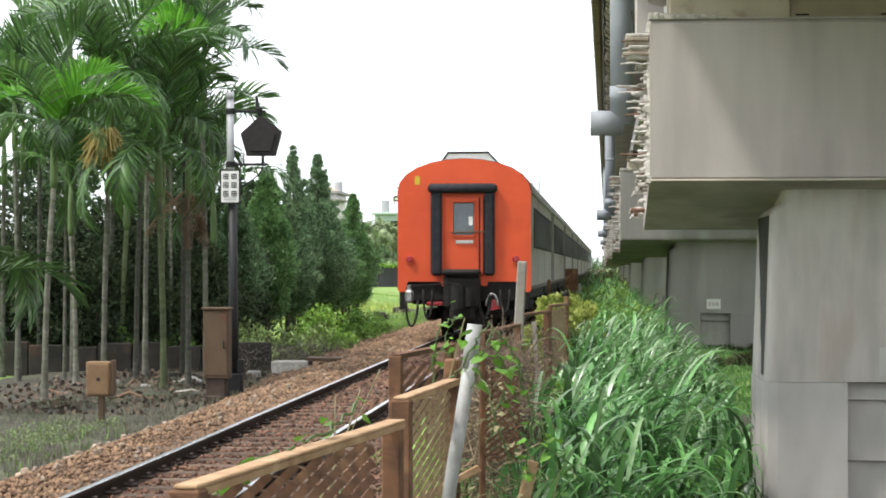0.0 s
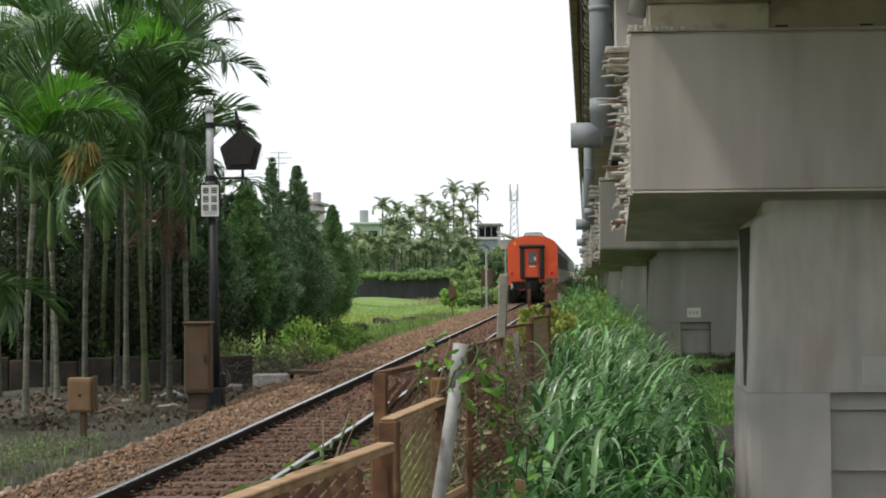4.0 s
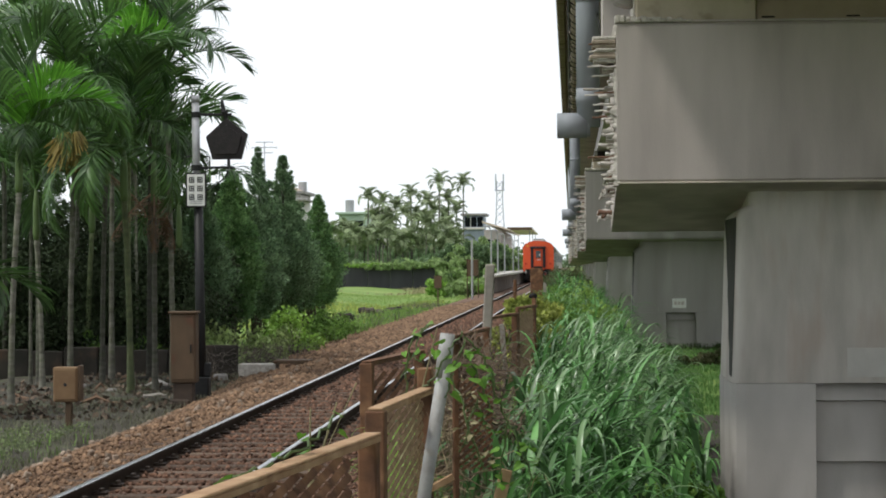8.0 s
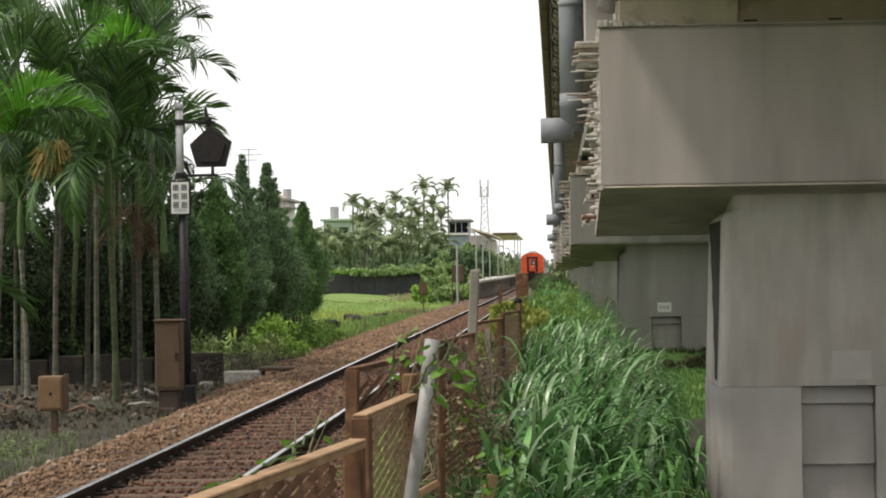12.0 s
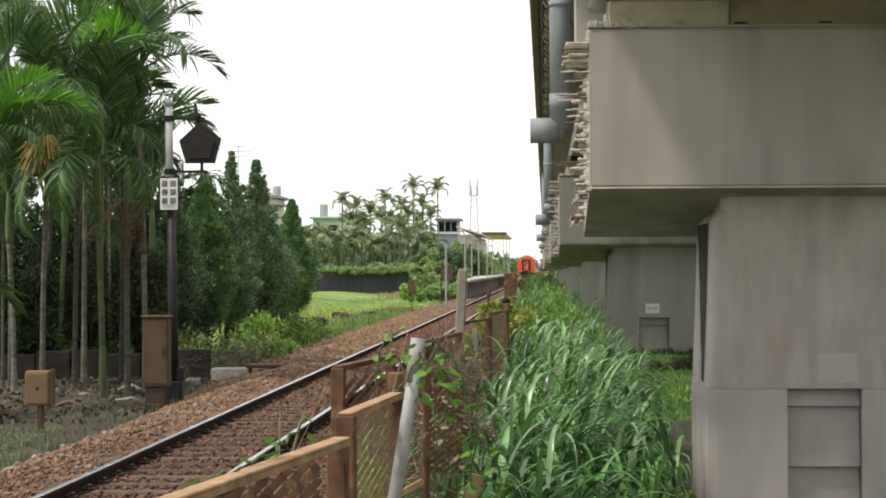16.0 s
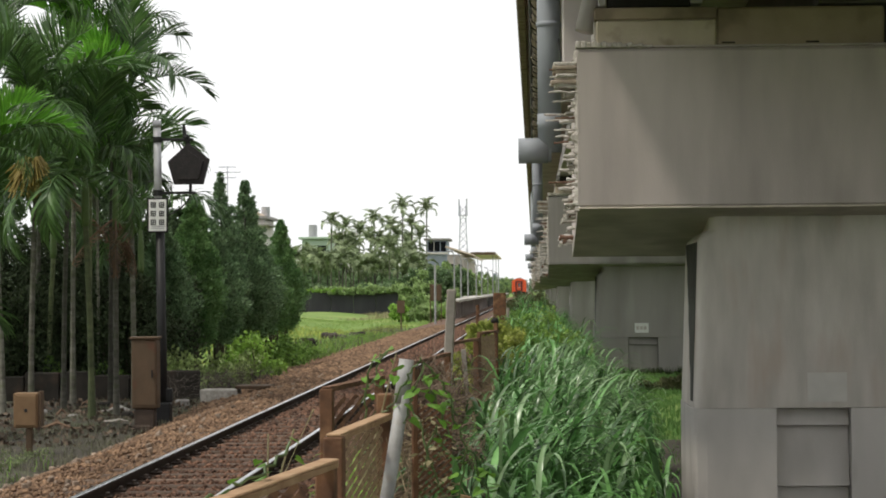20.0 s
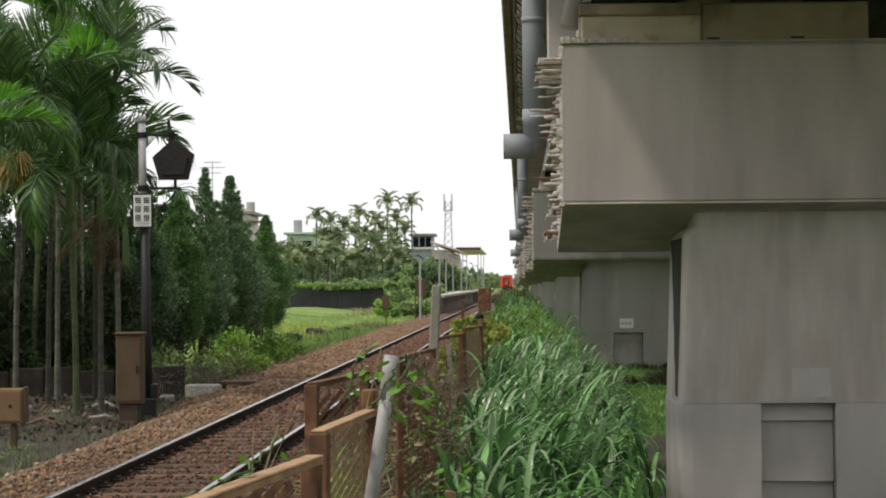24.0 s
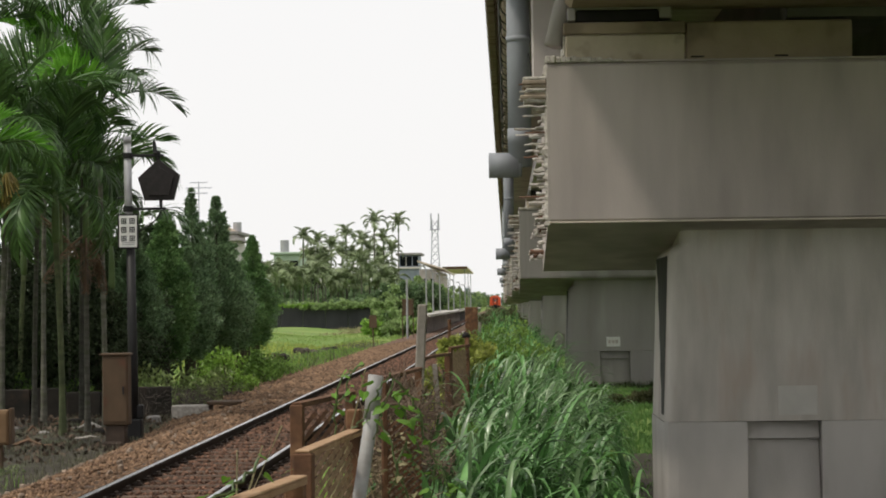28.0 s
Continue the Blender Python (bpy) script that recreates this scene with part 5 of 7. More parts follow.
# Lawn green toned down: the viaduct's shade is in the colour.
M_LAWN = mat("shaded_lawn", (0.16, 0.29, 0.085), (0.1, 0.2, 0.055), 0.75, 0.6, bump=0.0, island=0.2, trans=0.25)
weeds("lawn", 50000, 0.6, 5.5, 27, 60, 0.09, M_LAWN, "short green grass under the viaduct", 6, ground_z)
M_SCRUB = mat("brown_scrub", (0.15, 0.155, 0.075), (0.085, 0.095, 0.045), 0.8, 3, bump=0.0, island=0.45, trans=0.15)
# Weed green darkened to hold the shade at the pier's foot.
M_DARKWEED = mat("shaded_weeds", (0.06, 0.085, 0.03), (0.035, 0.055, 0.02), 0.8, 3, bump=0.0, island=0.4)
weeds("pier_weeds", 900, 1.5, 4.2, 55.0, 55.5, 0.2, M_DARKWEED, "dark weeds at the foot of a viaduct pier", 7, ground_z)


for k_b, (px, pw, ph) in enumerate(((3.75, 0.9, 0.55), (3.3, 0.7, 0.4), (2.8, 0.6, 0.34), (2.3, 0.5, 0.26))):
    build_bush("pier_scrub", px, 46.8, pw, ph, 580 + k_b, M_SCRUB, "brownish scrub at the foot of a viaduct pier", 0.055, 130, base=-0.5)


# ---- crossing signal, cabinets, old wall beside the line ----
def build_signal():
    sg = thing("warning_signal", "black and grey signal post with hooded lamp and white sign", "signal post", -5.83, 35, GROUND_Z)
    z = lambda v: v - GROUND_Z
    part("lower_post", Shape().tube([(0.05, 0, -0.05), (0.02, 0, z(2.56))], [0.078, 0.07], 14), M_BLACK, sg, "black painted lower post", smooth=True)
    part("post_foot", Shape().box(-0.06, 0.18, -0.12, 0.12, -0.05, z(-0.1), 0.02).box(0.02, 0.2, -0.05, 0.05, z(-0.1), z(0.12), 0.02), M_BLACK, sg)
    part("upper_post", Shape().tube([(0.0, 0, z(2.56)), (-0.02, 0, z(4.27))], 0.06, 14), M_POLE, sg, "galvanised upper post", smooth=True)
    part("collar", Shape().tube([(-0.02, 0, z(4.18)), (-0.02, 0, z(4.29))], 0.068, 14), M_POLE, sg, smooth=True)
    for zz, w in ((3.99, 0.55), (3.16, 0.58)):
        part("arm", Shape().box(-0.07, w, -0.03, 0.03, z(zz) - 0.02, z(zz) + 0.02, 0.006), M_BLACK, sg)
        part("clamp", Shape().tube([(-0.01, 0, z(zz) - 0.045), (-0.01, 0, z(zz) + 0.045)], 0.075, 12), M_BLACK, sg)
    out = [(0.47, z(3.93)), (0.80, z(3.68)), (0.70, z(3.29)), (0.25, z(3.29)), (0.15, z(3.64))]
    hood = Shape().prism(out, 1, -0.05, 0.06)
    lamp = part("lamp_hood", hood, M_HOOD, sg, "black five-sided backing board")
    inner = [(0.47 + (a - 0.47) * 0.72, z(3.57) + (b - z(3.57)) * 0.72) for a, b in out]
    part("lamp_back", Shape().prism(inner, 1, -0.085, -0.051), M_HOOD, lamp)
    part("hanger", Shape().tube([(0.47, 0, z(3.9)), (0.44, 0, z(4.03)), (0.44, 0, z(4.06))], [0.03, 0.06, 0.05], 10).tube([(0.42, 0, z(4.03)), (0.4, 0, z(4.22))], [0.04, 0.02], 8), M_BLACK, sg)
    part("lower_hanger", Shape().tube([(0.5, 0, z(3.3)), (0.5, 0, z(3.16))], 0.025, 8), M_BLACK, sg)
    sign = part("sign_board", Shape().box(-0.165, 0.16, -0.095, -0.07, z(2.54), z(3.08), 0.008), M_BLACK, sg, "white sign with a black border and two columns of characters")
    part("sign_face", Shape().box(-0.14, 0.135, -0.1, -0.096, z(2.565), z(3.055), 0.001), M_WHITE, sign)
    for r in range(3):
        for c in (-0.068, 0.062):
            zc = z(2.97) - r * 0.135
            for u, v, w, h in ((0, 0.036, 0.04, 0.007), (0, 0.0, 0.04, 0.007), (0, -0.036, 0.04, 0.007), (-0.034, 0, 0.007, 0.042), (0.034, 0, 0.007, 0.042), (0, 0, 0.007, 0.042)):
                part("text_bar", Shape().box(c + u - w, c + u + w, -0.1035, -0.1005, zc + v - h, zc + v + h), M_BLACK, sign)
    for r in range(2):
        part("text_bar", Shape().box(-0.1, 0.1, -0.1035, -0.1005, z(2.60) + 0.03 * r, z(2.612) + 0.03 * r), M_POLE, sign)
    part("bracket", Shape().tube([(-0.17, -0.02, z(3.33)), (-0.02, 0, z(3.36)), (0.2, 0.02, z(3.33)), (0.2, 0.02, z(3.2))], 0.012, 6), M_BLACK, sg)
    cab = [(0.5 - 0.4 * s, 0, z(3.12) - 0.34 * s ** 0.6) for s in np.linspace(0, 1, 8)]
    part("cable", Shape().tube(cab, 0.012, 6), M_CABLE, sg)
    return sg


def build_cabinets():
    a = thing("relay_cabinet", "tall narrow brown metal cabinet standing by the ballast", "cabinet", -5.75, 33.3, GROUND_Z)
    part("body", Shape().box(-0.19, 0.19, -0.15, 0.15, 0.4, 1.42, 0.015), M_BROWNBOX, a)
    part("lid", Shape().box(-0.215, 0.215, -0.18, 0.17, 1.421, 1.46, 0.012), M_BROWNBOX, a, "overhanging lid")
    door = part("door", Shape().box(-0.165, 0.165, -0.163, -0.151, 0.45, 1.38, 0.005), M_BROWNBOX, a)
    part("handle", Shape().box(0.11, 0.13, -0.185, -0.164, 0.85, 0.97, 0.004), M_BLACK, door)
    part("foot", Shape().box(-0.16, 0.14, -0.12, 0.12, -0.05, 0.399, 0.02).box(-0.2, 0.1, -0.16, 0.1, -0.05, 0.16, 0.03), M_SOOTFOOT, a, "dark stained concrete foot")
    b = thing("junction_box", "square tan metal junction box on a short post", "cabinet", -6.38, 28.3, GROUND_Z)
    part("body", Shape().box(-0.17, 0.14, -0.1, 0.1, 0.42, 0.86, 0.015), M_TANBOX, b)
    part("cover", Shape().box(-0.15, 0.12, -0.113, -0.101, 0.45, 0.83, 0.006), M_TANBOX, b)
    part("side_flange", Shape().box(0.141, 0.18, -0.08, 0.1, 0.43, 0.88, 0.008), M_BROWNBOX, b)
    part("keyhole", Shape().tube([(-0.01, -0.113, 0.64), (-0.01, -0.121, 0.64)], 0.022, 10), M_BLACK, b)
    part("post", Shape().box(-0.03, 0.05, -0.04, 0.04, -0.05, 0.419, 0.01), M_BROWNBOX, b)
    w = thing("old_wall", "low dark wall behind the palm trunks", "wall", -8.6, 42.2, GROUND_Z, 1.5)
    for i in range(9):
        part("panel", Shape().box(-3.6 + 0.66 * i, -2.96 + 0.66 * i, -0.08 + 0.02 * (i % 2), 0.08, -0.05, 0.6 + 0.05 * math.sin(i * 1.7), 0.02), M_OLDWALL, w)
    d = thing("drain_block", "pale grey concrete drain block at the foot of the ballast", "concrete block", -5.75, 41.3, GROUND_Z)
    part("block", Shape().box(-0.36, 0.34, -0.2, 0.3, -0.05, 0.33, 0.02), M_CONC_RAW, d)
    part("slab", Shape().box(0.3, 0.95, -0.3, 0.35, 0.34, 0.40, 0.01), M_BROWNBOX, d, "dark flat slab")
    rr = random.Random(5)
    for i in range(14):
        x, y = rr.uniform(-8.6, -6.3), rr.uniform(33, 40)
        L, az = rr.uniform(0.25, 0.7), rr.uniform(0, 180)
        pts = [(L * (s - 0.5), 0, 0.05 + 0.12 * math.sin(s * 3.1) * rr.random()) for s in (0, 0.33, 0.66, 1)]
        solid("fallen_frond_stalk", Shape().tube(pts, [0.03, 0.025, 0.018, 0.008], 5), M_REBAR if i % 5 == 0 else M_FROND_DRY, "dry palm stalk lying on the soil", "debris", group="fallen palm stalks", m=pose(x, y, GROUND_Z + 0.05, 0, 0, az))
    for i in range(10):
        x, y = rr.uniform(-8.4, -6.3), rr.uniform(36, 41)
        s = Shape().box(-0.12, 0.12, -0.08, 0.08, -0.05, rr.uniform(0.05, 0.16), 0.03)
        solid("rubble", s, M_CONC_OLD if i % 2 else M_OLDWALL, "broken lump of rubble under the palms", "rubble", group="rubble under the palms", m=pose(x, y, GROUND_Z + 0.04, 0, 0, rr.uniform(0, 90)))


build_signal()
build_cabinets()
for k_r, (px, py) in enumerate(((-8.9, 97), (-8.95, 83), (-8.3, 101))):
    rr6 = random.Random(660 + k_r)
    heap = thing("rubble_heap", "low dark heap of rubble and dead branches in the meadow", "rubble", px, py, float(ground_z(px, py)))
    for i in range(9):
        w = rr6.uniform(0.12, 0.34)
        part("lump", Shape().box(-w, w, -w * 0.7, w * 0.7, -0.08, w * 0.8, w * 0.3, pose(rr6.uniform(-0.8, 0.8), rr6.uniform(-0.4, 0.4), 0, rr6.uniform(-15, 15), rr6.uniform(-20, 20), rr6.uniform(0, 180))), M_BARK if i % 3 else M_OLDWALL, heap)
M_HERB = mat("herb_leaf", (0.21, 0.26, 0.12), (0.13, 0.175, 0.075), 0.7, 3, bump=0.0, island=0.4, trans=0.2)
rh = random.Random(77)
herbs = leaf_cloud("verge_herbs", [(-6.05 - 1.1 * rh.random() ** 1.5, 20 + 8 * rh.random(), GROUND_Z + 0.1) for i in range(130)], [rh.uniform(0.08, 0.16) for i in range(130)], 42, 0.032, M_HERB, 0.8, 0.3)
tagged(new("verge_herbs", herbs), "small pale green herbs at the foot of the ballast", "weeds", kind="stuff")
litter = leaf_cloud("leaf_litter", [(-9.6 + 0.28 * (i % 13) + 0.2 * (i % 3), 30 + 1.0 * (i // 13), GROUND_Z + 0.1) for i in range(13 * 14)], [0.4] * 182, 11, 0.10, M_LITTER, 0.1, -0.1)
tagged(new("leaf_litter", litter), "brown leaf litter and scraps on the soil under the palms", "leaf litter", kind="stuff")


# ---- the distance ----
def build_far_wall():
    w = thing("boundary_wall", "long dark grey boundary wall behind the meadow", "wall", 0, 200, GROUND_Z)
    x = -60.0
    while x < -12.2:
        part("panel", Shape().box(x, x + 1.97, -0.1 + 0.00035 * (x + 12) ** 2, 0.15 + 0.00035 * (x + 12) ** 2, -0.1, 2.18, 0.02), M_DARKWALL, w)
        x += 2.0
    part("coping", Shape().box(-60, -20, -0.16, 0.2, 2.19, 2.26, 0.02), M_CONC, w)


build_far_wall()
rr4 = random.Random(44)
for i in range(18):
    build_bush("creeper", -17.5 + 0.42 * i, 199.6 + 0.3 * rr4.random(), 1.5, 0.6 + 0.25 * rr4.random(), 700 + i, M_FARBUSH, "bright green creeper spilling over the boundary wall", 0.22, 50, 1.35, 8)
for i in range(16):
    build_bush("creeper", -29 + 0.75 * i, 199.7, 1.6, 0.3 + 0.2 * rr4.random(), 6700 + i, M_FRESH, "thin bright creeper along the top of the boundary wall", 0.16, 60, 1.5, 7)
for i in range(12):
    build_bush("shrub", -8.9 + 0.25 * i, 150 + 9 * (i % 4), 1.3, 0.9 + 0.7 * rr4.random(), 730 + i, M_FRESH if i % 3 == 0 else M_FARBUSH, "bright green shrub beside the station platform", 0.22, 60)
for i in range(34):
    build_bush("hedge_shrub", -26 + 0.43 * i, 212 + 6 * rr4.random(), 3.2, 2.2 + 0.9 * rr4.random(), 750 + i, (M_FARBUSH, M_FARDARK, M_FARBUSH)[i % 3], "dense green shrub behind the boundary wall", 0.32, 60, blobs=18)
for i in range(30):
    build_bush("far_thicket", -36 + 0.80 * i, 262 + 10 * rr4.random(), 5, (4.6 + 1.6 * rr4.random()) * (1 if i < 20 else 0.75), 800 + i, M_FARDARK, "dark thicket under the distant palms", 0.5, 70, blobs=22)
# Distant palm leaflets paled, with haze mixed into their colour.
M_HAZEFROND = mat("hazed_palm_leaflet", (0.26, 0.31, 0.17), (0.15, 0.2, 0.105), 0.6, 3, bump=0.0, vary=0.35, island=0.3, trans=0.2)
FAR_FRONDS = [frond_mesh("frond", L, M_HAZEFROND, d, 16, 80 + i, 0.55, 0.045, hg) for i, (L, d, hg) in enumerate(((1.5, 0.0, 0.3), (1.6, 0.5, 0.5), (1.5, 0.95, 0.7)))]
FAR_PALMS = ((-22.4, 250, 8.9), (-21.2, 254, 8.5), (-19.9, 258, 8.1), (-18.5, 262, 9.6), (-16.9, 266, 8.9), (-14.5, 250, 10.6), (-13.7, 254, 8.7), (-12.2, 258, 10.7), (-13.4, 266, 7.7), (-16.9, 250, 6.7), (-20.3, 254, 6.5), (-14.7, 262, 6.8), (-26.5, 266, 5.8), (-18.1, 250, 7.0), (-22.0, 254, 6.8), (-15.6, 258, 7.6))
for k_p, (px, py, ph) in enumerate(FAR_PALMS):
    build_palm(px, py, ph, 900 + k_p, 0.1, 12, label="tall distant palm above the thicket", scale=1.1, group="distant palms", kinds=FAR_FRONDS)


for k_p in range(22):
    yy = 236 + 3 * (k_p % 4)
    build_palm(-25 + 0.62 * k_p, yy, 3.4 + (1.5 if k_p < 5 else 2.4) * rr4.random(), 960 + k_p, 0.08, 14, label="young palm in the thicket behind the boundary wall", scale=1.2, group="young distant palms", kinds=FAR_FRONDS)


def build_house(name, x, y, w, d, h, material, label, windows, storeys=2, roof=None, tank=False):
    hs = thing(name, label, "house", x, y, GROUND_Z, group="distant houses")
    part("wall", Shape().box(-w / 2, w / 2, 0, d, 0, h, 0.05), material, hs)
    part("roof", Shape().box(-w / 2 - 0.4, w / 2 + 0.4, -0.5, d + 0.3, h + 0.01, h + 0.3, 0.05), roof or material, hs)
    for s in range(storeys):
        for i in range(windows):
            wx = -w / 2 + w * (i + 0.5) / windows
            zz = h - 2.3 - s * 3.1
            win = part("window", Shape().box(wx - w / windows * 0.3, wx + w / windows * 0.3, -0.06, 0.03, zz, zz + 1.5, 0.03), M_GLASS_DARK, hs)
            part("sill", Shape().box(wx - w / windows * 0.36, wx + w / windows * 0.36, -0.18, -0.061, zz - 0.14, zz - 0.02, 0.02), material, win)
    if tank:
        part("water_tank", Shape().tube([(-w * 0.18, d * 0.4, h + 0.3), (-w * 0.18, d * 0.4, h + 1.9)], 0.55, 12), M_POLE, hs)
    return hs


build_house("house", -27.6, 285, 3.4, 8, 8.7, M_HOUSEGREEN, "pale green flat-roofed house behind the palms", 2, 2, tank=True)
build_house("house", -25.6, 300, 2.8, 8, 9.6, M_HOUSEWHITE, "white rendered house behind the palms", 1, 2)
hs_band = build_house("house", -12.4, 290, 2.6, 7, 8.5, M_HOUSEBLUE, "blue-grey clad house with a dark window band", 1, 0, roof=M_COACHROOF)
band = part("window", Shape().box(-1.27, 1.27, -0.09, 0.02, 7.1, 8.35, 0.02), M_GLASS_DARK, hs_band, "long dark window band")
for k_m in range(4):
    part("mullion", Shape().box(-1.25 + 0.8 * k_m, -1.15 + 0.8 * k_m, -0.16, -0.091, 7.1, 8.35, 0.01), M_HOUSEWHITE if k_m == 1 else M_HOUSEBLUE, band)
part("sill", Shape().box(-1.4, 1.4, -0.4, -0.001, 6.75, 7.0, 0.03), M_HOUSEWHITE, hs_band)
hs_far = build_house("house", -26.3, 210, 2.3, 8, 8.9, M_HOUSEWHITE, "white house with a dark balcony behind the conifers", 2, 2, roof=M_COACHROOF)
part("balcony", Shape().box(-1.35, 1.35, -1.0, -0.17, 5.6, 6.35, 0.04), M_HOUSEWHITE, hs_far)
# Dark plate on the wall paints the shade of the balcony recess.
part("balcony_opening", Shape().box(-0.75, 0.95, -0.2, -0.062, 6.4, 7.9, 0.02), M_GLASS_DARK, hs_far, "dark plate standing for the shaded recess above the balcony")
part("eaves", Shape().box(-1.9, 1.75, -1.2, 6, 8.25, 8.42, 0.03), M_CONC_OLD, hs_far, "jutting flat eaves")
part("gable", Shape().prism([(-1.6, 9.21), (1.3, 9.21), (-0.6, 9.95)], 1, 0.5, 6), M_ROOFTAN, hs_far, "low tiled gable")
part("water_tank", Shape().tube([(1.1, 2, 9.22), (1.1, 2, 10.1)], 0.4, 12), M_POLE, hs_far)


def build_antenna():
    a = thing("tv_antenna", "thin television antenna on a mast above a house roof", "antenna", -28.8, 212, GROUND_Z + 9.3)
    part("mast", Shape().tube([(0, 0, -0.6), (0, 0, 4.7)], 0.05, 6), M_TOWER, a)
    for zz, w in ((4.6, 0.8), (4.1, 1.2), (3.6, 0.8)):
        part("boom", Shape().tube([(-w, 0, zz), (w, 0, zz)], 0.045, 5), M_TOWER, a)
        for k in range(5):
            x = -w + 2 * w * k / 4
            part("element", Shape().tube([(x, -0.4, zz - 0.12), (x, 0.4, zz + 0.12)], 0.02, 5), M_TOWER, a)


build_antenna()


def build_tower():
    t = thing("lattice_tower", "slim pale lattice mast rising behind the station roofs", "mast", -31.2, 1000, GROUND_Z)
    hgt, b = 39.5, 2.9
    legs = [(-1, -1), (1, -1), (1, 1), (-1, 1)]
    wd = lambda f: (b * (1 - f) ** 2.2 + 1.25)
    for sx, sy in legs:
        part("leg", Shape().tube([(sx * wd(f), sy * wd(f), hgt * f) for f in np.linspace(0, 1, 8)], 0.2, 5), M_TOWER, t)
    for i in range(12):
        f0, f1 = i / 12, (i + 1) / 12
        for k in range(4):
            (ax, ay), (bx, by) = legs[k], legs[(k + 1) % 4]
            part("brace", Shape().tube([(ax * wd(f0), ay * wd(f0), hgt * f0), (bx * wd(f1), by * wd(f1), hgt * f1)], 0.09, 4), M_TOWER, t)
            part("brace", Shape().tube([(bx * wd(f0), by * wd(f0), hgt * f0), (ax * wd(f1), ay * wd(f1), hgt * f1)], 0.09, 4), M_TOWER, t)
    for sx, sy in legs:
        part("antenna", Shape().tube([(sx * 1.7, sy * 1.7, hgt - 4), (sx * 1.7, sy * 1.7, hgt + 3)], 0.3, 6), M_TOWER, t)
    part("platform", Shape().box(-2.2, 2.2, -2.2, 2.2, hgt - 4.4, hgt - 4.1), M_TOWER, t)


build_tower()


# ---- station ----
def build_station():
    pf = thing("station_platform", "low concrete station platform with a pale edge beside the track", "platform", kind="")
    # Dark wall added in place of the shaded void below the platform slab.
    part("wall", Shape().box(-5.3, -5.02, 139, 196, GROUND_Z - 0.1, 0.86, 0.03).box(-6.4, -5.02, 196, 400, GROUND_Z - 0.1, 0.86, 0.03), M_OLDWALL, pf, "dark recessed wall standing in for the shaded void under the platform")
    part("surface", Shape().box(-5.35, -4.55, 138, 195.5, 0.862, 1.04, 0.03).box(-6.4, -4.55, 195.5, 400, 0.862, 1.04, 0.03), M_PLATFORM, pf, "pale concrete platform edge")
    for i in range(16):
        part("bracket", Shape().box(-4.95, -4.76, 140 + 6 * i, 140.3 + 6 * i, GROUND_Z, 0.86, 0.02), M_CONC, pf)
    hut = thing("platform_gate", "dark brown sheet gate at the platform end", "gate", -5.7, 131, GROUND_Z)
    part("sheet", Shape().box(-0.28, 0.28, -0.04, 0.04, 1.5, 2.45, 0.02), M_BROWNBOX, hut)
    part("post", Shape().box(-0.34, -0.29, -0.05, 0.05, -0.1, 2.5, 0.01), M_BROWNBOX, hut)
    part("post", Shape().box(0.29, 0.34, -0.05, 0.05, -0.1, 2.5, 0.01), M_BROWNBOX, hut)
    lamp = thing("platform_lamp", "slim grey platform lamp post with a short arm", "lamp post", -5.0, 142, 1.04, group="platform lamps")
    part("post", Shape().tube([(0, 0, 0), (0, 0, 2.75)], 0.05, 8), M_POLE, lamp)
    part("arm", Shape().tube([(0, 0, 2.75), (-0.1, 0, 2.95), (-0.2, 0, 3.0)], 0.04, 6), M_POLE, lamp)
    part("lamp_head", Shape().box(-0.45, -0.05, -0.12, 0.12, 2.98, 3.08, 0.03), M_POLE, lamp)
    for i, yy in enumerate((158, 178, 200, 225, 250, 285, 320)):
        copy_thing(lamp, pose(-5.1 - 0.1 * (i % 2), yy, 1.04))
    post = thing("thin_post", "thin grey post standing beside the track", "post", -5.6, 128, GROUND_Z)
    part("shaft", Shape().tube([(0, 0, -0.1), (0, 0, 3.6)], 0.06, 8), M_POLE, post)
    shed = thing("station_house", "station house with a tan sheet roof behind the platform", "station building", -7.9, 240, GROUND_Z)
    part("roof", Shape().prism([(-1.5, 6.85), (1.4, 5.95), (1.4, 5.8), (-1.5, 6.68)], 1, 0, 48), M_ROOFTAN, shed)
    part("wall", Shape().box(-1.3, 0.5, 0.6, 46, 0, 5.9, 0.04), M_CONC, shed)
    for i in range(2):
        part("window", Shape().box(-0.95 + 0.75 * i, -0.5 + 0.75 * i, 0.56, 0.62, 3.9, 4.9, 0.01), M_GLASS_DARK, shed)
    can = thing("station_canopy", "flat dark-edged canopy on slim grey posts over the platform", "canopy", -6.7, 297, 1.04)
    part("roof", Shape().box(-1.6, 1.65, 0, 55, 5.3, 5.55, 0.05), M_ROOFTAN, can)
    part("fascia", Shape().box(-1.62, 1.67, -0.12, -0.001, 5.2, 5.56, 0.02), M_BROWNBOX, can)
    for i in range(3):
        for x in (-1.3, 1.3):
            part("post", Shape().tube([(x, 1 + 24 * i, 0), (x, 1 + 24 * i, 5.3)], 0.05, 8), M_POLE, can)
    sg = thing("trackside_marker", "rusty red marker board on a thin post in the meadow", "sign", -6.9, 117, GROUND_Z)
    part("post", Shape().tube([(0, 0, -0.1), (0, 0, 1.4)], 0.035, 8), M_BROWNBOX, sg)
    part("board", Shape().box(-0.2, 0.2, -0.05, -0.036, 0.95, 1.6, 0.01), M_BROWNBOX, sg)
    far = thing("signal_mast", "distant grey signal mast beside the line", "signal post", -9.0, 520, GROUND_Z)
    part("shaft", Shape().tube([(0, 0, 0), (0, 0, 5.6)], 0.14, 8), M_POLE, far)
    part("head", Shape().box(-0.45, 0.45, -0.2, 0.2, 4.4, 5.9, 0.08), M_HOUSEBLUE, far)


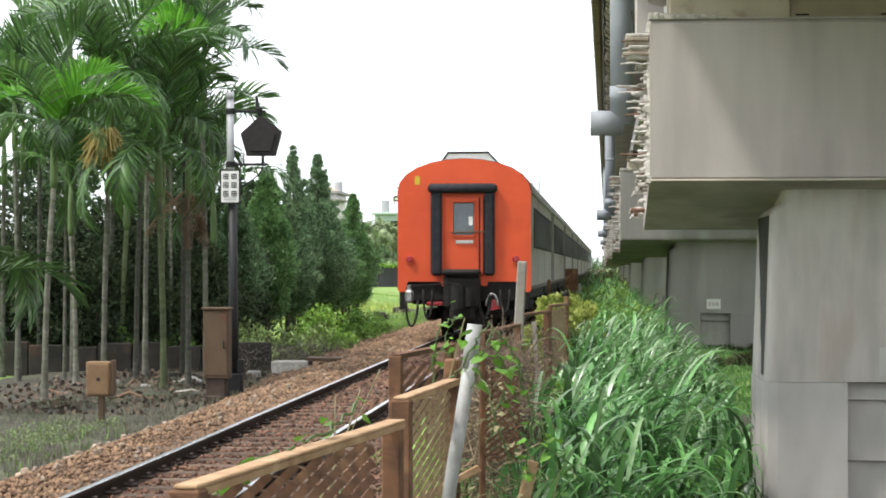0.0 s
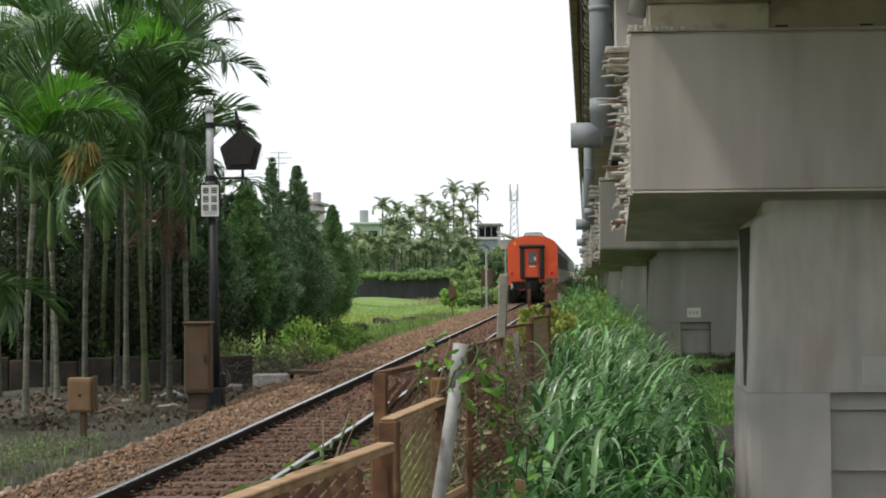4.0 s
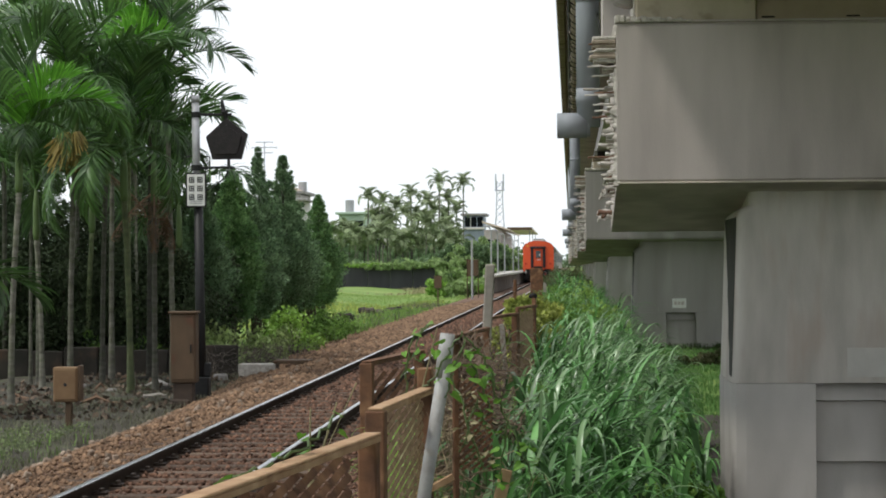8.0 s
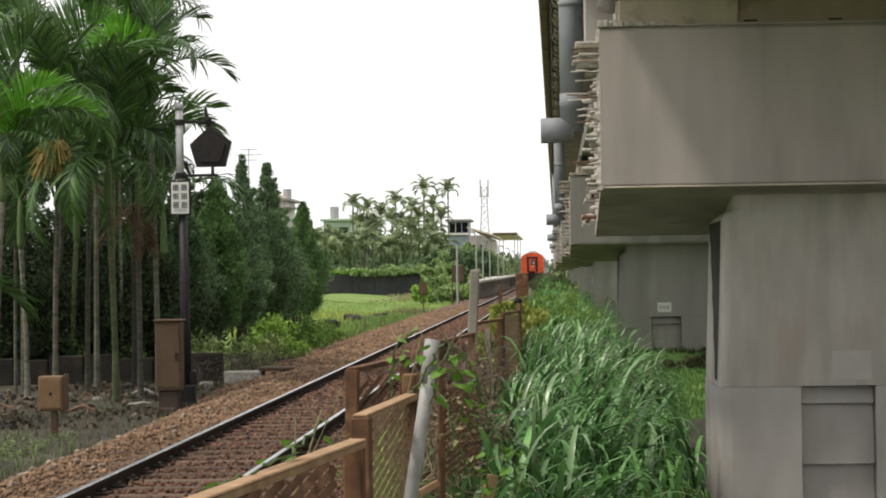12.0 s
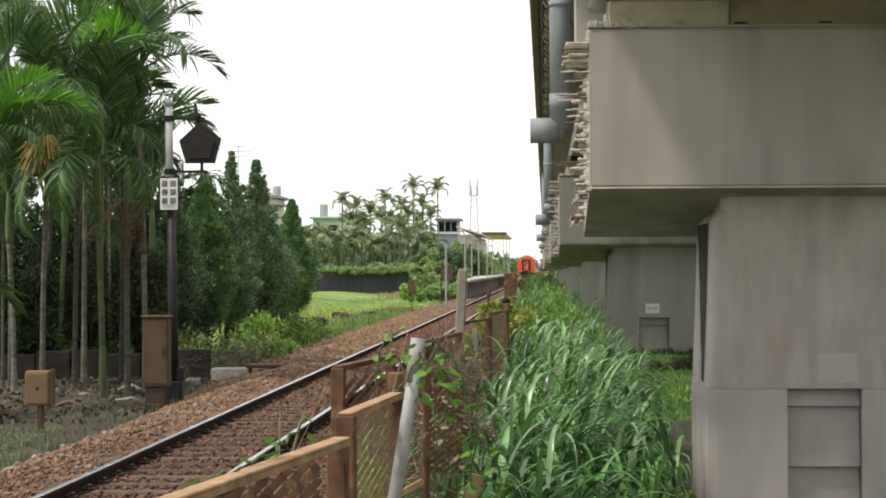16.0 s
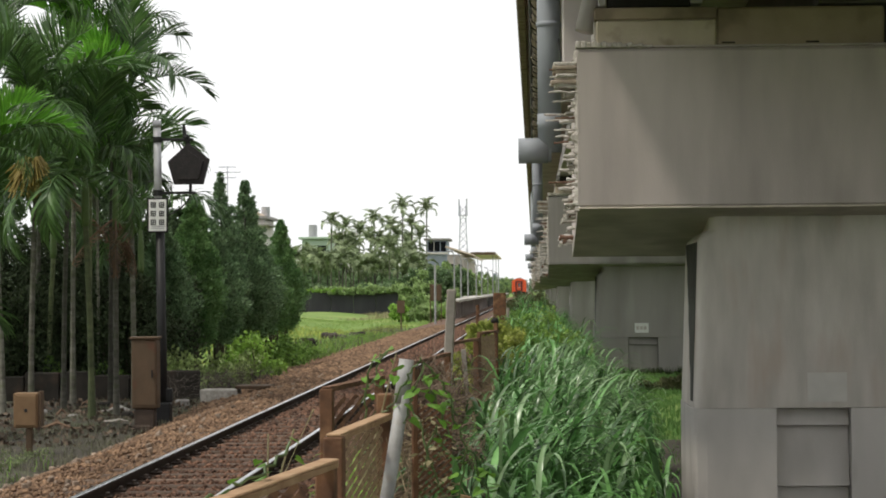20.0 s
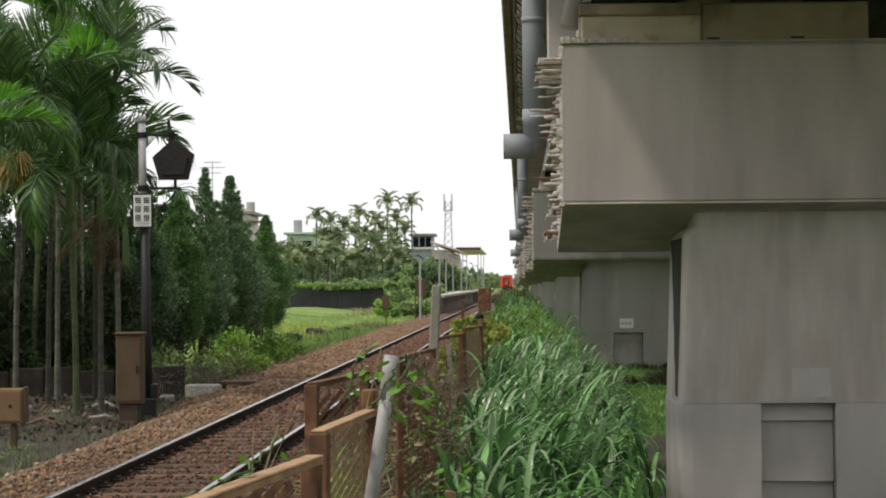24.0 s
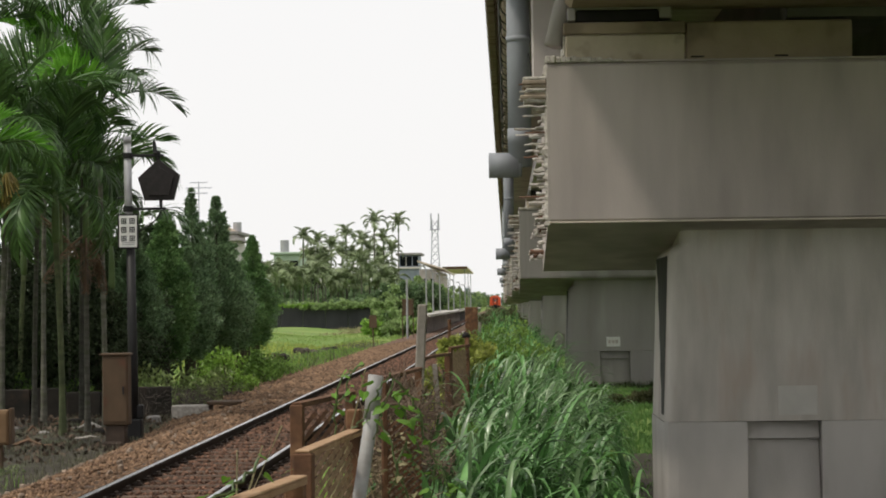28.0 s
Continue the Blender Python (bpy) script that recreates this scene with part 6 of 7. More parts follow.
build_station()
for k_b, (px, py, pw, ph) in enumerate(((-9.4, 233, 2.6, 5.6), (-8.6, 230, 2.6, 5.6), (-7.8, 232, 2.5, 5.7), (-7.1, 229, 2.2, 5.2), (-6.5, 231, 1.9, 4.6), (-6.2, 236, 1.3, 2.8), (-7.6, 292, 2.8, 4.6), (-8.6, 291, 2.4, 5.4), (-6.6, 294, 1.6, 4.2), (-8.2, 356, 3.2, 5.4), (-6.9, 358, 2.4, 4.6), (-7.4, 410, 3.0, 5.2), (-7.8, 470, 3.2, 5.6), (-8, 540, 3.6, 5.6), (-7.6, 222, 1.8, 3.2),
                                      (-13.3, 275, 2.6, 6.5), (-12.1, 272, 2.6, 6.3), (-10.9, 270, 2.6, 6.1), (-9.8, 268, 2.4, 5.8), (-10.3, 226, 2.4, 4.9), (-11.2, 224, 2.4, 4.3), (-12.2, 226, 2.6, 4.6), (-13.2, 223, 2.4, 3.9), (-14.2, 226, 2.4, 3.6), (-6.9, 330, 2.2, 5.2), (-6.7, 380, 2.2, 4.9), (-7.0, 440, 2.6, 5.4), (-7.2, 500, 3.0, 5.6), (-7.4, 600, 4.0, 6.2))):
    build_bush("platform_shrub", px, py, pw, ph, 1180 + k_b, (M_FARBUSH, M_FARDARK)[k_b % 2], "green shrub growing round the station house", 0.27, 100, blobs=28)
for i in range(22):
    build_bush("far_trees", -78 + 2.6 * i, 700 + 30 * rr4.random(), 15, (8 + 5 * rr4.random()) * (1 if i < 17 else 0.6), 1200 + i, M_FARDARK, "far belt of trees on the horizon", 0.9, 80, blobs=14)
for i in range(12):
    build_bush("horizon_trees", -48 + 6 * i, 1480 + 40 * rr4.random(), 16, 7 + 3 * rr4.random(), 1250 + i, M_FARDARK, "hazy far trees on the horizon", 1.2, 60, blobs=14)
for i in range(5):
    build_bush("far_shrub", 0.6 + 2.4 * i, 300 + 26 * i, 2.6, 1.5 + 0.3 * rr4.random(), 1240 + i, M_FARDARK, "distant dark shrub beside the line", 0.3, 70, blobs=14)


# ---- fence along the line ----
def lattice(L, H, cell=0.17, rise=0.085, wdt=0.006, turn=0.003):
    """Expanded-metal lattice in the plane y = 0, x from 0 to L: the rising strands turn their flat side, the falling ones their edge."""
    s = Shape()
    nx, nz = int(L / cell), int(H / rise)
    for i in range(nx):
        for k in range(nz):
            x, z = i * cell, k * rise
            for a, b, f, t in (((x, z + rise / 2), (x + cell / 2, z + rise), 1.35, turn), ((x + cell / 2, z), (x + cell, z + rise / 2), 1.35, turn), ((x, z + rise / 2), (x + cell / 2, z), 0.6, 0.004), ((x + cell / 2, z + rise), (x + cell, z + rise / 2), 0.6, 0.004)):
                s.add([(a[0], -t, a[1] - wdt * f), (b[0], -t, b[1] - wdt * f), (b[0], t, b[1] + wdt * f), (a[0], t, a[1] + wdt * f)], [(0, 1, 2, 3)])
    return s


def build_panel(ax, ay, bx, by, top, post_a=0.085, post_b=0.07, up_b=0.08, low=-0.35, filled=True):
    """A steel fence panel with its top rail from (ax, ay) to (bx, by)."""
    L = math.hypot(bx - ax, by - ay)
    ang = math.degrees(math.atan2(by - ay, bx - ax))
    pn = thing("fence_panel", "rusty steel fence panel with expanded mesh and a flat top rail", "fence", ax, ay, 0, ang, group="rusty fence panels")
    part("top_rail", Shape().box(0, L, -0.04, 0.024, top - 0.012, top, 0.004).box(0, L, -0.039, -0.031, top - 0.034, top - 0.0125, 0.003), M_RUST_TOP if ay < 14 else M_RUST, pn, "flat rusty top rail")
    da, db = (0.05, 0.035) if ay < 28 else (0.02, 0.025)
    part("post", Shape().box(-0.01, post_a - 0.01, -da, db * 0.99, low, top - 0.014, 0.006), M_RUST, pn)
    part("post", Shape().box(L - post_b, L, -db, db, low, top + up_b, 0.006), M_RUST, pn)
    part("bottom_rail", Shape().box(post_a, L - post_b, -0.03, 0.03, low + 0.15, low + 0.2, 0.005), M_RUST, pn)
    if not filled:
        return pn
    # Sunlit panels get tan mesh, the rest dark rust: light put into colour.
    me = lattice(L - post_a - post_b, top - low - 0.24, *((0.3, 0.05) if ay < 14 else (0.4, 0.075) if ay < 28 else (0.5, 0.065)), wdt=0.0085 if ay < 14 else 0.009 if ay < 18 else 0.016 if ay > 28 else 0.028, turn=0.0045 if 9 < ay < 14 else 0.008).mesh("mesh_infill", M_MESHWIRE if 9 < ay < 14 or ay > 28 else M_RUST)
    tagged(part("mesh_infill", me, None, pn, "rusty expanded metal mesh", m=pose(post_a, 0, low + 0.2)), kind="stuff")
    return pn


for q in ((-1.055, 5.69, -0.747, 8.2, 1.0, 0.08, 0.07, -0.015), (-0.862, 9.6, -0.742, 11.3, 1.0, 0.085, 0.09, 0.095), (-1.33, 14.35, -1.11, 16.3, 1.0, 0.07, 0.06, -0.015), (-1.07, 19.4, -0.85, 22.2, 1.0, 0.06, 0.06, -0.015),
          (-0.97, 25.2, -0.69, 27.4, 1.03, 0.05, 0.1, -0.015, -0.35, False), (-0.69, 28.3, -0.5, 30.0, 1.08, 0.08, 0.1, 0.09)):
    build_panel(*q)


def build_mesh_scrap():
    """A torn end of the fence hanging beside the white pipe."""
    sc = thing("mesh_scrap", "torn rusty mesh hanging from a short rusty post", "fence", -0.60, 11.1, 0, 18, group="")
    part("post", Shape().box(0.0, 0.028, -0.015, 0.015, -0.4, 1.1, 0.005), M_RUST, sc)
    me = lattice(0.18, 0.46, 0.045, 0.032, 0.0055).mesh("mesh_infill", M_RUST)
    tagged(part("mesh_infill", me, None, sc, "torn rusty mesh", m=pose(0.02, -0.01, 0.6)), kind="stuff")
    part("board", Shape().box(-0.12, 0.24, -0.05, -0.03, 0.50, 0.535, 0.004, pose(0, 0, 0, 0, -26, 0)), M_RUST_TOP, sc, "slanting scrap of wood")
    part("board", Shape().box(-0.03, 0.03, -0.09, -0.06, -0.4, 0.62, 0.006, pose(0.1, 0, 0, 0, 14, 0)), M_RUST_TOP, sc, "weathered plank leaning on the posts")


build_mesh_scrap()


def build_loose_posts():
    p = thing("concrete_post", "leaning weathered concrete fence post", "post", -0.99, 24.3, -0.35)
    m = pose(0, 0, 0, 0, 3.2, 0)
    part("shaft", Shape().box(-0.05, 0.05, -0.05, 0.05, -0.1, 1.97, 0.012, m), M_POSTCONC, p)
    part("chip", Shape().box(-0.07, 0.06, -0.06, 0.06, 1.15, 1.2, 0.02, m), M_POSTCONC, p)
    g = thing("rusty_post", "short rust-brown post beside the track", "post", -1.3, 52, -0.35)
    part("shaft", Shape().box(-0.038, 0.038, -0.038, 0.038, -0.1, 1.62, 0.01), M_RUST, g)
    s = thing("rusty_sheet", "rusty steel sheet standing on edge in the fence line", "fence", -1.24, 82, -0.35)
    part("sheet", Shape().box(-0.24, 0.22, -0.03, 0.03, -0.1, 1.85, 0.015), M_RUST, s)
    part("post", Shape().box(0.23, 0.34, -0.05, 0.05, -0.1, 1.3, 0.015), M_POSTCONC, s)
    w = thing("white_pipe", "weathered white pipe leaning against the fence", "pipe", -0.60, 10.55, 0)
    part("lower_tube", Shape().tube([(-0.22, 0, -0.4), (-0.105, 0, 0.55), (-0.01, 0, 1.12)], 0.032, 16), M_PVC_WHITE, w, smooth=True)
    part("upper_tube", Shape().tube([(-0.02, 0.004, 1.08), (0.008, 0.004, 1.285)], 0.0355, 16), M_PVC_WHITE, w, "short upper end, slightly askew", smooth=True)


build_loose_posts()
kn = thing("post_knob", "dark rounded cap on a rusty fence post", "post cap", -0.52, 29.97, 1.165)
part("cap", Shape().tube([(0, 0, 0), (0, 0, 0.03), (0, 0, 0.06), (0, 0, 0.075)], [0.05, 0.06, 0.045, 0.015], 10), M_UNDER, kn, smooth=True)
lean = thing("leaning_plank", "pale weathered plank leaning on a rusty fence post", "plank", -0.76, 27.2, -0.4)
part("board", Shape().box(-0.03, 0.03, -0.015, 0.015, 0, 1.3, 0.004, pose(0, 0, 0, 0, -4, 0)), M_POSTCONC, lean)


def build_tangle(x, y, z, w, h, n, seed, material, label):
    """Thin dead twigs and runners matted together on the fence."""
    r = random.Random(seed)
    ob = thing("dry_creeper", label, "vine", x, y, z)
    sh = Shape()
    for i in range(n):
        p = Vector((r.gauss(0, w * 0.3), r.gauss(0, 0.08), r.uniform(0, h)))
        d = Vector((r.gauss(0, 0.6), r.gauss(0, 0.35), r.gauss(0.15, 0.7))).normalized() * r.uniform(0.1, 0.3)
        e = Vector((r.gauss(0, 0.05), r.gauss(0, 0.04), r.gauss(-0.03, 0.05)))
        sh.tube([p, p + d * 0.5 + e, p + d + e * 0.5], [r.uniform(0.002, 0.005), 0.003, 0.0015], 4)
    tagged(part("twig_mat", sh, material, ob), kind="stuff")
    return ob


M_TWIG = mat("dry_twig", (0.2, 0.15, 0.11), (0.09, 0.062, 0.046), 0.9, 6, bump=0.0, island=0.5)
M_TWIG_GREY = mat("grey_dead_twig", (0.2, 0.17, 0.15), (0.11, 0.09, 0.08), 0.9, 6, bump=0.0, island=0.5)
for k_t, (px, py) in enumerate(((-6.5, 42.2), (-6.2, 44.0), (-6.15, 46.0), (-6.3, 48.5))):
    build_tangle(px, py, GROUND_Z, 1.6, 0.55, 260, 4800 + k_t, M_TWIG_GREY, "heap of grey dead twigs under the shrubs")
M_TWIG_PALE = mat("pale_dry_twig", (0.38, 0.3, 0.2), (0.24, 0.18, 0.12), 0.9, 6, bump=0.0, island=0.4)
for k_t, (px, py, pz, pw, ph, pn, pm) in enumerate(((-0.62, 12.9, 0.35, 0.3, 0.7, 650, M_TWIG), (-0.5, 12.6, 0.1, 0.26, 0.7, 450, M_TWIG), (-0.62, 11.4, 0.0, 0.16, 0.9, 170, M_TWIG_PALE), (-0.66, 15.0, 0.3, 0.3, 0.7, 200, M_TWIG), (-0.42, 11.9, -0.2, 0.2, 0.7, 150, M_TWIG), (-0.7, 26.5, -0.3, 0.3, 1.1, 200, M_TWIG),
                                                       (-0.9, 20.0, -0.3, 0.45, 1.25, 380, M_TWIG), (-0.7, 17.5, -0.3, 0.4, 1.15, 320, M_TWIG), (-0.6, 13.8, 0.0, 0.3, 0.95, 260, M_TWIG))):
    build_tangle(px, py, pz, pw, ph, pn, 4700 + k_t, pm, "matted dry brown creeper twigs on the old fence")


# ---- tall grass and creepers ----
def blade_mesh(name, roots, n_each, lo, hi, width, material, seed, spread=0.22, length=0.75, edge=None, rows=9, wind=0.45, org=(0, 0, 0), stiff=(52, 86), tip=1.8, foot=0.72):
    """Long arching blades with a folded midrib, sprouting from leaning canes in tufts; wind: how far they turn towards +X."""
    r = np.random.default_rng(seed)
    roots = np.asarray(roots, float)
    idx = np.repeat(np.arange(len(roots)), n_each)
    n = len(idx)
    H = roots[idx, 3] * r.uniform(lo, hi, n)
    # foot of each blade: somewhere up a cane that fans out of the tuft
    ca, cl, up = r.uniform(0, 2 * np.pi, n), np.abs(r.normal(0, spread, n)), r.random(n) ** 0.8 * foot
    bx = roots[idx, 0] + np.cos(ca) * cl * (0.35 + up)
    by = roots[idx, 1] + np.sin(ca) * cl * (0.35 + up)
    bz = roots[idx, 2] + H * up
    L = length * r.uniform(0.6, 1.25, n)
    az = ca + r.normal(0, 0.9, n)
    az = np.arctan2(np.sin(az), np.cos(az) + wind)
    th0 = np.radians(r.uniform(stiff[0], stiff[1], n))
    bend = np.radians(r.uniform(120, 200, n))
    if edge:
        ok = (bx + np.cos(az) * L * 0.75 < edge * by) & (bx < edge * by - 0.1)
        idx, H, bx, by, bz, L, az, th0, bend = (q[ok] for q in (idx, H, bx, by, bz, L, az, th0, bend))
        n = len(idx)
    s = np.linspace(0, 1, rows)
    th = th0[:, None] - bend[:, None] * s[None] ** tip
    step = L[:, None] / (rows - 1)
    rad = np.concatenate([np.zeros((n, 1)), np.cumsum(np.cos(th[:, :-1]) * step, 1)], 1)
    z = np.concatenate([np.zeros((n, 1)), np.cumsum(np.sin(th[:, :-1]) * step, 1)], 1)
    cx = bx[:, None] + rad * np.cos(az)[:, None] - org[0]
    cy = by[:, None] + rad * np.sin(az)[:, None] - org[1]
    cz = bz[:, None] + z - org[2]
    w = width * r.uniform(0.55, 1.25, n)[:, None] * np.minimum(1, 0.45 + s * 2.6) * (1 - s ** 1.7) + 0.001
    tw = az + np.pi / 2 + r.normal(0, 0.25, n)
    sx, sy = np.cos(tw)[:, None], np.sin(tw)[:, None]
    left = np.stack([cx + sx * w, cy + sy * w, cz + w * 0.4], -1)
    mid = np.stack([cx, cy, cz], -1)
    right = np.stack([cx - sx * w, cy - sy * w, cz + w * 0.4], -1)
    v = np.stack([left, mid, right], 2).reshape(-1, 3)
    fs = []
    for i in range(rows - 1):
        a = i * 3
        fs += [(a, a + 1, a + 4, a + 3), (a + 1, a + 2, a + 5, a + 4)]
    f = (np.array(fs)[None] + (np.arange(n) * rows * 3)[:, None, None]).reshape(-1, 4)
    me = quick_mesh(name, v, f, material)
    me.polygons.foreach_set("use_smooth", np.ones(len(me.polygons), bool))
    return me


def blades(name, roots, n_each, lo, hi, width, material, label, seed, spread=0.22, length=0.75, edge=None, rows=9, wind=0.45):
    return tagged(new(name, blade_mesh(name, roots, n_each, lo, hi, width, material, seed, spread, length, edge, rows, wind)), label, "grass", kind="stuff")


def tufts(n, x0, x1, y0, y1, h0, h1, seed):
    r = np.random.default_rng(seed)
    y = y0 + (y1 - y0) * r.random(n)
    f = (y - y0) / (y1 - y0)
    a0, a1 = x0 if isinstance(x0, tuple) else (x0, x0), x1 if isinstance(x1, tuple) else (x1, x1)
    xa, xb = a0[0] + (a0[1] - a0[0]) * f, a1[0] + (a1[1] - a1[0]) * f
    return np.stack([xa + (xb - xa) * r.random(n), y, np.full(n, GROUND_Z + 0.02), r.uniform(h0, h1, n)], 1)


M_STRIP = mat("strip_leaf", (0.28, 0.4, 0.1), (0.17, 0.28, 0.06), 0.5, 3, bump=0.0, island=0.4, trans=0.35)
# Pale blade colour that paints the sky's glints on bent grass.
M_PALE_GLINT = mat("pale_glint_blade", (0.29, 0.43, 0.22), (0.16, 0.28, 0.12), 0.3, 2, bump=0.0, island=0.35, spec=0.7, trans=0.3)
SWAYING = []


def grass_clump(x, y, height, seed, canes, label, width=0.021, length=0.6, spread=0.13, wind=0.9, pale=4, edge=0.066, radius=0.2, tall=(0.68, 0.98), foot=0.84, tip=2.1, per=24, stiff=(42, 86)):
    """One clump of tall grass on its root: dark green blades, pale ones on top painted as glints, a few dry ones at its
    foot.
    """
    r = np.random.default_rng(seed)
    z0 = float(ground_z(x, y)) + 0.02
    top = height - z0
    clump = thing("grass_clump", label, "grass", x, y, z0, group="clumps of tall grass beside the fence")
    a, q = r.uniform(0, 6.28, canes), radius * np.sqrt(r.random(canes))
    roots = np.stack([x + np.cos(a) * q, y + np.sin(a) * q * 1.5, np.full(canes, z0), top * r.uniform(tall[0], tall[1], canes)], 1)
    org = (x, y, z0)
    tagged(part("blade_tuft", blade_mesh("blade_tuft", roots, per, 0.45, 1.0, width, M_BLADE, seed + 1, spread, length, edge, 11, wind, org, stiff, tip, foot), None, clump), kind="stuff")
    tagged(part("silvery_tuft", blade_mesh("silvery_tuft", roots, max(1, pale // 4), 0.85, 1.08, width * 0.75, M_PALE_GLINT, seed + 2, spread, length * 0.85, edge, 11, wind + 0.3, org, (stiff[0] - 6, stiff[1] - 6), tip, foot + 0.06), None, clump, "pale blades standing for glints on bent blades"), kind="stuff")
    tagged(part("dry_tuft", blade_mesh("dry_tuft", roots[:3], 5, 0.2, 0.6, 0.006, M_BLADE_DRY, seed + 3, spread, length * 0.7, edge, 9, wind, org), None, clump, "pale dry blades"), kind="stuff")
    SWAYING.append((clump, org, seed))
    return clump


# the near clump falls away to the right, the middle one stands level with the fence tops
for k_g, (px, py, ph) in enumerate(((-0.42, 13.4, 0.95), (-0.44, 12.7, 0.8), (-0.38, 14.2, 1.08), (-0.32, 12.0, 0.8), (-0.24, 12.9, 0.92), (-0.1, 13.3, 0.98), (-0.18, 14.2, 0.98), (0.02, 13.0, 0.98), (0.1, 14.3, 1.0), (0.22, 13.4, 0.9), (0.32, 14.6, 0.92), (0.4, 13.2, 0.76), (0.52, 14.4, 0.78),
                                   (0.62, 15.4, 0.8), (-0.02, 15.2, 0.82), (-0.3, 11.2, 0.55), (-0.1, 11.6, 0.72), (0.12, 11.8, 0.66), (0.3, 12.2, 0.62), (0.42, 16.2, 0.6), (0.7, 16.4, 0.55), (0.2, 16.2, 0.62), (0.62, 13.2, 0.52), (0.74, 14.3, 0.58), (0.52, 12.3, 0.42), (0.84, 15.6, 0.6), (0.72, 13.8, 0.6), (0.62, 12.6, 0.46), (0.8, 14.8, 0.64), (0.3, 15.4, 0.75), (-0.28, 13.6, 0.95))):
    ph = ph + 0.24
    grass_clump(px, py, ph, 2100 + 10 * k_g, 15, "clump of tall lush grass with long arching blades", width=0.0225, length=0.72, wind=0.6, edge=0.066 if px > 0.5 else 0.06, stiff=(50, 86), tip=2.0, foot=0.74, per=13, pale=4, spread=0.15)
for k_g, (px, py, ph) in enumerate(((-0.2, 19.5, 0.55), (-0.22, 21.5, 0.5), (0.0, 20.5, 0.85), (0.2, 21.0, 1.12), (0.42, 20.4, 1.1), (0.0, 22.6, 1.15), (0.3, 23.2, 1.16), (0.52, 22.4, 1.1), (-0.32, 24.0, 0.42), (0.0, 25.2, 1.0), (0.26, 25.6, 1.2),
                                   (0.56, 25.0, 1.12), (0.7, 23.6, 0.95), (-0.36, 27.2, 0.36), (0.05, 28.2, 1.15), (0.36, 28.4, 1.2), (0.66, 27.8, 1.05), (0.1, 30.6, 1.22), (-0.3, 30.4, 1.2), (0.45, 31.2, 1.2), (0.2, 18.4, 0.62), (0.55, 18.8, 0.52), (0.84, 22.0, 0.95), (0.82, 24.6, 1.05), (0.98, 26.6, 1.0), (0.74, 20.5, 0.8), (0.95, 29.0, 1.05))):
    ph = ph + 0.3 - 0.14 * max(0, px + 0.27)
    grass_clump(px, py, ph, 2500 + 10 * k_g, 26, "clump of green grass with pale glint blades, blown over to one side", width=0.021, length=0.52, wind=0.8, pale=12, edge=0.058, radius=0.3, tall=(0.6, 0.9), foot=0.8, tip=2.0, per=12, stiff=(36, 82))
FAR = np.concatenate([tufts(70, (-0.35, -0.8), (0.95, 1.0), 33, 95, 0.8, 1.15, 4), tufts(90, (-1.0, -1.3), (0.5, 0.2), 95, 260, 1.2, 1.8, 5)])
blades("tall_grass_far", FAR, 50, 0.6, 1.1, 0.026, M_BLADE, "strip of tall grass receding beside the track", 33, 0.4, 0.95, rows=6)
blades("silvery_grass_far", FAR[:70], 14, 0.85, 1.1, 0.02, M_PALE_GLINT, "pale blades standing for glints in the strip of tall grass", 38, 0.3, 0.7, rows=6, wind=1.0)
blades("dry_grass", np.concatenate([tufts(14, -0.6, -0.3, 10.6, 12, 0.8, 1.1, 16), tufts(24, -0.6, 1.0, 18, 34, 1.0, 1.2, 7)]), 9, 0.3, 1.0, 0.006, M_BLADE_DRY, "pale dry blades among the tall grass", 34)
blades("pale_broad_grass", tufts(7, -0.42, -0.12, 10.3, 11.2, 0.5, 0.75, 15), 9, 0.6, 1.1, 0.017, M_PALE_GLINT, "broad pale blades drooping at the foot of the fence", 39, 0.12, 0.6)


def vine_leaf(material, fold):
    """A heart-shaped leaf one unit long, folded along its midrib."""
    outline = ((0, 0), (0.32, -0.16), (0.5, 0.12), (0.36, 0.5), (0, 1.0), (-0.36, 0.5), (-0.5, 0.12), (-0.32, -0.16))
    s = Shape()
    vs = [(u, v, fold * abs(u) - 0.12 * v * v) for u, v in outline] + [(0, 0.35, -0.02)]
    s.add(vs, [(i, (i + 1) % 8, 8) for i in range(8)])
    return s.mesh("leaf", material)


LEAVES = {}


def build_vine(name, label, stems, leaves, size, seed, material=M_VINE, jitter=0.05):
    r = random.Random(seed)
    vine = thing(name, label, "vine", *stems[0][0])
    ox, oy, oz = stems[0][0]
    spots = []
    for pts in stems:
        q = []
        for i in range(len(pts) - 1):
            for k in range(5):
                f = k / 5
                q.append(tuple(pts[i][c] * (1 - f) + pts[i + 1][c] * f - (ox, oy, oz)[c] + r.uniform(-0.012, 0.012) for c in range(3)))
        q.append(tuple(pts[-1][c] - (ox, oy, oz)[c] for c in range(3)))
        part("stem", Shape().tube(q, 0.005, 5), M_PSHAFT, vine)
        for i in range(leaves):
            c = q[r.randrange(len(q))]
            spots.append(tuple(v + r.gauss(0, jitter) for v in c))
    kinds = LEAVES.setdefault(material.name, [vine_leaf(material, f) for f in (0.1, 0.25, -0.15)])
    for p in spots:
        m = pose(*p, 0, 0, r.uniform(0, 360)) @ pose(0, 0, 0, r.uniform(-55, 35), r.uniform(-35, 35), 0) @ Matrix.Scale(size * r.uniform(0.6, 1.25), 4)
        part("leaf", r.choice(kinds), None, vine, m=m)
    return vine


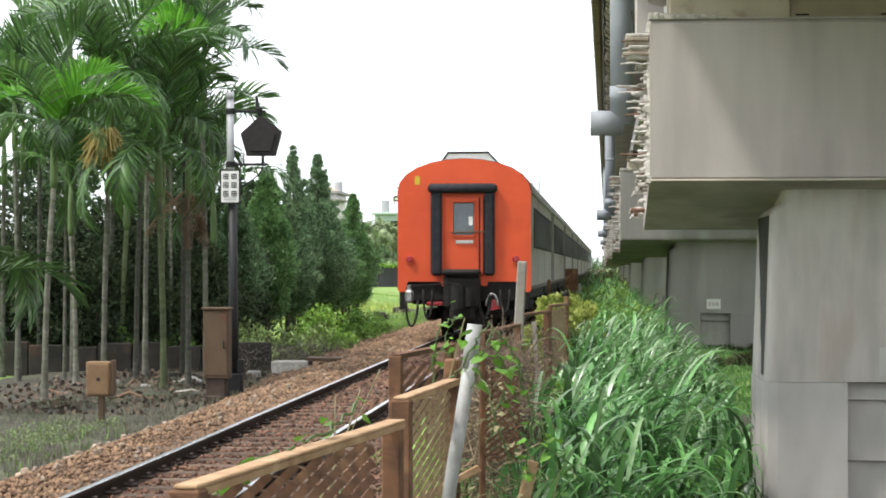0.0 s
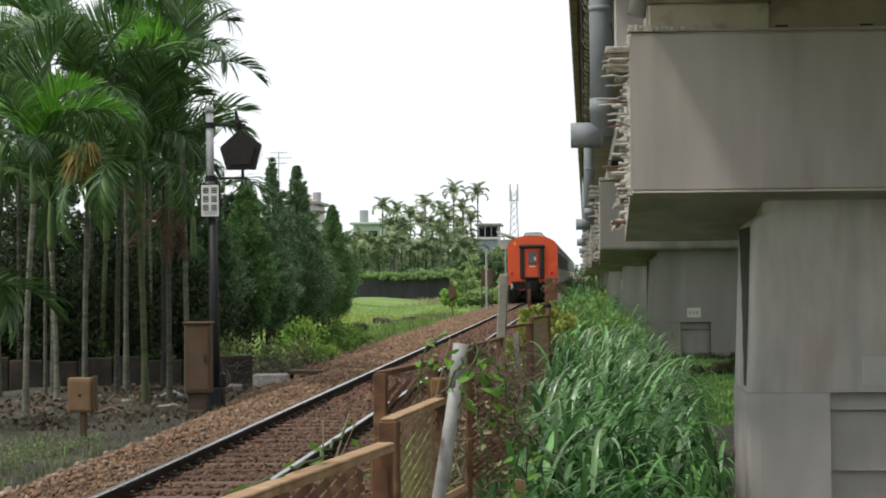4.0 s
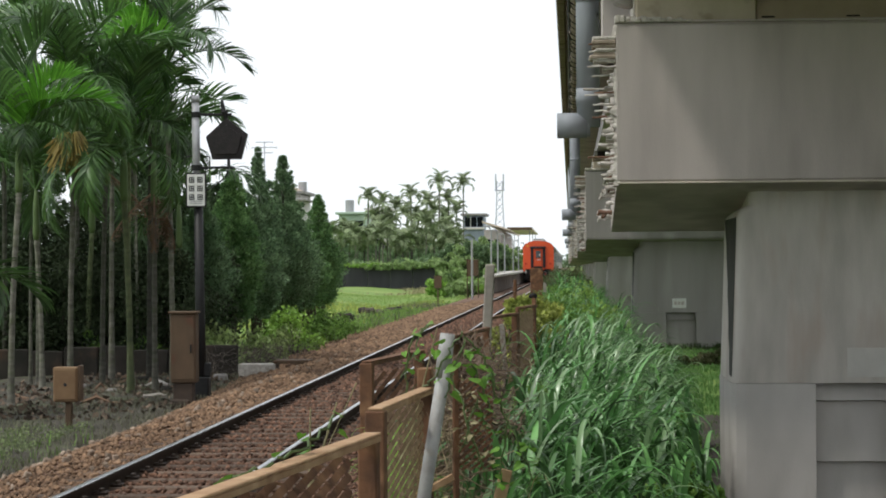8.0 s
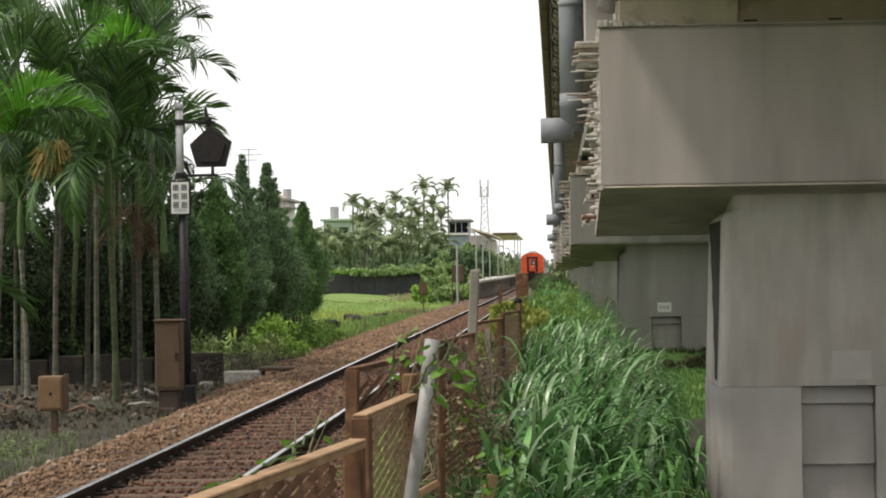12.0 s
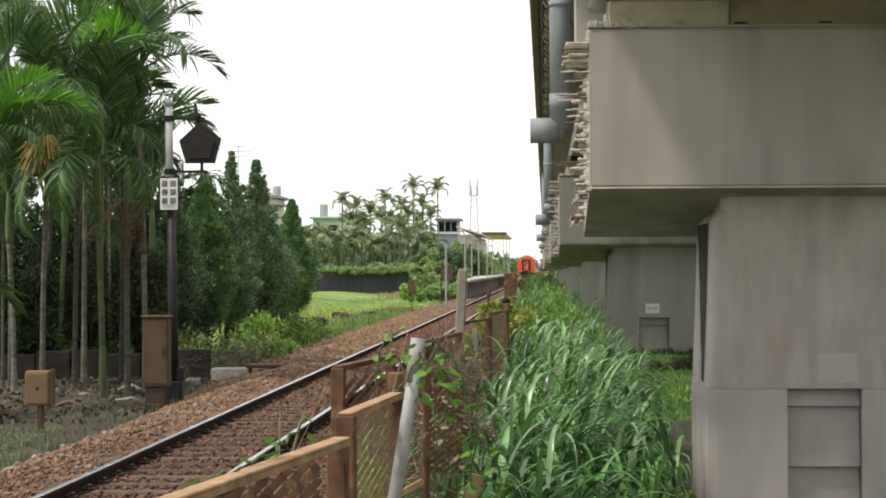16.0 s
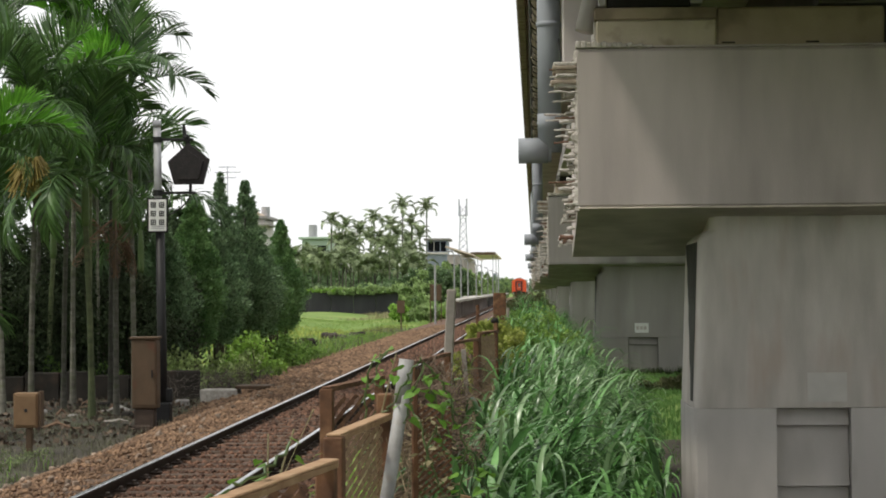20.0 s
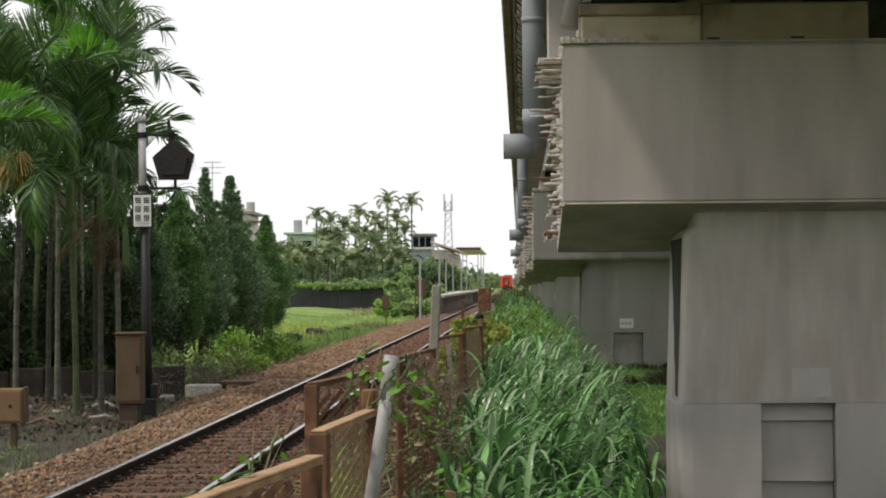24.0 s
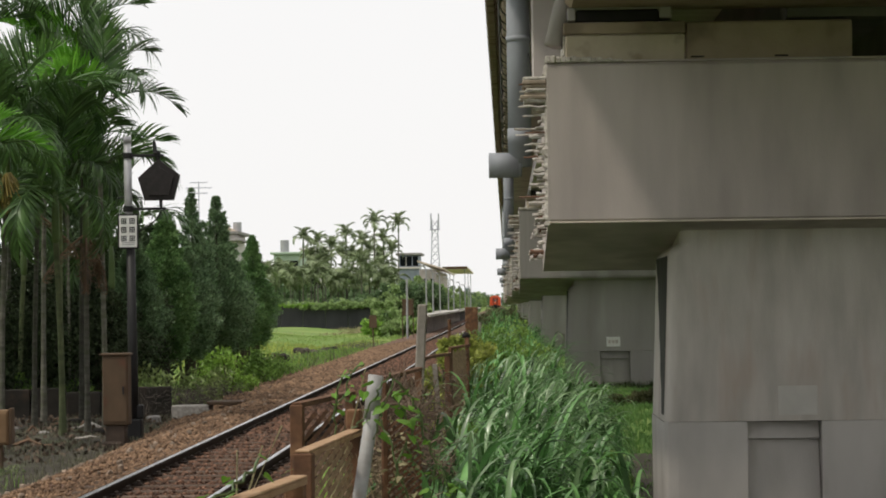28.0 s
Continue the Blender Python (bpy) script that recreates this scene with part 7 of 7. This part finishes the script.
build_vine("creeper", "bright green heart-leaved creeper climbing over the fence and pipe",
           [[(-0.6, 10.45, 1.0), (-0.56, 10.4, 1.14), (-0.5, 10.4, 1.27), (-0.42, 10.5, 1.18), (-0.36, 10.6, 1.02)], [(-0.52, 10.5, 1.2), (-0.45, 10.6, 1.08), (-0.4, 10.7, 0.92)],
            [(-0.4, 10.6, 1.1), (-0.33, 10.8, 0.85), (-0.36, 11.0, 0.55)], [(-0.3, 11, 0.8), (-0.22, 11, 0.6), (-0.24, 11, 0.4)]], 16, 0.056, 41, jitter=0.045)
build_vine("creeper", "sprig of creeper over the fence mesh behind the pipe", [[(-1.1, 14.2, 0.9), (-1.0, 14.1, 1.05), (-0.95, 14.1, 1.0)], [(-1.0, 14.2, 1.05), (-0.95, 14.2, 1.2), (-0.88, 14.2, 1.24)]], 5, 0.055, 46, jitter=0.05)
build_vine("creeper", "young green creeper sprawling over the top rail of the fence", [[(-1.16, 6.6, 0.85), (-1.08, 6.6, 0.95), (-1.0, 6.6, 0.99), (-0.92, 6.8, 1.01)], [(-0.92, 6.9, 1.01), (-0.86, 7.3, 1.04), (-0.82, 7.6, 1.10)]], 7, 0.045, 42, jitter=0.022)
build_vine("dry_creeper", "tangle of dry brown creeper hanging on the fence",
           [[(-0.75, 13, -0.2), (-0.62, 13, 0.5), (-0.58, 13, 1.0)], [(-0.6, 13.5, -0.2), (-0.52, 13.4, 0.4), (-0.6, 13.3, 0.95)], [(-0.7, 14, 0.1), (-0.45, 13.8, 0.6), (-0.5, 13.6, 0.2)], [(-0.85, 12.5, -0.1), (-0.62, 12.6, 0.3), (-0.55, 12.5, 0.7)], [(-0.8, 16, 0.2), (-0.6, 16, 0.8), (-0.5, 16, 0.4)]], 20, 0.04, 43, M_BLADE_DRY, 0.08)
build_vine("dry_creeper", "brown dead creeper tangled in the fence mesh", [[(-0.98, 6.2, 0.2), (-0.96, 6.5, 0.7), (-0.93, 6.8, 0.5)], [(-0.92, 6.8, 0.1), (-0.88, 7.2, 0.6), (-0.85, 7.5, 0.85)], [(-0.86, 7.4, 0.2), (-0.83, 7.7, 0.75), (-0.8, 7.9, 0.5)]], 20, 0.035, 47, M_FROND_DRY, 0.05)
build_vine("dry_creeper", "straw-brown tangle on the torn mesh beside the pipe", [[(-0.6, 11.05, 1.05), (-0.52, 11.0, 0.85), (-0.45, 11.0, 0.62)], [(-0.56, 11.0, 0.7), (-0.48, 11.0, 0.95), (-0.42, 11.1, 0.8)], [(-0.6, 11, 0.3), (-0.5, 11, 0.5), (-0.45, 11, 0.3)]], 22, 0.035, 48, M_BLADE_DRY, 0.05)
build_vine("creeper_stalk", "pale green stalk arching past the pipe top", [[(-0.72, 10.9, 1.03), (-0.64, 10.5, 1.1), (-0.57, 10.4, 1.22), (-0.52, 10.4, 1.3)], [(-0.82, 10.9, 0.95), (-0.8, 10.8, 1.15), (-0.76, 10.7, 1.27), (-0.69, 10.7, 1.32)]], 1, 0.05, 49, jitter=0.02)
stalks = thing("dry_stalks", "pale dry weed stalks leaning over the rail", "weeds", -1.1, 9.0, -0.3)
for k_s, pts in enumerate(([(0, 0, 0), (0.03, 0, 0.9), (0.04, 0, 1.34)], [(0.0, -1, 0.3), (0.12, -1, 1.0), (0.25, -1, 1.42)], [(-0.1, -1.5, 0.2), (0.1, -1.4, 0.95), (0.34, -1.2, 1.5)], [(-0.15, 2.2, 0.0), (0.28, 2.2, 1.05), (0.42, 2.2, 1.6)])):
    part("stalk", Shape().tube(pts, [0.008, 0.007, 0.003], 5), M_BLADE_DRY, stalks)
for k_b, (px, py, pw, ph, mt) in enumerate(((-0.6, 30.6, 0.6, 2.0, M_BUSH_YEL), (-0.36, 31.8, 0.7, 1.85, M_BUSH_YEL), (-0.84, 30.8, 0.5, 1.92, M_BUSH_YEL), (-0.5, 34.5, 0.8, 1.75, M_BUSH_YEL), (-0.45, 38.5, 0.8, 1.7, M_BUSH_YEL), (-0.62, 32.6, 0.6, 1.7, M_BUSH_YEL), (-0.55, 36, 0.7, 1.6, M_STRIP), (-0.45, 40, 0.8, 1.4, M_BUSH), (-0.5, 45, 0.9, 1.4, M_STRIP), (-0.4, 52, 0.9, 1.6, M_BUSH), (-0.4, 60, 1.0, 1.7, M_BUSH), (-1.0, 31.2, 0.4, 1.45, M_BUSH_YEL))):
    build_bush("weedy_bush", px, py, pw, ph, 1300 + k_b, mt, "yellow-green weedy bush smothering the fence", 0.06, 190, blobs=22)
for k_b, (px, py, pw, ph) in enumerate(((-0.45, 100, 1.5, 2.0), (-0.95, 112, 1.3, 1.85), (0.2, 104, 1.3, 1.9), (-0.8, 150, 1.8, 2.1), (0.3, 140, 2.0, 2.2))):
    build_bush("weedy_bush", px, py, pw, ph, 1390 + k_b, M_SCRUB, "dark bush closing the strip beside the track", 0.1, 150, blobs=20)
rb5 = random.Random(55)
for k_b in range(26):
    py = 38 + 3.2 * k_b
    build_bush("weedy_bush", -0.55 + (k_b % 3) * 0.5 + 0.2 * rb5.random() - 0.003 * py, py, 1.1 + 0.005 * py, 1.2 + 0.35 * rb5.random(), 1360 + k_b, (M_BUSH, M_BUSH, M_STRIP)[k_b % 3], "leafy green bush in the strip beside the track", 0.08, 110, blobs=18)
blades("fence_weeds", np.concatenate([tufts(30, -0.95, -0.6, 9, 24, 0.7, 1.0, 9)]), 12, 0.5, 1.1, 0.009, M_BUSH, "thin green weeds behind the fence mesh", 36, 0.12, 0.5)
for k_b, (px, py, pw, ph) in enumerate(((0.46, 12.4, 0.45, 1.05), (0.58, 14.8, 0.5, 1.1), (0.36, 11.4, 0.45, 0.9), (0.72, 17.5, 0.5, 1.1), (0.58, 13.3, 0.4, 1.05), (0.66, 13.0, 0.3, 0.75), (0.74, 14.2, 0.3, 0.85), (0.59, 12.0, 0.3, 0.65), (0.82, 15.4, 0.3, 0.85), (0.9, 16.6, 0.3, 0.8), (-0.28, 10.6, 0.3, 0.75), (-0.05, 10.9, 0.35, 0.7), (0.15, 11.0, 0.4, 0.72), (-0.2, 17.2, 0.6, 1.4))):
    build_bush("leafy_weed", px, py, pw, ph, 1330 + k_b, M_BUSH, "broad-leaved green weed among the tall grass", 0.055, 170, blobs=20)
blades("mesh_weeds", tufts(48, (-0.96, -1.08), (-0.86, -0.94), 10.9, 12.9, 1.35, 1.6, 10), 24, 0.3, 1.05, 0.01, M_FRESH, "bright green weeds pushing through the fence mesh", 37, 0.05, 0.3)
blades("mesh_weeds", tufts(60, (-0.96, -0.86), (-0.9, -0.8), 9.75, 11.3, 0.75, 1.2, 11), 22, 0.3, 1.0, 0.01, M_FRESH, "bright green weeds behind the rusty mesh", 40, 0.04, 0.25)
motions()
